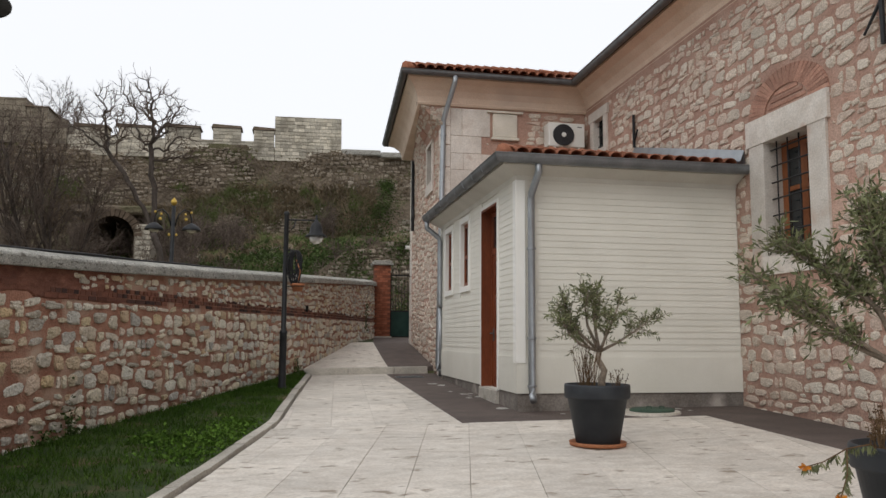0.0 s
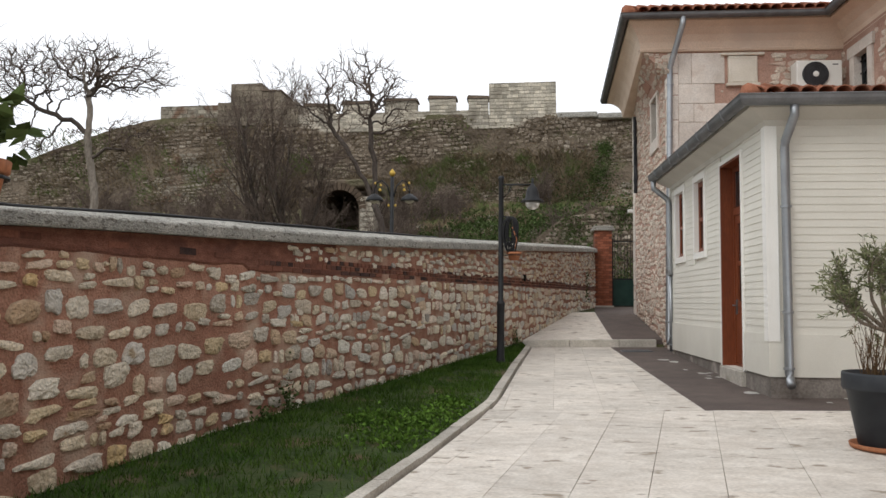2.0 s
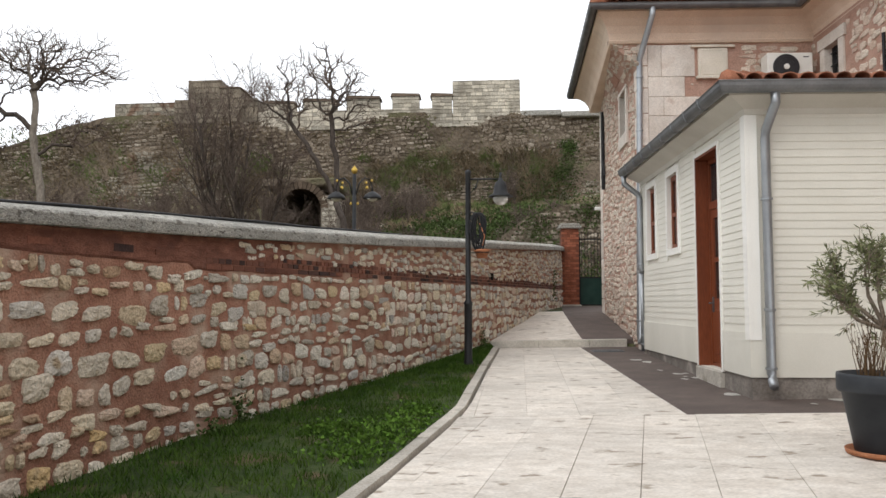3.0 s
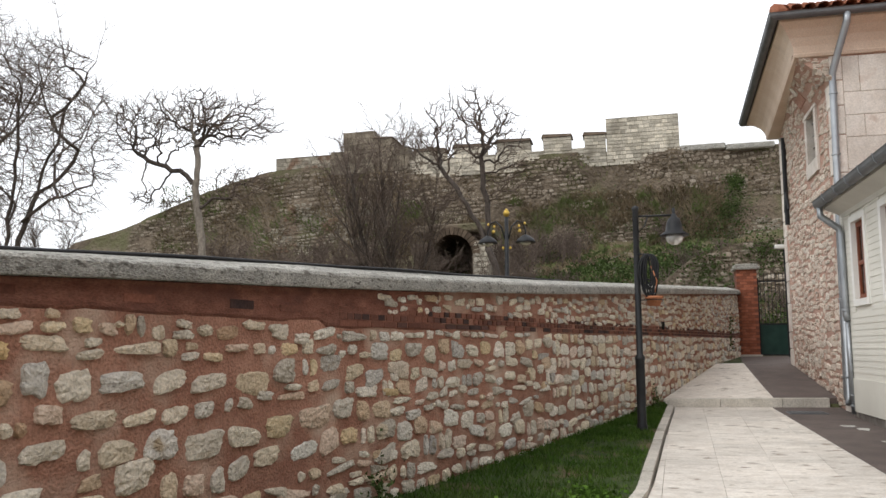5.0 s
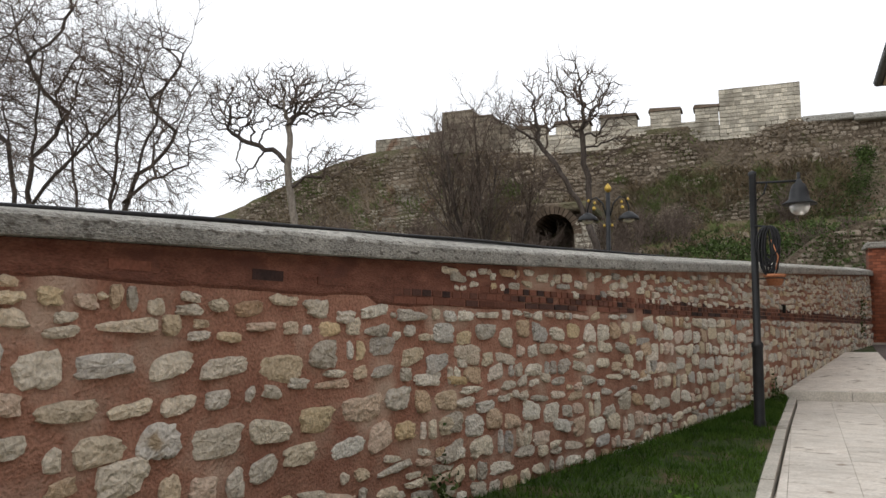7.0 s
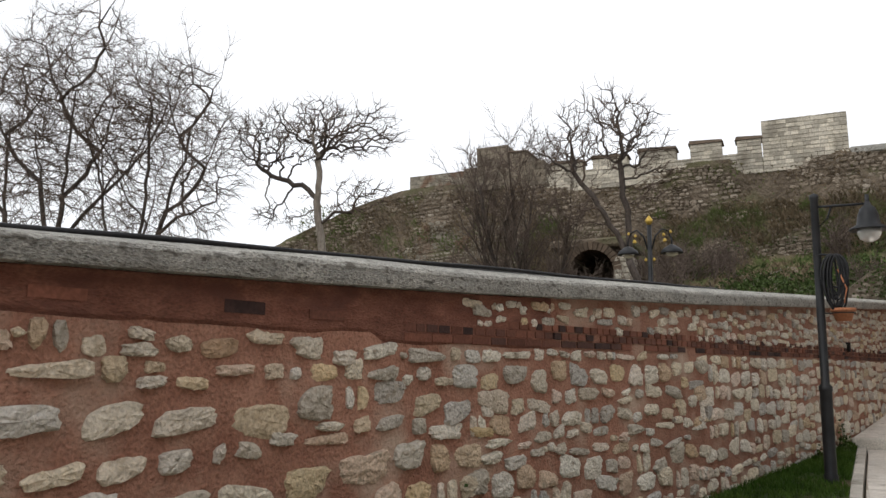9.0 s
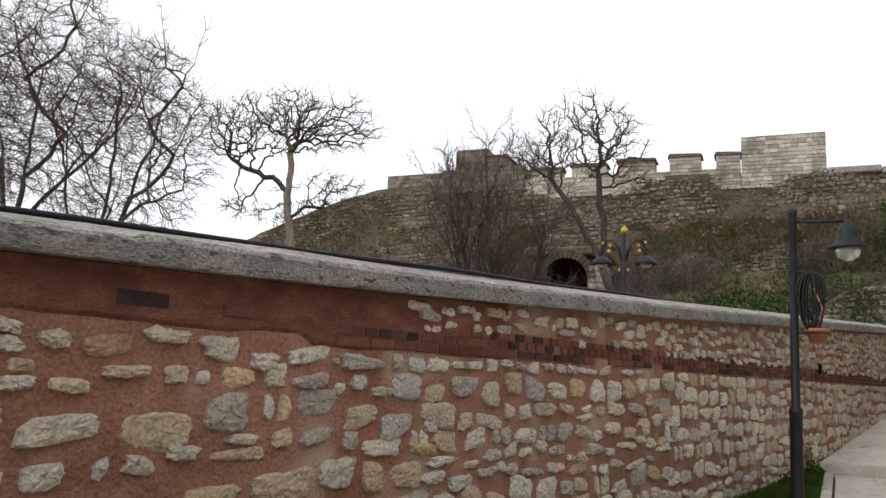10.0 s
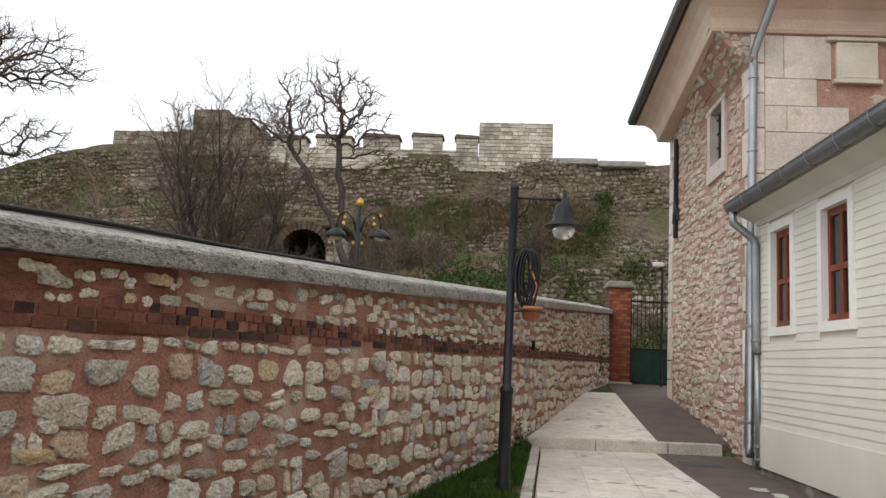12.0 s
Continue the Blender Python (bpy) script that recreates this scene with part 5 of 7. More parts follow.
# ---- air conditioner ----
ac = thing("air_conditioner", "white outdoor air conditioner unit on brackets", "air conditioner", (5.6, WY0 - 0.3, 5.0))
part("casing", box_mesh("casing", (5.12, 5.93, WY0 - 0.40, WY0 - 0.08, 5.01, 5.53), "plastic_white", 0.015), ac)
vv, ff = lathe_data([(0.235, 0.0), (0.235, 0.02), (0.215, 0.03), (0.0, 0.028)], 28)
rot = Matrix.Translation((5.45, WY0 - 0.40, 5.265)) @ Matrix.Rotation(math.radians(90), 4, 'X')
part("fan_grille", mesh("fan_grille", [tuple(rot @ Vector(p)) for p in vv], ff, "plastic_dark"), ac, "dark round fan grille")
vv, ff = lathe_data([(0.055, 0.0), (0.05, 0.045), (0.0, 0.05)], 16)
part("hub", mesh("hub", [tuple(rot @ Vector(p)) for p in vv], ff, "plastic_white"), ac)
rings = [tube_data([tuple(rot @ Vector((r * math.cos(t_), r * math.sin(t_), 0.035))) for t_ in np.linspace(0, 2 * math.pi, 21)], [0.004] * 21, 4, False) for r in (0.1, 0.14, 0.18, 0.222)]
part("guard_rings", mesh("guard_rings", *join(rings), "plastic_dark"), ac)
part("badge", box_mesh("badge", (5.76, 5.86, WY0 - 0.404, WY0 - 0.395, 5.44, 5.46), "plastic_dark"), ac)
for x in (5.24, 5.78):
    part("bracket", box_mesh("bracket", [(x, x + 0.04, WY0 - 0.40, WY0, 4.97, 5.01), (x, x + 0.04, WY0 - 0.04, WY0, 4.7, 5.0)], "plastic_white", 0.003), ac)

# ---- street lamps ----


def street_lamp(x, y, base, label):
    """A black post with a stouter lower part, a side arm and a bell-shaped lantern."""
    t = thing("street_lamp", label, "street lamp", (x, y, base))
    part("post", mesh("post", *lathe_data([(0.07, base - 0.3), (0.07, base + 0.04), (0.06, base + 0.06), (0.06, base + 0.88), (0.066, base + 0.89), (0.066, base + 0.93), (0.043, base + 0.96), (0.04, base + 2.90), (0.046, base + 2.91), (0.046, base + 2.95), (0.0, base + 2.97)], 16, x, y), "iron", True), t)
    z = base + 2.82
    part("arm", mesh("arm", *join([tube_data([(x, y, z), (x + 0.50, y, z)], [0.014, 0.014], 8), tube_data([(x + 0.03, y, z - 0.22), (x + 0.12, y, z - 0.13), (x + 0.16, y, z)], [0.01] * 3, 6), tube_data([(x + 0.5, y, z + 0.1), (x + 0.5, y, z - 0.06)], [0.02, 0.02], 8)]), "iron", True), t)
    cx = x + 0.50
    part("lantern_hood", mesh("lantern_hood", *lathe_data([(0.025, z + 0.02), (0.04, z - 0.02), (0.075, z - 0.05), (0.10, z - 0.12), (0.115, z - 0.22), (0.19, z - 0.27), (0.19, z - 0.28), (0.11, z - 0.265), (0.0, z - 0.26)], 24, cx, y), "iron", True), t, "dark bell-shaped lantern hood")
    part("globe", mesh("globe", *lathe_data([(0.118, z - 0.268), (0.115, z - 0.32), (0.09, z - 0.37), (0.045, z - 0.40), (0.0, z - 0.405)], 20, cx, y), "lamp_glass", True), t, "clear glass bowl")
    return t


def leaf_data(rng, c, way, ln, wd):
    """A small folded leaf."""
    way = Vector(way).normalized()
    side = way.cross(Vector(rng.normal(size=3))).normalized()
    up = way.cross(side)
    c = Vector(c)
    a, b = c, c + way * ln
    m1 = c + way * ln * 0.5 + side * wd / 2 + up * wd * 0.15
    m2 = c + way * ln * 0.5 - side * wd / 2 + up * wd * 0.15
    return [tuple(a), tuple(m1), tuple(b), tuple(m2)], [(0, 1, 2), (0, 2, 3)]


def hanging_pot(x, y, top, leafy, label, seed, low=0.19):
    """A terracotta pot in a ring bracket on a lamp post."""
    t = thing("hanging_pot", label, "flower pot", (x, y, top))
    part("pot", mesh("pot", *lathe_data([(0.075, top - low), (0.105, top - 0.035), (0.118, top - 0.035), (0.122, top), (0.108, top), (0.10, top - 0.03), (0.0, top - 0.035)], 20, x, y), "terracotta", True), t, "orange terracotta pot")
    part("bracket_ring", mesh("bracket_ring", *join([tube_data([(x + 0.115 * math.cos(a), y + 0.115 * math.sin(a), top - 0.05) for a in np.linspace(0, 6.283, 17)], [0.006] * 17, 5, False), tube_data([(x - 0.115, y, top - 0.05), (x - 0.22, y, top - 0.05)], [0.008, 0.008], 6)]), "iron"), t)
    if leafy:
        r = np.random.default_rng(seed)
        lv_ = []
        for i in range(160):
            d = Vector((r.normal(), r.normal(), abs(r.normal()) + 0.3)).normalized()
            c = Vector((x, y, top)) + Vector((d.x * 0.16, d.y * 0.16, d.z * 0.24)) * r.uniform(0.3, 1)
            lv_.append(leaf_data(r, c, d + Vector(r.normal(size=3)) * 0.6, r.uniform(0.05, 0.09), r.uniform(0.035, 0.06)))
        part("leaves", mesh("leaves", *join(lv_), "leaf"), t, "glossy green leaves")
    return t


LAMP = (-0.28, 13.98)
street_lamp(*LAMP, 0.17, "black iron street lamp standing in the lawn")
hanging_pot(LAMP[0] + 0.21, LAMP[1], 1.90, False, "terracotta pot hung on the lamp post by the wall", 1, 0.13)
street_lamp(-1.93, 3.5, -0.28, "black iron street lamp beside the path")
hanging_pot(-1.72, 3.5, 1.52, True, "terracotta pot with green plant hung on the lamp post", 2)

# coil of cable hung on the far post
coil = thing("cable_coil", "coil of black cable hung on the lamp post", "cable", (LAMP[0] + 0.06, LAMP[1] - 0.05, 2.45))
rc_ = np.random.default_rng(5)
for i in range(14):
    w_, h_ = rc_.uniform(0.05, 0.13), rc_.uniform(0.17, 0.30)
    ox_, tw = rc_.uniform(-0.02, 0.05), rc_.uniform(-0.5, 0.5)
    pts = [(LAMP[0] + 0.14 + ox_ + w_ * math.sin(a) * math.cos(tw), LAMP[1] - 0.06 + w_ * math.sin(a) * math.sin(tw), 2.46 - h_ + h_ * math.cos(a)) for a in np.linspace(0, 6.283, 17)]
    part("loop", mesh("loop", *tube_data(pts, [0.012] * 17, 5, False), "rubber", True), coil)
part("tail", mesh("tail", *tube_data([(LAMP[0] + 0.18, LAMP[1] - 0.08, 2.3), (LAMP[0] + 0.25, LAMP[1] - 0.1, 2.1), (LAMP[0] + 0.22, LAMP[1] - 0.1, 1.95)], [0.008, 0.008, 0.006], 6), "terracotta", True), coil, "orange cable end")
part("hook", mesh("hook", *tube_data([(LAMP[0], LAMP[1] - 0.03, 2.47), (LAMP[0] + 0.15, LAMP[1] - 0.06, 2.46)], [0.012, 0.01], 6), "iron"), coil)

# cable lying along the coping
ccab = thing("cable", "black cable lying along the wall coping", "cable", (wall_x(8), 8, CAP(8)))
pts = [(wall_x(y) - 0.19 - 0.03 * math.sin(y * 1.1), y, CAP(y) + crown_rise(y) + 0.013 + 0.006 * math.sin(y * 2.7)) for y in np.arange(1.0, 13.7, 0.3)]
part("sheath", mesh("sheath", *tube_data(pts, [0.014] * len(pts), 6), "rubber", True), ccab)
pts = [(wall_x(y) - 0.235 - 0.03 * math.sin(y * 0.8 + 1), y, CAP(y) + crown_rise(y) + 0.002 + 0.006 * math.sin(y * 2.1)) for y in np.arange(1.0, 11.5, 0.3)]
part("sheath", mesh("sheath", *tube_data(pts, [0.01] * len(pts), 6), "rubber", True), ccab)

weep = thing("weep_hole", "small dark drain hole in the boundary wall", "drain hole", (wall_x(17.55), 17.55, 1.6))
part("pipe_mouth", mesh("pipe_mouth", *tube_data([(wall_x(17.55) - 0.05, 17.55, 1.60), (wall_x(17.55) + 0.045, 17.535, 1.595)], [0.075, 0.07], 12), "dark"), weep)

# ornate double lamp behind the wall
DL = (-3.58, 24.2)
dl = thing("double_lamp", "black and gold ornate twin street lamp", "street lamp", (*DL, hill(*DL)))
part("post", mesh("post", *lathe_data([(0.10, hill(*DL) - 0.2), (0.08, 1.5), (0.06, 2.2), (0.055, 4.820), (0.0, 4.830)], 14, *DL), "iron", True), dl)
part("finial", mesh("finial", *lathe_data([(0.03, 4.820), (0.085, 4.890), (0.09, 4.950), (0.05, 5.010), (0.0, 5.070)], 14, *DL), "gold", True), dl, "gilded finial")
for s in (-1, 1):
    arc = [(DL[0] + s * 0.05, DL[1], 4.220), (DL[0] + s * 0.14, DL[1], 4.550), (DL[0] + s * 0.30, DL[1], 4.710), (DL[0] + s * 0.45, DL[1], 4.650), (DL[0] + s * 0.52, DL[1], 4.420), (DL[0] + s * 0.52, DL[1], 4.270)]
    part("arm", mesh("arm", *tube_data(arc, [0.022] * 6, 8), "iron", True), dl)
    for q, rr_ in (((s * 0.34, 4.570), 0.05), ((s * 0.36, 4.430), 0.06), ((s * 0.50, 4.630), 0.05), ((s * 0.10, 3.970), 0.05)):
        part("ornament", mesh("ornament", *lathe_data([(0.0, q[1] - rr_), (rr_ * 0.8, q[1] - rr_ * 0.4), (rr_ * 0.6, q[1] + rr_ * 0.5), (0.0, q[1] + rr_)], 7, DL[0] + q[0], DL[1]), "gold"), dl, "gilded leaf ornament")
    part("shade", mesh("shade", *lathe_data([(0.03, 4.320), (0.10, 4.290), (0.22, 4.200), (0.27, 4.110), (0.26, 4.100), (0.0, 4.130)], 20, DL[0] + s * 0.52, DL[1]), "iron", True), dl, "dark domed lamp shade")
    part("bulb", mesh("bulb", *lathe_data([(0.16, 4.125), (0.14, 4.070), (0.07, 4.030), (0.0, 4.025)], 14, DL[0] + s * 0.52, DL[1]), "lamp_glass", True), dl)

# ---- gate ----
GY = 25.2
pil = thing("gate_pillar", "red brick gate pillar with white stone cap", "pillar", (2.68, GY + 0.25, 0.9))
part("shaft", box_mesh("shaft", (2.44, 2.94, GY + 0.02, GY + 0.52, 0.7, 3.22), "brick", 0.006), pil)
zz, k = 0.98, 0
while zz < 3.2:
    for i in range(3):
        x0 = 2.43 + i * 0.172 + (0.0 if k % 2 else -0.0)
        if k % 2 and i == 2:
            continue
        off = 0.086 if k % 2 else 0
        part("brick", box_mesh("brick", (x0 + off, x0 + 0.164 + off, GY, GY + 0.1, zz, zz + 0.062), "brick_red" if "brick_red" in M else "brick"), pil)
    zz += 0.074
    k += 1
part("cap", box_mesh("cap", [(2.36, 3.02, GY - 0.07, GY + 0.6, 3.22, 3.30), (2.40, 2.98, GY - 0.03, GY + 0.56, 3.30, 3.37)], "coping", 0.015), pil, "white stone cap")
part("base_stone", box_mesh("base_stone", (2.36, 2.99, GY - 0.04, GY + 0.5, 0.75, 0.98), "kerbstone", 0.02), pil)
gate = thing("gate", "closed dark green iron gate with upright bars", "gate", (3.6, GY + 0.25, 0.9))
GX0, GX1 = 2.96, 4.45
part("panel", box_mesh("panel", (GX0, GX1, GY + 0.24, GY + 0.262, 0.98, 1.78), "green_iron", 0.004), gate, "solid green sheet panel")
part("frame", mesh("frame", *join([box_data(GX0, GX0 + 0.045, GY + 0.23, GY + 0.275, 0.95, 3.0), box_data(GX1 - 0.045, GX1, GY + 0.23, GY + 0.275, 0.95, 3.0), box_data(GX0 + 0.045, GX1 - 0.045, GY + 0.23, GY + 0.275, 1.76, 1.80), box_data(GX0 + 0.045, GX1 - 0.045, GY + 0.23, GY + 0.275, 2.9, 2.94), box_data(GX0 + 0.045, GX1 - 0.045, GY + 0.23, GY + 0.275, 0.95, 0.99)]), "iron"), gate)
for i in range(15):
    x = GX0 + 0.09 + i * 0.095
    part("bar", mesh("bar", *lathe_data([(0.008, 1.8), (0.008, 3.06), (0.014, 3.08), (0.0, 3.16)], 6, x, GY + 0.252), "iron"), gate)
cpost = thing("security_camera", "white security camera on a dark post", "security camera", (3.58, GY - 0.4, 0.95))
part("post", mesh("post", *lathe_data([(0.03, 0.8), (0.03, 3.68), (0.0, 3.69)], 8, 3.58, GY - 0.4), "iron"), cpost)
part("housing", box_mesh("housing", (3.34, 3.61, GY - 0.46, GY - 0.35, 3.70, 3.81), "plastic_white", 0.02), cpost)
part("lens", mesh("lens", *tube_data([(3.34, GY - 0.405, 3.755), (3.325, GY - 0.405, 3.755)], [0.035, 0.035], 10), "plastic_dark"), cpost)

# ---- potted olives ----


def pot_with(x, y, z, h, r, label, saucer=True):
    t = thing("plant_pot", label, "plant pot", (x, y, z))
    part("pot", mesh("pot", *lathe_data([(r * 0.62, z + 0.02), (r * 0.66, z + 0.03), (r * 0.90, z + h * 0.76), (r * 0.97, z + h * 0.77), (r, z + h * 0.80), (r, z + h - 0.015), (r * 0.985, z + h), (r * 0.93, z + h), (r * 0.90, z + h - 0.06), (0.0, z + h - 0.06)], 40, x, y), "pot_black", True), t, "black plastic pot with thick rim")
    vv, ff = [(x, y, z + h - 0.035)], []
    n_ = 24
    for rr_ in (0.5, 0.9):
        for k_ in range(n_):
            a = 2 * math.pi * k_ / n_
            px_, py_ = x + r * rr_ * math.cos(a), y + r * rr_ * math.sin(a)
            vv.append((px_, py_, z + h - 0.045 + 0.03 * noise.noise((px_ * 9, py_ * 9, 0))))
    for k_ in range(n_):
        b = (k_ + 1) % n_
        ff += [(0, 1 + k_, 1 + b), (1 + k_, 1 + n_ + k_, 1 + n_ + b, 1 + b)]
    part("soil", mesh("soil", vv, ff, "soil", True), t, "dark potting soil")
    if saucer:
        part("saucer", mesh("saucer", *lathe_data([(r * 0.78, z), (r * 0.84, z + 0.005), (r * 0.87, z + 0.04), (r * 0.85, z + 0.042), (r * 0.80, z + 0.015), (0.0, z + 0.014)], 36, x, y), "terracotta", True), t, "round terracotta saucer")
    return t


def olive(x, y, z, limbs, seed, leaves, spread, leaf_ln, label, trunk):
    """A small olive: a twisted trunk, limbs along given ways, fine twigs with narrow grey-green leaves."""
    r = np.random.default_rng(seed)
    t = thing("olive_tree", label, "olive tree", (x, y, z))
    tp_ = [Vector((x, y, z - 0.05))] + [Vector((x, y, z)) + Vector(q) for q in trunk]
    part("trunk", mesh("trunk", *tube_data(tp_, list(np.linspace(0.042, 0.026, len(tp_))), 9), "olive_bark", True), t, "gnarled grey trunk")
    twigs, lv_, fork = [], [], tp_[-1]
    ends = []
    for d in limbs:
        d = Vector(d)
        bend = Vector(r.normal(size=3)) * 0.08 * d.length
        pts_ = [fork, fork + d * 0.35 + bend, fork + d * 0.7 + bend * 0.8, fork + d]
        part("branch", mesh("branch", *tube_data(pts_, [0.018, 0.014, 0.010, 0.005], 6), "olive_bark", True), t)
        ends.append((pts_, d))
    for i in range(leaves):
        pts_, d = ends[int(r.integers(len(ends)))]
        a = r.uniform(0.45, 1.02)
        base = pts_[1].lerp(pts_[3], (a - 0.35) / 0.65)
        way = (d.normalized() * 0.7 + Vector(r.normal(size=3)) * 0.55 + Vector((0, 0, 0.35))).normalized()
        ln = r.uniform(0.5, 1.0) * spread
        tip = base + way * ln
        twigs.append(tube_data([base, base.lerp(tip, 0.5) + Vector(r.normal(size=3)) * 0.015, tip], [0.004, 0.003, 0.0015], 3, False))
        for q in np.linspace(0.15, 1.0, max(4, int(ln / (leaf_ln * 0.33)))):
            for s in range(2):
                wl_ = (way * 0.7 + Vector(r.normal(size=3)) * 0.75).normalized()
                lv_.append(leaf_data(r, base.lerp(tip, float(q)), wl_, leaf_ln * r.uniform(0.7, 1.15), leaf_ln * r.uniform(0.17, 0.25)))
    tagged(part("twig_crown", mesh("twig_crown", *join(twigs), "olive_bark"), t), kind="stuff")
    tagged(part("foliage", mesh("foliage", *join(lv_), "olive_leaf"), t, "narrow grey-green leaves"), kind="stuff")
    return t


def dry_stems(x, y, z, n_, h, r0, seed, label, leafy=0.3):
    r = np.random.default_rng(seed)
    t = thing("dry_shrub", label, "shrub", (x, y, z))
    st, lv_ = [], []
    for i in range(n_):
        b = Vector((x, y, z - 0.03)) + Vector((r.uniform(-r0, r0) * 0.5, r.uniform(-r0, r0) * 0.5, 0))
        tip = b + Vector((r.uniform(-r0, r0), r.uniform(-r0, r0), h * r.uniform(0.55, 1.05)))
        md = b.lerp(tip, 0.5) + Vector(r.normal(size=3)) * 0.02
        st.append(tube_data([b, md, tip], [0.004, 0.003, 0.0015], 4, False))
        for q in range(int(leafy * 10)):
            lv_.append(leaf_data(r, md.lerp(tip, r.random()), r.normal(size=3), 0.022, 0.01))
    tagged(part("stems", mesh("stems", *join(st), "dry"), t), kind="stuff")
    if lv_:
        tagged(part("withered_leaves", mesh("withered_leaves", *join(lv_), "dry"), t), kind="stuff")
    return t


P1 = (2.82, 7.98)
pz = level(P1[1])
pot_with(*P1, pz, 0.60, 0.325, "large black pot on a terracotta saucer")
olive(P1[0] + 0.05, P1[1], pz + 0.56, [(-0.05, 0.0, 0.58), (-0.36, 0.1, 0.48), (0.16, -0.12, 0.46), (-0.18, -0.16, 0.56), (0.10, 0.20, 0.56), (-0.38, -0.05, 0.26), (0.58, 0.0, 0.34), (-0.24, 0.12, 0.22), (0.02, -0.2, 0.36)], 31, 190, 0.24, 0.064, "young olive tree in a black pot", [(0.0, 0, 0.08), (0.03, 0.0, 0.17), (-0.03, 0.01, 0.28), (-0.02, 0, 0.36)])
dry_stems(P1[0] - 0.14, P1[1] - 0.08, pz + 0.56, 44, 0.50, 0.13, 33, "dry brown stems beside the olive in the pot")
dry_stems(P1[0] + 0.2, P1[1] - 0.05, pz + 0.56, 12, 0.22, 0.08, 35, "small grey herb in the black pot", 0.8)

P2 = (3.21, 4.35)
pz2 = level(P2[1])
pot_with(*P2, pz2, 0.58, 0.33, "large black pot with olive and dry flowers", False)
olive(P2[0] - 0.02, P2[1] + 0.02, pz2 + 0.60, [(-0.88, 0.05, 0.50), (-0.66, 0.15, 0.70), (-0.30, -0.1, 0.86), (-0.05, 0.1, 0.92), (0.4, -0.1, 0.75), (-0.80, -0.15, 0.38), (0.2, 0.3, 0.85), (-0.32, 0.1, 0.58)], 41, 360, 0.22, 0.066, "larger olive tree leaning over from a black pot", [(0.0, 0, 0.12), (-0.04, 0.0, 0.26), (0.02, 0.01, 0.4)])
dry_stems(P2[0] - 0.22, P2[1] - 0.02, pz2 + 0.54, 22, 0.30, 0.06, 43, "withered brown flowers in the pot", 0.9)
mg = thing("marigold", "drooping marigold with two orange flowers over the pot rim", "flower", (P2[0] - 0.3, P2[1] - 0.05, pz2 + 0.56))
r = np.random.default_rng(47)
b0 = Vector((P2[0] - 0.26, P2[1] - 0.06, pz2 + 0.55))
stem = [b0, b0 + Vector((-0.10, -0.05, 0.06)), b0 + Vector((-0.30, -0.12, 0.05)), b0 + Vector((-0.50, -0.2, 0.0)), b0 + Vector((-0.62, -0.22, -0.02))]
stem2 = [stem[2], b0 + Vector((-0.38, -0.22, -0.06)), b0 + Vector((-0.47, -0.28, -0.16))]
part("stem", mesh("stem", *join([tube_data(stem, [0.006, 0.005, 0.004, 0.003, 0.003], 5), tube_data(stem2, [0.004, 0.003, 0.003], 5)]), "dry", True), mg)
lv_ = []
for i in range(150):
    q = stem if r.random() < 0.55 else stem2
    k = int(r.integers(len(q) - 1))
    lv_.append(leaf_data(r, q[k].lerp(q[k + 1], r.random()), (r.normal() * 0.4, r.normal() * 0.4, -1), r.uniform(0.03, 0.065), 0.013))
tagged(part("leaves", mesh("leaves", *join(lv_), "olive_leaf"), mg), kind="stuff")
for e in (stem[-1], stem2[-1]):
    pet = [leaf_data(r, e, (math.cos(a), math.sin(a), r.uniform(-0.6, 0.6)), 0.034, 0.024) for a in np.linspace(0, 6.28, 14)]
    part("flower", mesh("flower", *join(pet), "orange"), mg, "orange marigold head")

# ---- covers in the ground ----
hz = level(10.3)
hat = thing("inspection_cover", "round green inspection cover set in pale cement", "manhole cover", (4.47, 10.28, hz))
part("surround", mesh("surround", *lathe_data([(0.46, hz - 0.03), (0.44, hz + 0.012), (0.0, hz + 0.012)], 24, 4.42, 10.28), "kerbstone"), hat)
part("lid", mesh("lid", *lathe_data([(0.29, hz + 0.01), (0.29, hz + 0.035), (0.27, hz + 0.045), (0.0, hz + 0.05)], 32, 4.50, 10.26), "cover_green", True), hat)
for s in (-0.1, 0.08):
    part("lifting_handle", mesh("lifting_handle", *tube_data([(4.5 + s, 10.2, hz + 0.045), (4.5 + s, 10.2, hz + 0.075), (4.5 + s + 0.06, 10.2, hz + 0.075), (4.5 + s + 0.06, 10.2, hz + 0.045)], [0.008] * 4, 6), "cover_green"), hat)
gz = level(16.4)
drain = thing("drain_cover", "grey slotted drain cover in the asphalt", "drain cover", (2.15, 16.5, gz))
part("frame", box_mesh("frame", (1.93, 2.5, 16.28, 16.72, gz - 0.05, gz + 0.004), "zinc_dark", 0.004), drain)
for i in range(8):
    part("slat", box_mesh("slat", (1.96, 2.47, 16.31 + i * 0.05, 16.335 + i * 0.05, gz, gz + 0.012), "zinc_dark"), drain)

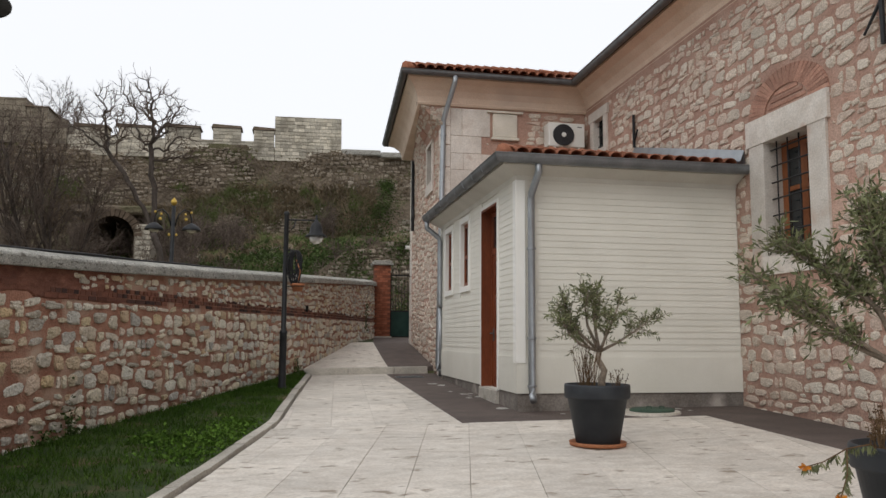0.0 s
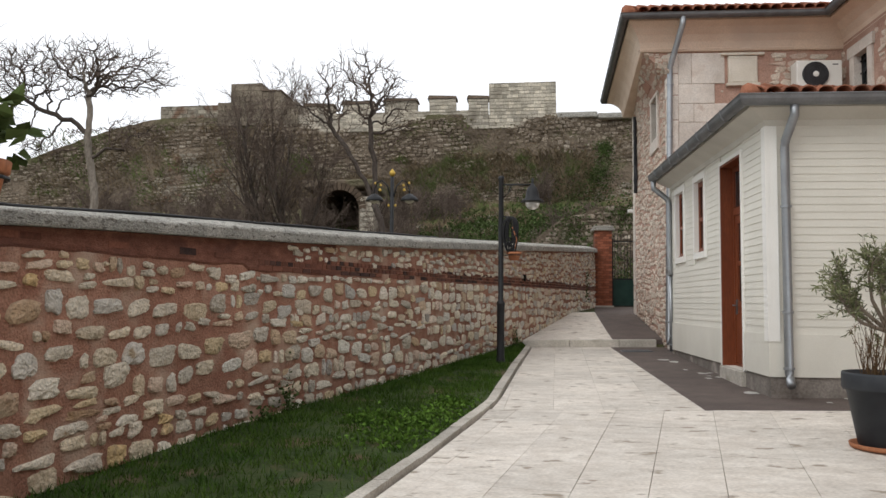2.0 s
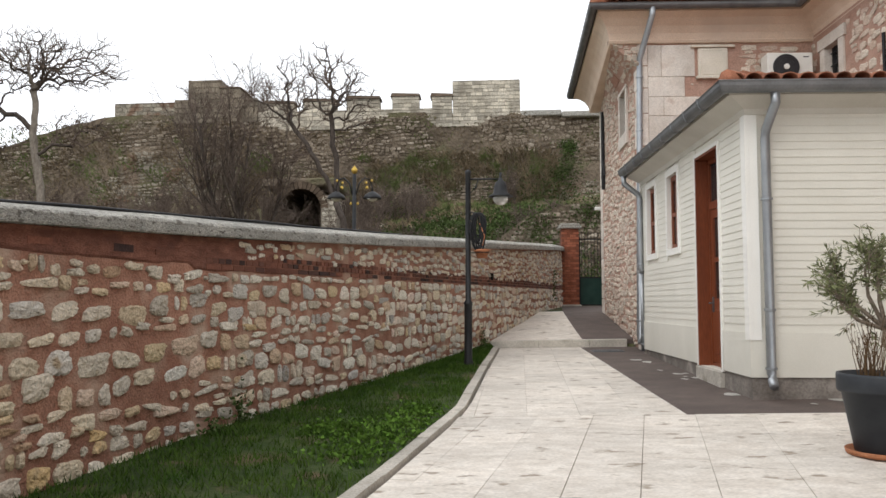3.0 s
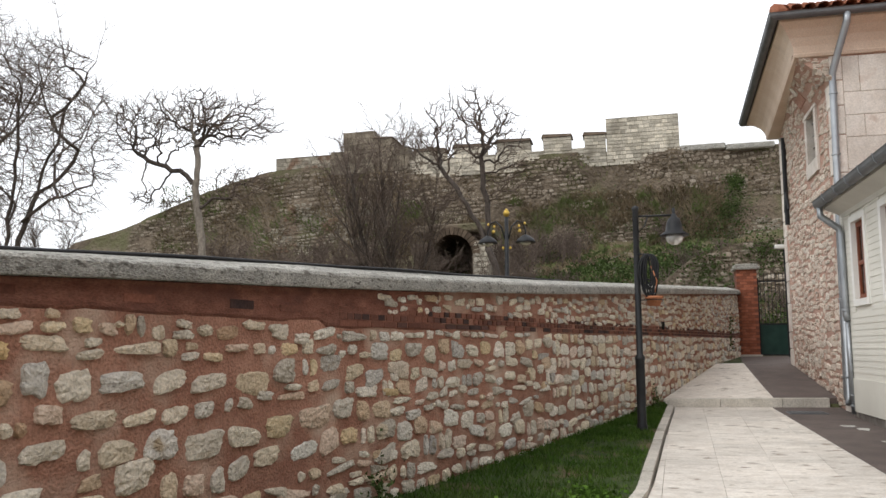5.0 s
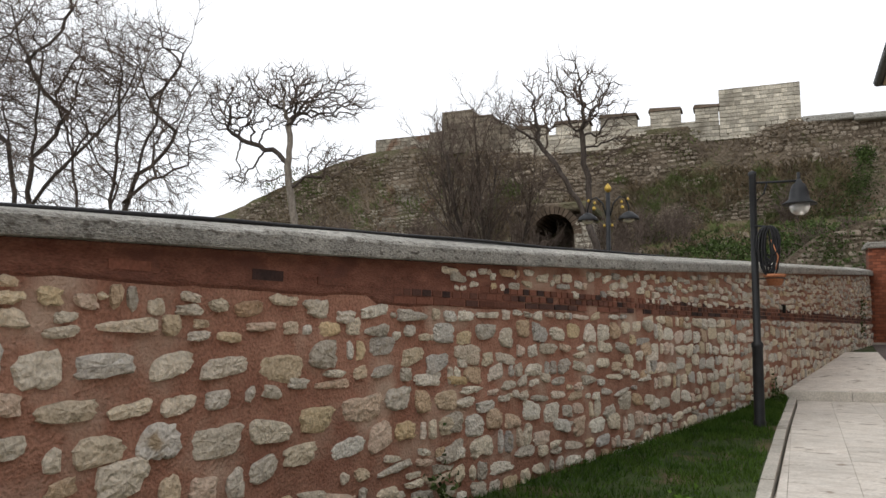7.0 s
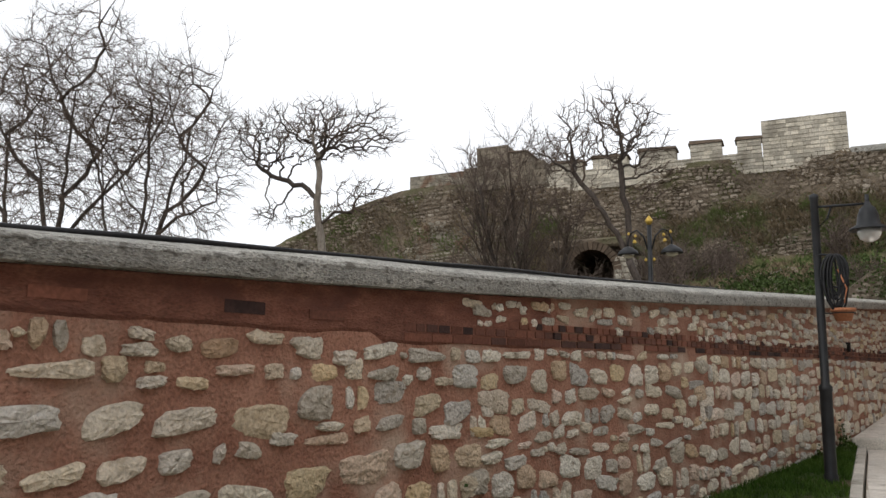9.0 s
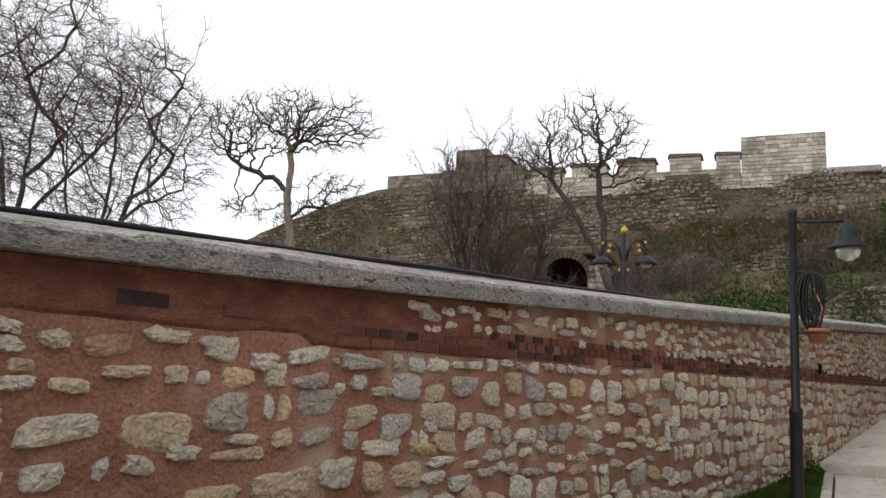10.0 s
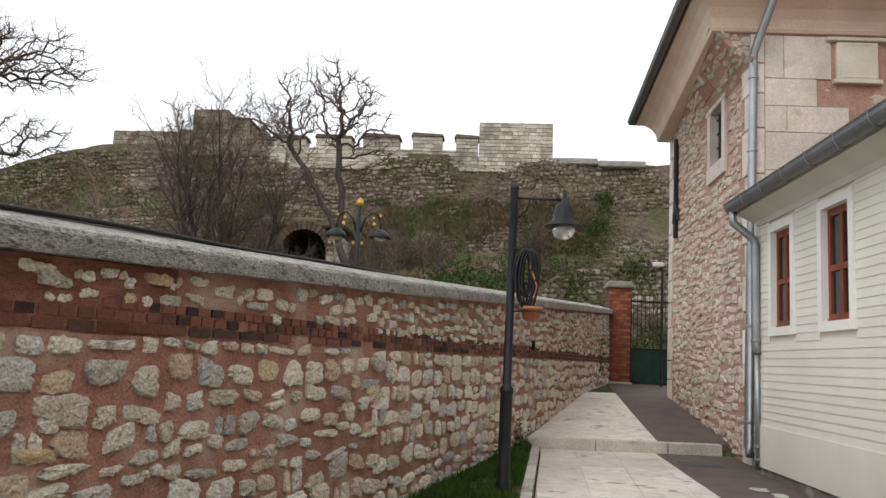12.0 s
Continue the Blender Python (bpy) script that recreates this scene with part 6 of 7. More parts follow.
# ---- brick arch in the bank ----
arch = thing("ruined_arch", "dark vaulted arch of brick and stone in the bank", "arch", (-7.86, 38, 3.5))
A0, A1, AYF, ASP = -8.95, -7.08, 37.6, 5.5
part("pier", box_mesh("pier", (A1, A1 + 0.75, AYF, AYF + 2.5, 2.0, 6.1), "ruin_stone", 0.03), arch)
part("pier", box_mesh("pier", (A0 - 0.9, A0, AYF, AYF + 2.5, 2.0, 6.1), "ruin_core", 0.03), arch)
part("vault_back", box_mesh("vault_back", (A0, A1, AYF + 3.6, AYF + 3.8, 2.0, 6.7), "ruin_core"), arch)
part("haunch", box_mesh("haunch", (A0 - 0.9, A1 + 0.75, AYF + 0.1, AYF + 3.7, 6.55, 6.95), "ruin_core", 0.08), arch)
pc = []
for z0 in np.arange(3.2, 6.0, 0.24):
    x0 = A1 + 0.02
    while x0 < A1 + 0.7:
        w_ = rr.uniform(0.2, 0.38)
        pc.append((min(x0 + w_ / 2, A1 + 0.6), z0 + 0.12, w_ - 0.03, 0.21, 0))
        x0 += w_
tagged(part("pier_stones", stones_mesh("pier_stones", pc, lambda u, v: (np.array([u, AYF, v]), np.array([1.0, 0, 0]), np.array([0, 0, 1.0]), np.array([0, -1.0, 0])), 0.05, "ruin_ashlar", rr), arch), kind="stuff")
cxa, ra = (A0 + A1) / 2, (A1 - A0) / 2
for i in range(17):
    a0_, a1_ = math.pi * i / 17 + 0.012, math.pi * (i + 1) / 17 - 0.012
    vv = []
    for yy in (AYF - 0.05, AYF + 3.6):
        for r_ in (ra, ra + 0.34):
            for a in (a0_, a1_):
                vv.append((cxa + r_ * math.cos(a), yy, ASP + r_ * math.sin(a)))
    part("arch_brick", mesh("arch_brick", vv, [(0, 1, 3, 2), (4, 6, 7, 5), (0, 4, 5, 1), (2, 3, 7, 6), (0, 2, 6, 4), (1, 5, 7, 3)], "ruin_brown"), arch)

# plaster splashes on the asphalt below the plinth
r = np.random.default_rng(77)
for i in range(16):
    if i < 9:
        x, y = AX0 - r.uniform(0.1, 0.45), r.uniform(AY0 + 0.2, 15.5)
    else:
        x, y = r.uniform(3.0, 5.9), AY0 - r.uniform(0.1, 0.4)
    n_ = 9
    rad_ = r.uniform(0.04, 0.13)
    rr_ = rad_ * r.uniform(0.5, 1.1, n_)
    z = level(y)
    vv = [(x + rr_[k] * math.cos(6.283 * k / n_) * r.uniform(0.6, 1.2), y + 1.5 * rr_[k] * math.sin(6.283 * k / n_), z + 0.0005) for k in range(n_)] + [(x, y, z + 0.006)]
    tagged(new("plaster_splash", mesh("plaster_splash", vv, [(k, (k + 1) % n_, n_) for k in range(n_)], "plaster")), "dried white plaster splash on the asphalt", "plaster splash", "plaster splashes")

# ---- bare trees and scrub ----


def grow(r, p, d, ln, rad, lvl, spec, out):
    """Grows a branch and its children; out collects tubes by level."""
    segs = spec["segs"][lvl]
    ln, rad = float(ln), float(rad)
    pts, radii = [Vector([float(c) for c in p])], [rad]
    d = Vector([float(c) for c in d]).normalized()
    kids = []
    for i in range(segs):
        d = (d + Vector(r.normal(size=3)) * spec["wander"][lvl] + Vector((0, 0, spec["rise"][lvl]))).normalized()
        pts.append(pts[-1] + d * ln / segs)
        radii.append(rad * (1 - (1 - spec["taper"]) * (i + 1) / segs))
        kids.append((pts[-1], d.copy(), radii[-1]))
    out.setdefault(lvl, []).append(tube_data(pts, radii, (8, 6, 4, 3, 3)[lvl], False))
    if lvl + 1 >= len(spec["count"]) + 1:
        return
    n_ = spec["count"][lvl]
    for i in range(n_):
        t = spec["start"][lvl] + (1 - spec["start"][lvl]) * (i + r.random()) / n_
        k = min(int(t * segs), segs - 1)
        f = t * segs - k
        q = pts[k].lerp(pts[k + 1], f)
        side = d.cross(Vector(r.normal(size=3))).normalized()
        dd = (kids[k][1] * math.cos(spec["angle"][lvl]) + side * math.sin(spec["angle"][lvl])).normalized()
        dd = Vector((dd.x, dd.y, dd.z * spec["flat"][lvl]))
        grow(r, q, dd, float(ln * spec["ratio"][lvl] * r.uniform(0.6, 1.15)), max(radii[k + 1] * spec["thin"], spec.get("fine", 0.010) * (1.0 if lvl < 2 else 0.75)), lvl + 1, spec, out)


def bare_tree(name, at, stems, spec, seed, label, bark, cat="tree"):
    r = np.random.default_rng(seed)
    z = hill(*at)
    t = thing(name, label, cat, (*at, z))
    out = {}
    for off, d, ln, rad in stems:
        grow(r, (at[0] + off[0], at[1] + off[1], z - 0.2), d, ln, rad, 0, spec, out)
    for q in out[0]:
        part("trunk", mesh("trunk", *q, bark, True), t)
    for q in out.get(1, []):
        part("limb", mesh("limb", *q, "bark" if bark == "bark_pale" else bark, True), t)
    fine_ = [q for k in out if k > 1 for q in out[k]]
    if fine_:
        tagged(part("twig_crown", mesh("twig_crown", *join(fine_), "twig"), t, "fine leafless twigs"), kind="stuff")
    return t


def colonised_tree(at, trunks, lobes, label, bark, seed, step, kill, reach, tip, twig, droop=0.0, wander=0.35, fan=0, pipe=2.75):
    """A tree whose branches grow towards points strewn through the lobes of its crown; trunks are rough polylines."""
    r = np.random.default_rng(seed)
    z = hill(*at)
    t = thing("bare_tree", label, "tree", (*at, z))
    goals = []
    for c, rad, n_ in lobes:
        q = r.normal(size=(n_, 3))
        q /= np.linalg.norm(q, axis=1)[:, None]
        goals.append(np.array(c) + q * np.array(rad) * r.uniform(0.0, 1.0, (n_, 1)) ** 0.62)
    goals = np.concatenate(goals)
    heart = Vector(goals.mean(0)) - Vector((0, 0, 1.2))
    pos, par = [], []
    trunks = list(trunks)
    # side limbs that leave the stems at a narrow angle and sweep upwards
    for k_ in range(fan):
        stem_ = trunks[k_ % len(trunks)]
        i_ = 1 + (k_ // len(trunks)) % (len(stem_) - 1) - (1 if (k_ // len(trunks)) % (len(stem_) - 1) + 1 == len(stem_) - 1 else 0)
        a_ = Vector(stem_[max(i_, 1)]).lerp(Vector(stem_[min(i_ + 1, len(stem_) - 1)]), r.uniform(0.0, 0.9))
        yaw, ln = r.uniform(0, 6.283), r.uniform(1.4, 2.9)
        side_ = Vector((math.cos(yaw), 0.7 * math.sin(yaw), 0))
        trunks.append([tuple(a_), tuple(a_ + side_ * ln * 0.36 + Vector((0, 0, ln * 0.30))), tuple(a_ + side_ * ln * 0.60 + Vector((0, 0, ln * 0.72))), tuple(a_ + side_ * ln * 0.72 + Vector((0, 0, ln * 1.1)))])
    for line in trunks:
        line = [np.array([at[0] + p[0], at[1] + p[1], p[2]]) for p in line]
        line[0][2] = min(line[0][2], z - 0.2) if line[0][2] < z + 0.5 else line[0][2]
        last = -1
        if pos:
            last = int(np.argmin([np.linalg.norm(p - line[0]) for p in pos])) if line[0][2] > z + 0.5 else -1
        for a, b in zip(line, line[1:]):
            k_ = max(2, int(np.linalg.norm(b - a) / (step * 1.6)))
            for f_ in np.linspace(0, 1, k_, endpoint=False):
                pos.append(a + (b - a) * f_ + r.normal(size=3) * step * 0.16)
                par.append(last)
                last = len(pos) - 1
        pos.append(line[-1])
        par.append(last)
    P = np.array(pos)
    d = np.linalg.norm(goals[:, None] - P[None], axis=2)
    best, dist = d.argmin(1), d.min(1)
    for it in range(160):
        live = dist < reach
        if not live.any() or len(pos) > 5200:
            break
        fresh = []
        for k_ in np.unique(best[live]):
            way = goals[live & (best == k_)] - P[k_]
            way = (way / (np.linalg.norm(way, axis=1)[:, None] + 1e-6)).mean(0) + r.normal(size=3) * wander + np.array([0, 0, -droop])
            q = P[k_] + way / (np.linalg.norm(way) + 1e-6) * step
            fresh.append(q)
            par.append(int(k_))
        n0 = len(P)
        P = np.concatenate([P, fresh])
        pos += fresh
        d = np.linalg.norm(goals[:, None] - np.array(fresh)[None], axis=2)
        nb_, nd = d.argmin(1), d.min(1)
        closer = nd < dist
        best, dist = np.where(closer, nb_ + n0, best), np.where(closer, nd, dist)
        keep_ = dist > kill
        goals, best, dist = goals[keep_], best[keep_], dist[keep_]
        if not len(goals):
            break
    n_ = len(P)
    kids = [[] for _ in range(n_)]
    for k_, p in enumerate(par):
        if p >= 0:
            kids[p].append(k_)
    rad = np.zeros(n_)
    for k_ in range(n_ - 1, -1, -1):
        rad[k_] = (tip ** pipe + sum(rad[c] ** pipe for c in kids[k_])) ** (1 / pipe)
    limbs_, fine_ = [], []
    heads = [(k_, -1) for k_ in range(n_) if par[k_] < 0]
    while heads:
        k_, up_ = heads.pop()
        chain = [up_, k_] if up_ >= 0 else [k_]
        while kids[chain[-1]]:
            nxt = max(kids[chain[-1]], key=lambda c: rad[c])
            heads += [(c, chain[-1]) for c in kids[chain[-1]] if c != nxt]
            chain.append(nxt)
        if len(chain) < 2:
            continue
        rr_ = [float(rad[c]) for c in chain]
        if up_ >= 0:
            rr_[0] = rr_[1]
        big_ = rr_[0] > tip * 3.2
        tube = tube_data([P[c] for c in chain], rr_, 7 if big_ else 4, False)
        (limbs_ if big_ else fine_).append((rr_[0], tube))
    for k_ in range(n_):
        if rad[k_] < tip * 2.4 and par[k_] >= 0:
            for q in range(twig[0]):
                w_ = Vector(P[k_] - P[par[k_]]).normalized() + Vector(r.normal(size=3)) * 0.6 + (Vector(P[k_]) - heart).normalized() * 0.6
                p_ = [Vector(P[k_])]
                ln = twig[1] * r.uniform(0.5, 1.2)
                for g_ in range(3):
                    w_ = (w_.normalized() + Vector(r.normal(size=3)) * 0.22 + Vector((0, 0, -droop * 1.5)))
                    p_.append(p_[-1] + w_.normalized() * ln / 3)
                fine_.append((0, tube_data(p_, [tip * 0.9, tip * 0.8, tip * 0.7, tip * 0.5], 3, False)))
    limbs_.sort(key=lambda q: -q[0])
    for k_, (q, tube) in enumerate(limbs_):
        part("trunk" if k_ < len(trunks) and q > limbs_[0][0] * 0.6 else "limb", mesh("limb", *tube, bark if k_ == 0 else "bark", True), t)
    tagged(part("twig_crown", mesh("twig_crown", *join([q[1] for q in fine_]), "twig"), t, "fine leafless twigs"), kind="stuff")
    return t


colonised_tree((-4.2, 27.4), [[(0, 0, 1.0), (-0.15, 0, 3.6), (-0.62, 0, 5.0), (-1.2, -0.1, 6.1), (-1.9, 0.0, 7.1)], [(-0.4, 0, 4.4), (-0.42, 0.1, 5.6), (-0.6, 0.1, 7.4)]],
               [((-5.0, 27.4, 8.35), (1.8, 1.5, 1.4), 300), ((-6.5, 27.3, 7.8), (1.15, 0.9, 0.9), 100), ((-3.8, 27.5, 7.0), (0.7, 0.8, 1.0), 60), ((-5.9, 27.2, 6.0), (0.8, 0.7, 0.6), 30)], "leafless gnarled tree behind the boundary wall", "bark", 61, 0.16, 0.2, 1.3, 0.0105, (2, 0.38), -0.03, 0.28, 0)
colonised_tree((-11.8, 22.5), [[(0, 0, 1.0), (0.02, 0, 4.4), (-0.18, 0, 5.4), (-0.16, 0, 7.15)], [(-0.1, 0, 5.9), (-0.7, 0, 6.35), (-1.5, -0.1, 6.6), (-2.2, 0, 7.1)], [(-0.1, 0, 5.2), (0.3, 0.1, 5.5), (0.9, 0, 5.45)]],
               [((-11.9, 22.5, 7.75), (2.5, 2.2, 0.75), 620), ((-13.9, 22.4, 7.7), (0.9, 0.9, 0.9), 170), ((-10.6, 22.5, 5.9), (1.0, 0.9, 0.55), 120), ((-13.3, 22.5, 5.6), (0.9, 0.8, 0.45), 70)], "pollarded bare tree with wide umbrella crown", "bark_pale", 67, 0.13, 0.18, 1.0, 0.008, (2, 0.30), 0.0, 0.36)
colonised_tree((-19.6, 20.8), [[(0, 0, 0.6), (-0.1, 0, 4.6), (0.1, 0, 7.5), (0.3, 0, 9.5)], [(-0.9, 0.4, 0.6), (-0.8, 0.3, 5.0), (-1.5, 0.2, 8.6)], [(0.0, 0, 4.9), (0.9, 0.1, 5.8), (2.2, 0.0, 6.9)]],
               [((-19.4, 20.8, 9.2), (3.0, 2.0, 3.0), 1150), ((-21.6, 21.0, 8.6), (2.2, 1.8, 3.2), 600), ((-18.5, 20.9, 6.2), (2.2, 1.6, 1.6), 240)], "tall bare tree with drooping twigs", "bark", 71, 0.24, 0.3, 2.2, 0.0075, (4, 0.6), 0.05, 0.12, 14, 2.8)
colonised_tree((-17.0, 21.2), [[(0, 0, 0.6), (0.05, 0, 4.6), (0.25, 0, 6.6), (0.2, 0, 9.0)], [(0.1, 0.1, 0.6), (0.25, 0.2, 4.4), (1.1, 0.1, 6.4), (1.9, 0, 8.2)], [(0.4, 0.1, 5.0), (1.4, 0, 5.5), (2.7, 0, 5.8)], [(-1.3, 0.2, 0.6), (-1.35, 0.2, 4.6), (-1.7, 0.1, 8.0)]],
               [((-16.4, 21.2, 8.3), (2.1, 1.7, 2.1), 950), ((-14.8, 21.1, 6.9), (1.4, 1.2, 1.8), 330), ((-16.3, 21.3, 5.6), (2.2, 1.3, 1.0), 160)], "tall bare tree with leaning stems and drooping twigs", "bark", 73, 0.22, 0.28, 2.0, 0.0075, (4, 0.6), 0.06, 0.12, 14, 2.8)
colonised_tree((-23.6, 22.0), [[(0, 0, 0.6), (0.1, 0, 5.5), (0.0, 0, 9.5)]], [((-23.4, 22.0, 8.8), (2.4, 2.0, 3.4), 700)], "tall bare tree with drooping twigs", "bark", 79, 0.3, 0.34, 2.4, 0.008, (3, 0.6), 0.06, 0.12, 8, 2.8)
bushy = dict(segs=(6, 5, 4, 3), wander=(0.07, 0.16, 0.25, 0.25), rise=(0.08, 0.12, 0.1, 0.05), taper=0.35, count=(16, 10, 8), start=(0.22, 0.2, 0.2), angle=(0.5, 0.55, 0.65), ratio=(0.36, 0.45, 0.45), thin=0.5, flat=(1, 1, 1))
bare_tree("bare_tree", (-8.1, 28.3), [((0, 0), (-0.2, 0, 1), 6.2, 0.12), ((0.2, 0), (-0.05, 0, 1), 5.8, 0.1), ((-0.3, 0.2), (-0.3, 0, 1), 5.6, 0.1), ((0.3, 0.2), (0.05, 0, 1), 5.0, 0.08), ((0.1, 0.3), (-0.12, 0.1, 1), 5.8, 0.08)], bushy, 83, "dense twiggy bare tree on the bank", "bark")
bare_tree("bare_tree", (-14.5, 52.5), [((0, 0), (0, 0, 1), 5.0, 0.1), ((0.6, 0), (0.1, 0, 1), 4.6, 0.1)], bushy, 89, "far bare tree behind the ruins", "bark")
bare_tree("bare_tree", (-30, 38), [((0, 0), (0, 0, 1), 4.2, 0.1), ((1.0, 0), (0.1, 0, 1), 3.9, 0.1), ((-1.2, 0), (-0.1, 0, 1), 4.0, 0.1)], bushy, 97, "low bare thicket at the foot of the bank", "bark")

scrub = dict(segs=(4, 3, 3), wander=(0.15, 0.25, 0.25), rise=(0.05, 0.08, 0.05), taper=0.35, count=(9, 7), fine=0.012, start=(0.2, 0.15), angle=(0.55, 0.6), ratio=(0.5, 0.5), thin=0.55, flat=(1, 1))
r = np.random.default_rng(101)
spots = [(r.uniform(-14, 4.5), r.uniform(29, 43)) for i in range(70)] + [(r.uniform(-24, -13), r.uniform(33, 42)) for i in range(22)]
# the view to the arch stays open
spots = [(x, y) for x, y in spots if not (y < 38.6 and abs(x - (-0.5 - 7.4 * (y - 6) / 32)) < 1.5)]
spots = [q for i, q in enumerate(spots) if q[0] < -3 or i % 3 == 0]
for k, (x, y) in enumerate(spots):
    big_ = r.uniform(0.8, 1.9)
    st = [((r.uniform(-0.5, 0.5), r.uniform(-0.4, 0.4)), (r.uniform(-0.5, 0.5), r.uniform(-0.4, 0.4), 1), big_ * r.uniform(0.7, 1.2), 0.025) for q in range(7)]
    rk, out = np.random.default_rng(200 + k), {}
    for off, d, ln, rad in st:
        grow(rk, (x + off[0], y + off[1], hill(x, y) - 0.1), d, ln, rad, 0, scrub, out)
    tagged(new("bare_shrub", mesh("bare_shrub", *join([q for v_ in out.values() for q in v_]), "twig")), "leafless brown shrub on the overgrown bank", "shrub", "scrub on the bank")


def leaf_patch(name, spots_, count, size, label, material, seed, face):
    """Ivy and weeds: many small leaves scattered over a patch."""
    r_ = np.random.default_rng(seed)
    out = []
    for i in range(count):
        x, y, rad = spots_[int(r_.integers(len(spots_)))]
        px_, py_ = x + r_.normal() * rad * 0.5, y + r_.normal() * rad * 0.5
        p = face(px_, py_, r_)
        out.append(leaf_data(r_, p, (r_.normal(), r_.normal() - 0.4, r_.normal() + 0.4), size * r_.uniform(0.6, 1.3), size * r_.uniform(0.5, 0.8)))
    return tagged(new(name, mesh(name, *join(out), material)), label, "plants", "", "stuff")


on_hill = lambda x, y, r_: (x, y, hill(x, y) + abs(r_.normal()) * 0.22)
leaf_patch("bank_weeds", [(0.5, 37, 2.2), (2.2, 38.5, 1.8), (3.0, 40, 1.6), (-1.5, 38, 2.0), (1.0, 34, 1.6), (-2.5, 33, 1.4), (4.0, 36, 1.6), (2.5, 33, 1.4), (-0.5, 35.5, 1.8), (-3.5, 36.5, 1.6), (1.5, 39.5, 1.5)], 15000, 0.15, "patches of green weeds and ivy on the bank", "leaf", 303, on_hill)
leaf_patch("bank_weeds", [(-14, 36, 3), (-9, 40, 2.5), (-19, 38, 3), (-5, 36, 2.5)], 3500, 0.12, "sparse green weeds on the bank", "leaf", 305, on_hill)
on_ruin = lambda x, z, r_: (x, ruin_y(x, z) - 0.05 - abs(r_.normal()) * 0.12, z)
leaf_patch("wall_ivy", [(5.0, 8.2, 1.0), (4.4, 7.0, 1.4), (5.3, 9.6, 0.5), (-3, 7.0, 1.8), (1.5, 6.8, 2.2), (3.0, 6.6, 1.6)], 4000, 0.12, "dark ivy hanging on the ruined wall", "leaf", 307, on_ruin)
leaf_patch("bank_ivy", [(0.5, 2.6, 1.2), (2.5, 3.9, 1.0), (4.5, 4.6, 0.9), (3.6, 2.6, 1.0), (6.5, 4.4, 1.0)], 2600, 0.11, "green ivy and weeds on the bank wall", "leaf", 313, lambda x, z, r_: (x, bank_y(x, z) - 0.06 - abs(r_.normal()) * 0.12, max(z, 1.2)))
leaf_patch("ivy", [(1.9, 1.75, 0.25), (2.0, 1.35, 0.2)], 200, 0.05, "thin ivy on the boundary wall near the gate", "leaf", 309, lambda x, z, r_: (wall_x(23.6) + 0.06 + abs(r_.normal()) * 0.03, 23.6 + (x - 1.9) * 2, z))
leaf_patch("gate_shrubs", [(3.4, 27.5, 0.9), (4.2, 27.8, 0.8)], 2500, 0.10, "dark evergreen shrubs behind the gate", "leaf", 311, lambda x, y, r_: (x, y, 0.95 + abs(r_.normal()) * 0.6))

def brush(count, x0, x1, z0, z1, seed, label, lengths):
    """Withered grass and thin stems over the ruin's slope."""
    r_ = np.random.default_rng(seed)
    vs, fs = [], []
    for i in range(count):
        x, z = r_.uniform(x0, x1), r_.uniform(z0, z1)
        if noise.noise((x * 0.35, z * 0.5, 6.0)) < -0.22:
            continue
        p = Vector((x, ruin_y(x, z) - 0.03, z))
        w_ = Vector((r_.normal() * 0.45, -0.5 + r_.normal() * 0.3, 0.75)).normalized() * r_.uniform(*lengths)
        sd_ = Vector((0.012, 0.004 * r_.normal(), 0))
        k_ = len(vs)
        vs += [tuple(p - sd_), tuple(p + sd_), tuple(p + w_ * 0.6 + sd_ * 0.7), tuple(p + w_ + Vector((r_.normal() * 0.06, 0, -0.06)))]
        fs.append((k_, k_ + 1, k_ + 2, k_ + 3))
    return tagged(new("bank_brush", mesh("bank_brush", vs, fs, "brush")), label, "plants", "", "stuff")


brush(15000, -13.0, 4.6, 4.6, 9.3, 321, "withered brown grass and brush on the bank", (0.2, 0.6))
brush(9000, -28.0, -12.0, 4.6, 11.5, 323, "sparse withered grass on the ruined wall", (0.12, 0.4))
brush(2200, -12.5, 8.0, 9.0, 11.7, 325, "tufts of dry grass in the rubble", (0.1, 0.28))


def tufts(count, x0, x1, y0, y1, seed, label, lengths, material, gap):
    """Bunches of long grass blades standing on the open bank."""
    r_ = np.random.default_rng(seed)
    vs, fs = [], []
    for _ in range(count):
        x, y = r_.uniform(x0, x1), r_.uniform(y0, y1)
        if noise.noise((x * 0.4, y * 0.35, float(seed))) < gap:
            continue
        for _ in range(9):
            p = Vector((x + r_.normal() * 0.13, y + r_.normal() * 0.13, 0))
            p.z = hill(p.x, p.y) - 0.03
            w_ = Vector((r_.normal() * 0.4, r_.normal() * 0.4 - 0.15, 1.0)).normalized() * r_.uniform(*lengths)
            sd_ = Vector((0.014, 0.005 * r_.normal(), 0))
            k_ = len(vs)
            vs += [tuple(p - sd_), tuple(p + sd_), tuple(p + w_ * 0.6 + sd_ * 0.7), tuple(p + w_ + Vector((r_.normal() * 0.08, 0, -0.06)))]
            fs.append((k_, k_ + 1, k_ + 2, k_ + 3))
    return tagged(new("bank_grass", mesh("bank_grass", vs, fs, material)), label, "grass", "", "stuff")


tufts(3600, -9.0, 5.5, 29.0, 44.0, 341, "withered grass over the open bank", (0.15, 0.5), "brush", -0.25)
tufts(3600, -9.0, 5.5, 29.0, 44.0, 343, "long green grass over the open bank", (0.15, 0.45), "leaf", -0.02)

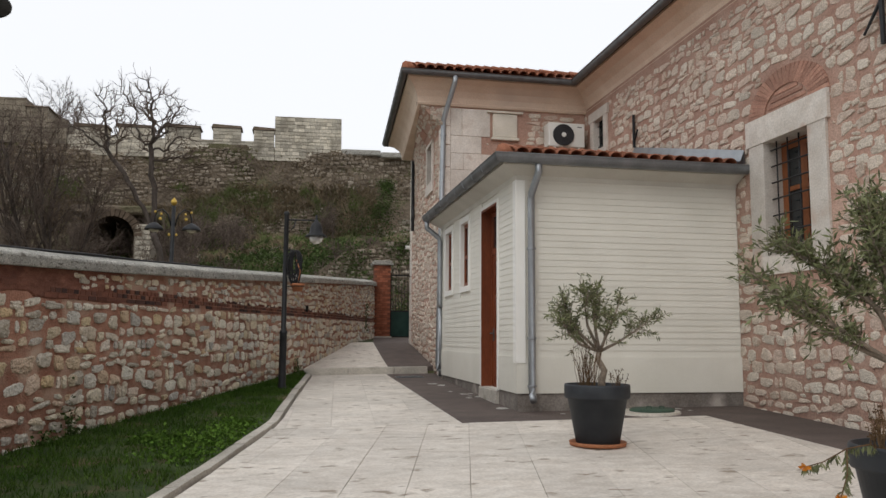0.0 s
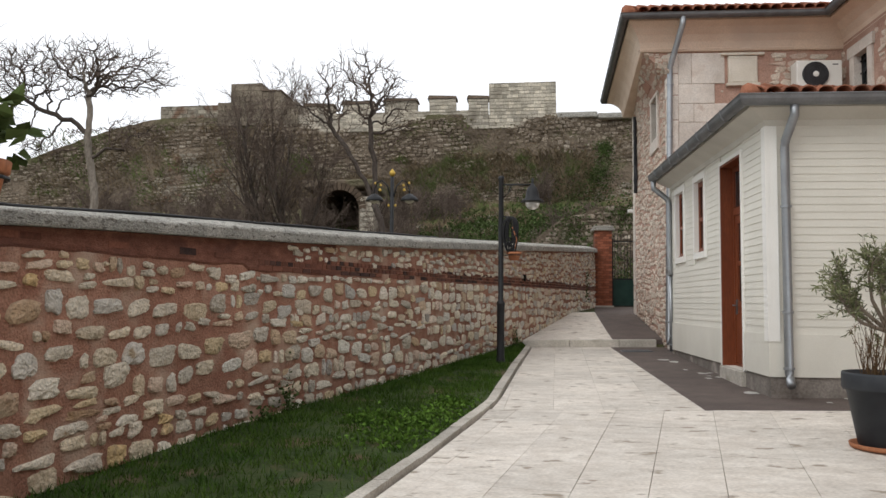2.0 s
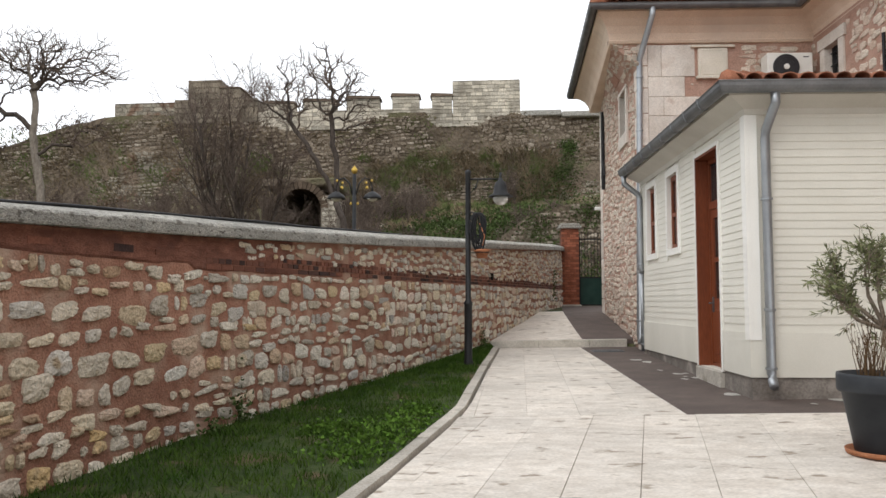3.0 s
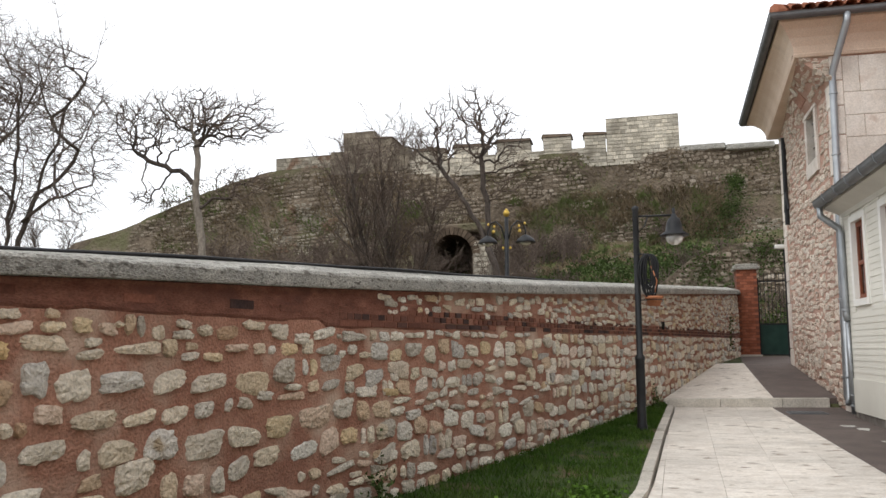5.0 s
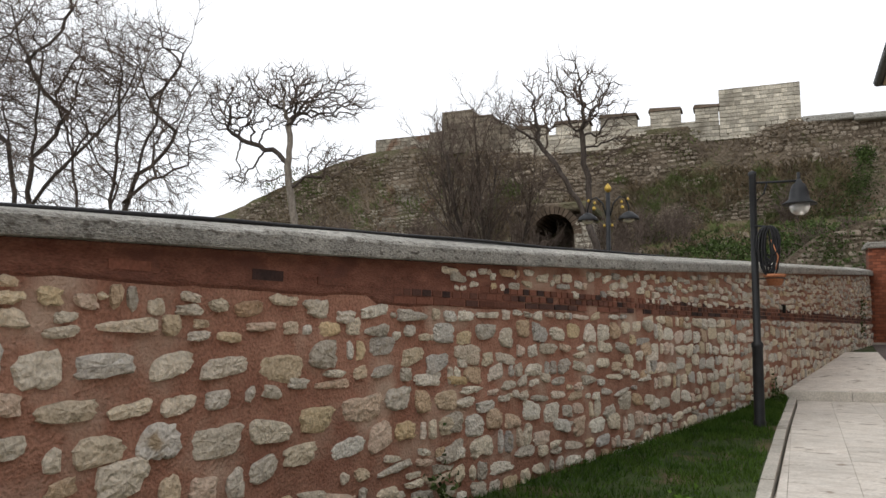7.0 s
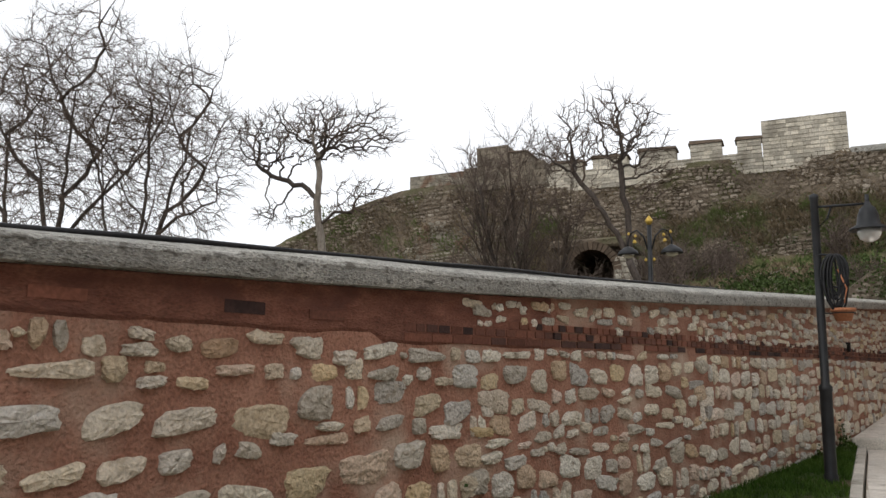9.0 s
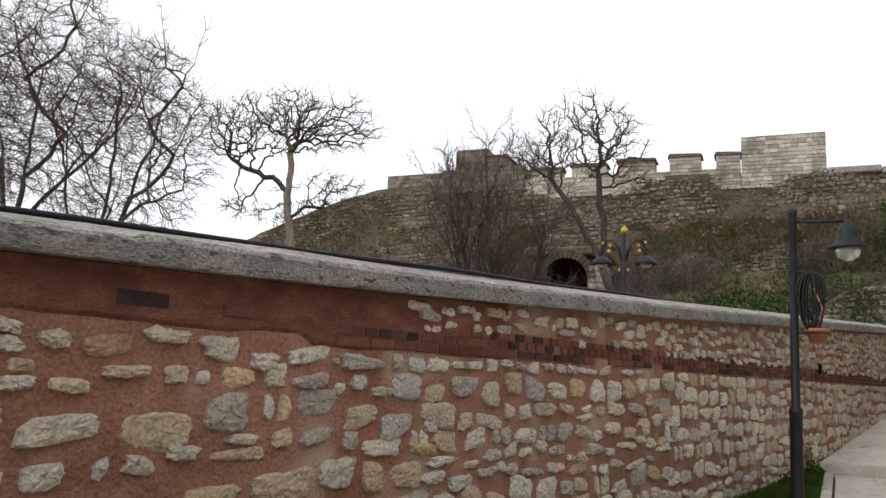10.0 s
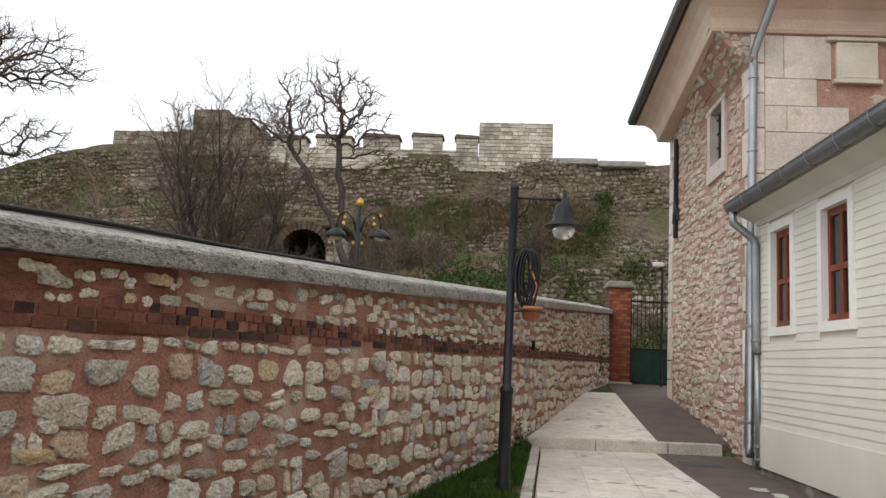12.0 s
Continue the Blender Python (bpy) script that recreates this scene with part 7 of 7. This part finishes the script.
# tumbled stones and more green on the lower bank
rt = np.random.default_rng(331)
tumbled = []
while len(tumbled) < 1300:
    x, y = rt.uniform(-5.5, 5.5), rt.uniform(28.5, 41.5)
    if noise.noise((x * 0.5, y * 0.4, 2.0)) > -0.05:
        tumbled.append((x, y, rt.uniform(0.14, 0.42), rt.uniform(0.10, 0.26), rt.normal() * 0.3))
bank_place = lambda u, v: (np.array([u, v, hill(u, v) + 0.02]), np.array([1.0, 0, 0]), np.array([0, 0.55, 0.83]), np.array([0, -0.83, 0.55]))
tagged(new("bank_stones", stones_mesh("bank_stones", tumbled, bank_place, 0.12, "ruin_pale", rt)), "pale tumbled stones showing through the bank", "stones", "", "stuff")
leaf_patch("bank_weeds", [(rt.uniform(-4.5, 4.5), rt.uniform(28.5, 36.5), rt.uniform(0.5, 1.1)) for _ in range(26)], 9000, 0.12, "green weeds and ivy over the lower bank", "leaf", 333, on_hill)

# ---- lawn ----
r = np.random.default_rng(401)
cnt = 38000
gyv = r.uniform(3.2, 17.2, cnt)
fr_ = r.random(cnt)
vv, ff = [], []
for i in range(cnt):
    y = gyv[i]
    a, b = wall_x(y) + 0.02, kerb_x(y) - 0.14
    x = a + (b - a) * fr_[i]
    if noise.noise((x * 1.3, y * 1.3, 4.0)) + 0.5 * noise.noise((x * 5, y * 5, 1.0)) < -0.12 and fr_[i] > 0.35 and i % 5 < 4:
        continue
    z = level(y) + 0.02 + 0.05 * (1 - fr_[i])
    h = r.uniform(0.025, 0.075)
    an = r.uniform(0, 6.28)
    dx, dy = math.cos(an) * 0.005, math.sin(an) * 0.005
    tx, ty = r.normal() * 0.025, r.normal() * 0.025
    k = len(vv)
    vv += [(x - dx, y - dy, z), (x + dx, y + dy, z), (x + tx, y + ty, z + h)]
    ff.append((k, k + 1, k + 2))
tagged(new("grass", mesh("grass", vv, ff, "grass")), "short damp green grass blades", "grass", "", "stuff")
on_lawn = lambda x, y, r_: (min(x, kerb_x(y) - 0.15), y, level(y) + 0.03 + abs(r_.normal()) * 0.05)
leaf_patch("lawn_weeds", [(-1.0, 8.6, 0.45), (-1.15, 8.0, 0.35), (-0.85, 9.2, 0.35), (-1.5, 8.9, 0.3), (-0.75, 9.8, 0.25)], 1500, 0.045, "broad-leaved weeds in the lawn by the kerb", "weed", 403, on_lawn)
for k, (yy, hh) in enumerate(((9.15, 0.32), (8.7, 0.14), (16.6, 0.3), (15.6, 0.15))):
    leaf_patch("wall_weed", [(0, 0, 0.22)], 170, 0.05, "small green weed at the foot of the wall", "leaf", 410 + k, lambda x, y, r_: (wall_x(yy) + 0.06 + abs(r_.normal()) * 0.05, yy + x, level(yy) + abs(r_.normal()) * hh * 0.6))

# ---- pieces of walls and paving ----
for tone in near:
    rubble_pieces(near[tone], wall_place, 0.028, tone, np.random.default_rng(501), boundary)
rubble_pieces(near_l, lplace, 0.017, "rubble_pale", np.random.default_rng(503), long_wall)

paving = thing("pavement", "pale travertine paving slabs in staggered rows", "pavement", (0, 0, -0.4), "", "structure")
r = np.random.default_rng(601)


def cut(poly, n_, c_):
    """The part of a convex outline where n.p <= c."""
    res = []
    for i, p in enumerate(poly):
        q = poly[(i + 1) % len(poly)]
        a, b = n_[0] * p[0] + n_[1] * p[1] - c_, n_[0] * q[0] + n_[1] * q[1] - c_
        if a <= 0:
            res.append(p)
        if (a < 0 < b) or (b < 0 < a):
            t = a / (a - b)
            res.append((p[0] + (q[0] - p[0]) * t, p[1] + (q[1] - p[1]) * t))
    return res


def lay_slabs(turn, origin, y_lo, y_hi, x_hi, us, vs, lengths):
    """Courses of slabs turned against the building, cut at the kerb and the asphalt."""
    ca, sa = math.cos(turn), math.sin(turn)
    u = us[0]
    while u < us[1]:
        w = r.choice([0.48, 0.52, 0.55])
        v_ = vs[0] - r.uniform(0, 0.9)
        while v_ < vs[1]:
            ln = r.choice(lengths)
            g, e = 0.0013 + r.uniform(-0.0008, 0.0018), 0.0008
            poly = [(origin[0] + p * ca + q * sa, origin[1] - p * sa + q * ca) for p, q in ((u + g, v_ + e), (u + w - g, v_ + e), (u + w - g, v_ + ln - e), (u + g, v_ + ln - e))]
            v_ += ln
            ya, yb = min(p[1] for p in poly), max(p[1] for p in poly)
            if yb < y_lo or ya > y_hi or min(p[0] for p in poly) > x_hi:
                continue
            poly = cut(cut(cut(poly, (0, -1), -y_lo - 0.002), (0, 1), y_hi - 0.002), (1, 0), x_hi - 0.002)
            ka, kb = kerb_x(ya) + 0.010, kerb_x(yb) + 0.010
            k_ = (kb - ka) / max(yb - ya, 0.01)
            if poly:
                poly = cut(poly, (-1, k_), -ka + k_ * ya)
            if len(poly) < 3 or abs(sum(p[0] * q[1] - q[0] * p[1] for p, q in zip(poly, poly[1:] + poly[:1]))) < 0.01:
                continue
            dz, m = r.uniform(-0.0015, 0.0015), len(poly)
            vv = [(x, y_, level(min(y_, 17.29)) + dz + z_) for z_ in (0.0, -0.03) for x, y_ in poly]
            part("slab", mesh("slab", vv, [tuple(range(m)), tuple(range(2 * m - 1, m - 1, -1))] + [(i, m + i, m + (i + 1) % m, (i + 1) % m) for i in range(m)], "travertine"), paving)
        u += w


lay_slabs(math.radians(12.7), (0.90, 6.17), -1.5, 9.78, 5.0, (-3.2, 6.6), (-9.0, 5.2), [0.7, 0.85, 1.05, 1.25])
lay_slabs(math.radians(3.5), (1.84, 9.78), 9.78, 17.28, 1.84, (-3.1, 0.6), (-0.6, 8.0), [0.7, 0.85, 1.05])

kerb = thing("kerb", "pale stone kerb between lawn and paving", "kerb", (0, 0, -0.4), "", "structure")
y = -2.0
k = 0
while y < 17.25:
    ln = min(r.uniform(0.6, 0.95), 17.27 - y)
    vv = []
    for z_ in (0.035, -0.15):
        for yy, dx in ((y + 0.003, 0), (y + ln - 0.003, 0), (y + ln - 0.003, -0.105), (y + 0.003, -0.105)):
            vv.append((kerb_x(yy) + dx - 0.02, yy, level(yy) + z_ + (0.004 * math.sin(k * 1.9) if z_ > 0 else 0)))
    part("kerbstone", mesh("kerbstone", vv, [(0, 1, 2, 3), (7, 6, 5, 4), (0, 4, 5, 1), (1, 5, 6, 2), (2, 6, 7, 3), (3, 7, 4, 0)], "kerbstone"), kerb)
    y += ln
    k += 1

steps = thing("step", "low stone step across the path", "step", (1.5, 17.35, 0.1), "", "structure")
x = wall_x(17.3) + 0.03
while x < 2.70:
    x1 = min(x + r.uniform(0.8, 1.1), 2.74)
    part("step_stone", box_mesh("step_stone", (x + 0.003, x1 - 0.003, 17.285, 17.46, 0.0, 0.345), "kerbstone", 0.008), steps)
    x = x1

# ---- the fall of the site ----
# ground, boundary wall and bank rise gently towards the building; buildings and posts stand plumb on it
FALL = 0.0155
PLUMB = {"stone_building": (4.0, 13, 1.5), "annex": (4.0, 13, 1.5), "downpipe": (4.0, 13, 1.5), "stone_plaque": (4.0, 13, 1.5), "air_conditioner": (4.0, 13, 1.5), "wall_anchor": (4.0, 13, 1.5),
         "street_lamp": None, "hanging_pot": None, "cable_coil": None, "double_lamp": None, "gate_pillar": (3, 25, 2), "gate": (3, 25, 2), "security_camera": (3, 25, 2),
         "plant_pot": None, "olive_tree": None, "dry_shrub": None, "marigold": None}
tilt = Matrix.Translation((1, 0, 0)) @ Matrix.Rotation(-FALL, 4, 'Y') @ Matrix.Translation((-1, 0, 0))
for ob in [o for o in scene.objects if o.parent is None and o.type in ('MESH', 'EMPTY')]:
    kind_ = ob.name.split(".")[0]
    if kind_ in PLUMB:
        ref = Vector(PLUMB[kind_] or (ob.location.x, ob.location.y, 0.2 if kind_ in ("plant_pot", "olive_tree", "dry_shrub", "marigold") else 1.6))
        ob.matrix_basis = Matrix.Translation(tilt @ ref - ref) @ ob.matrix_basis
    else:
        ob.matrix_basis = tilt @ ob.matrix_basis
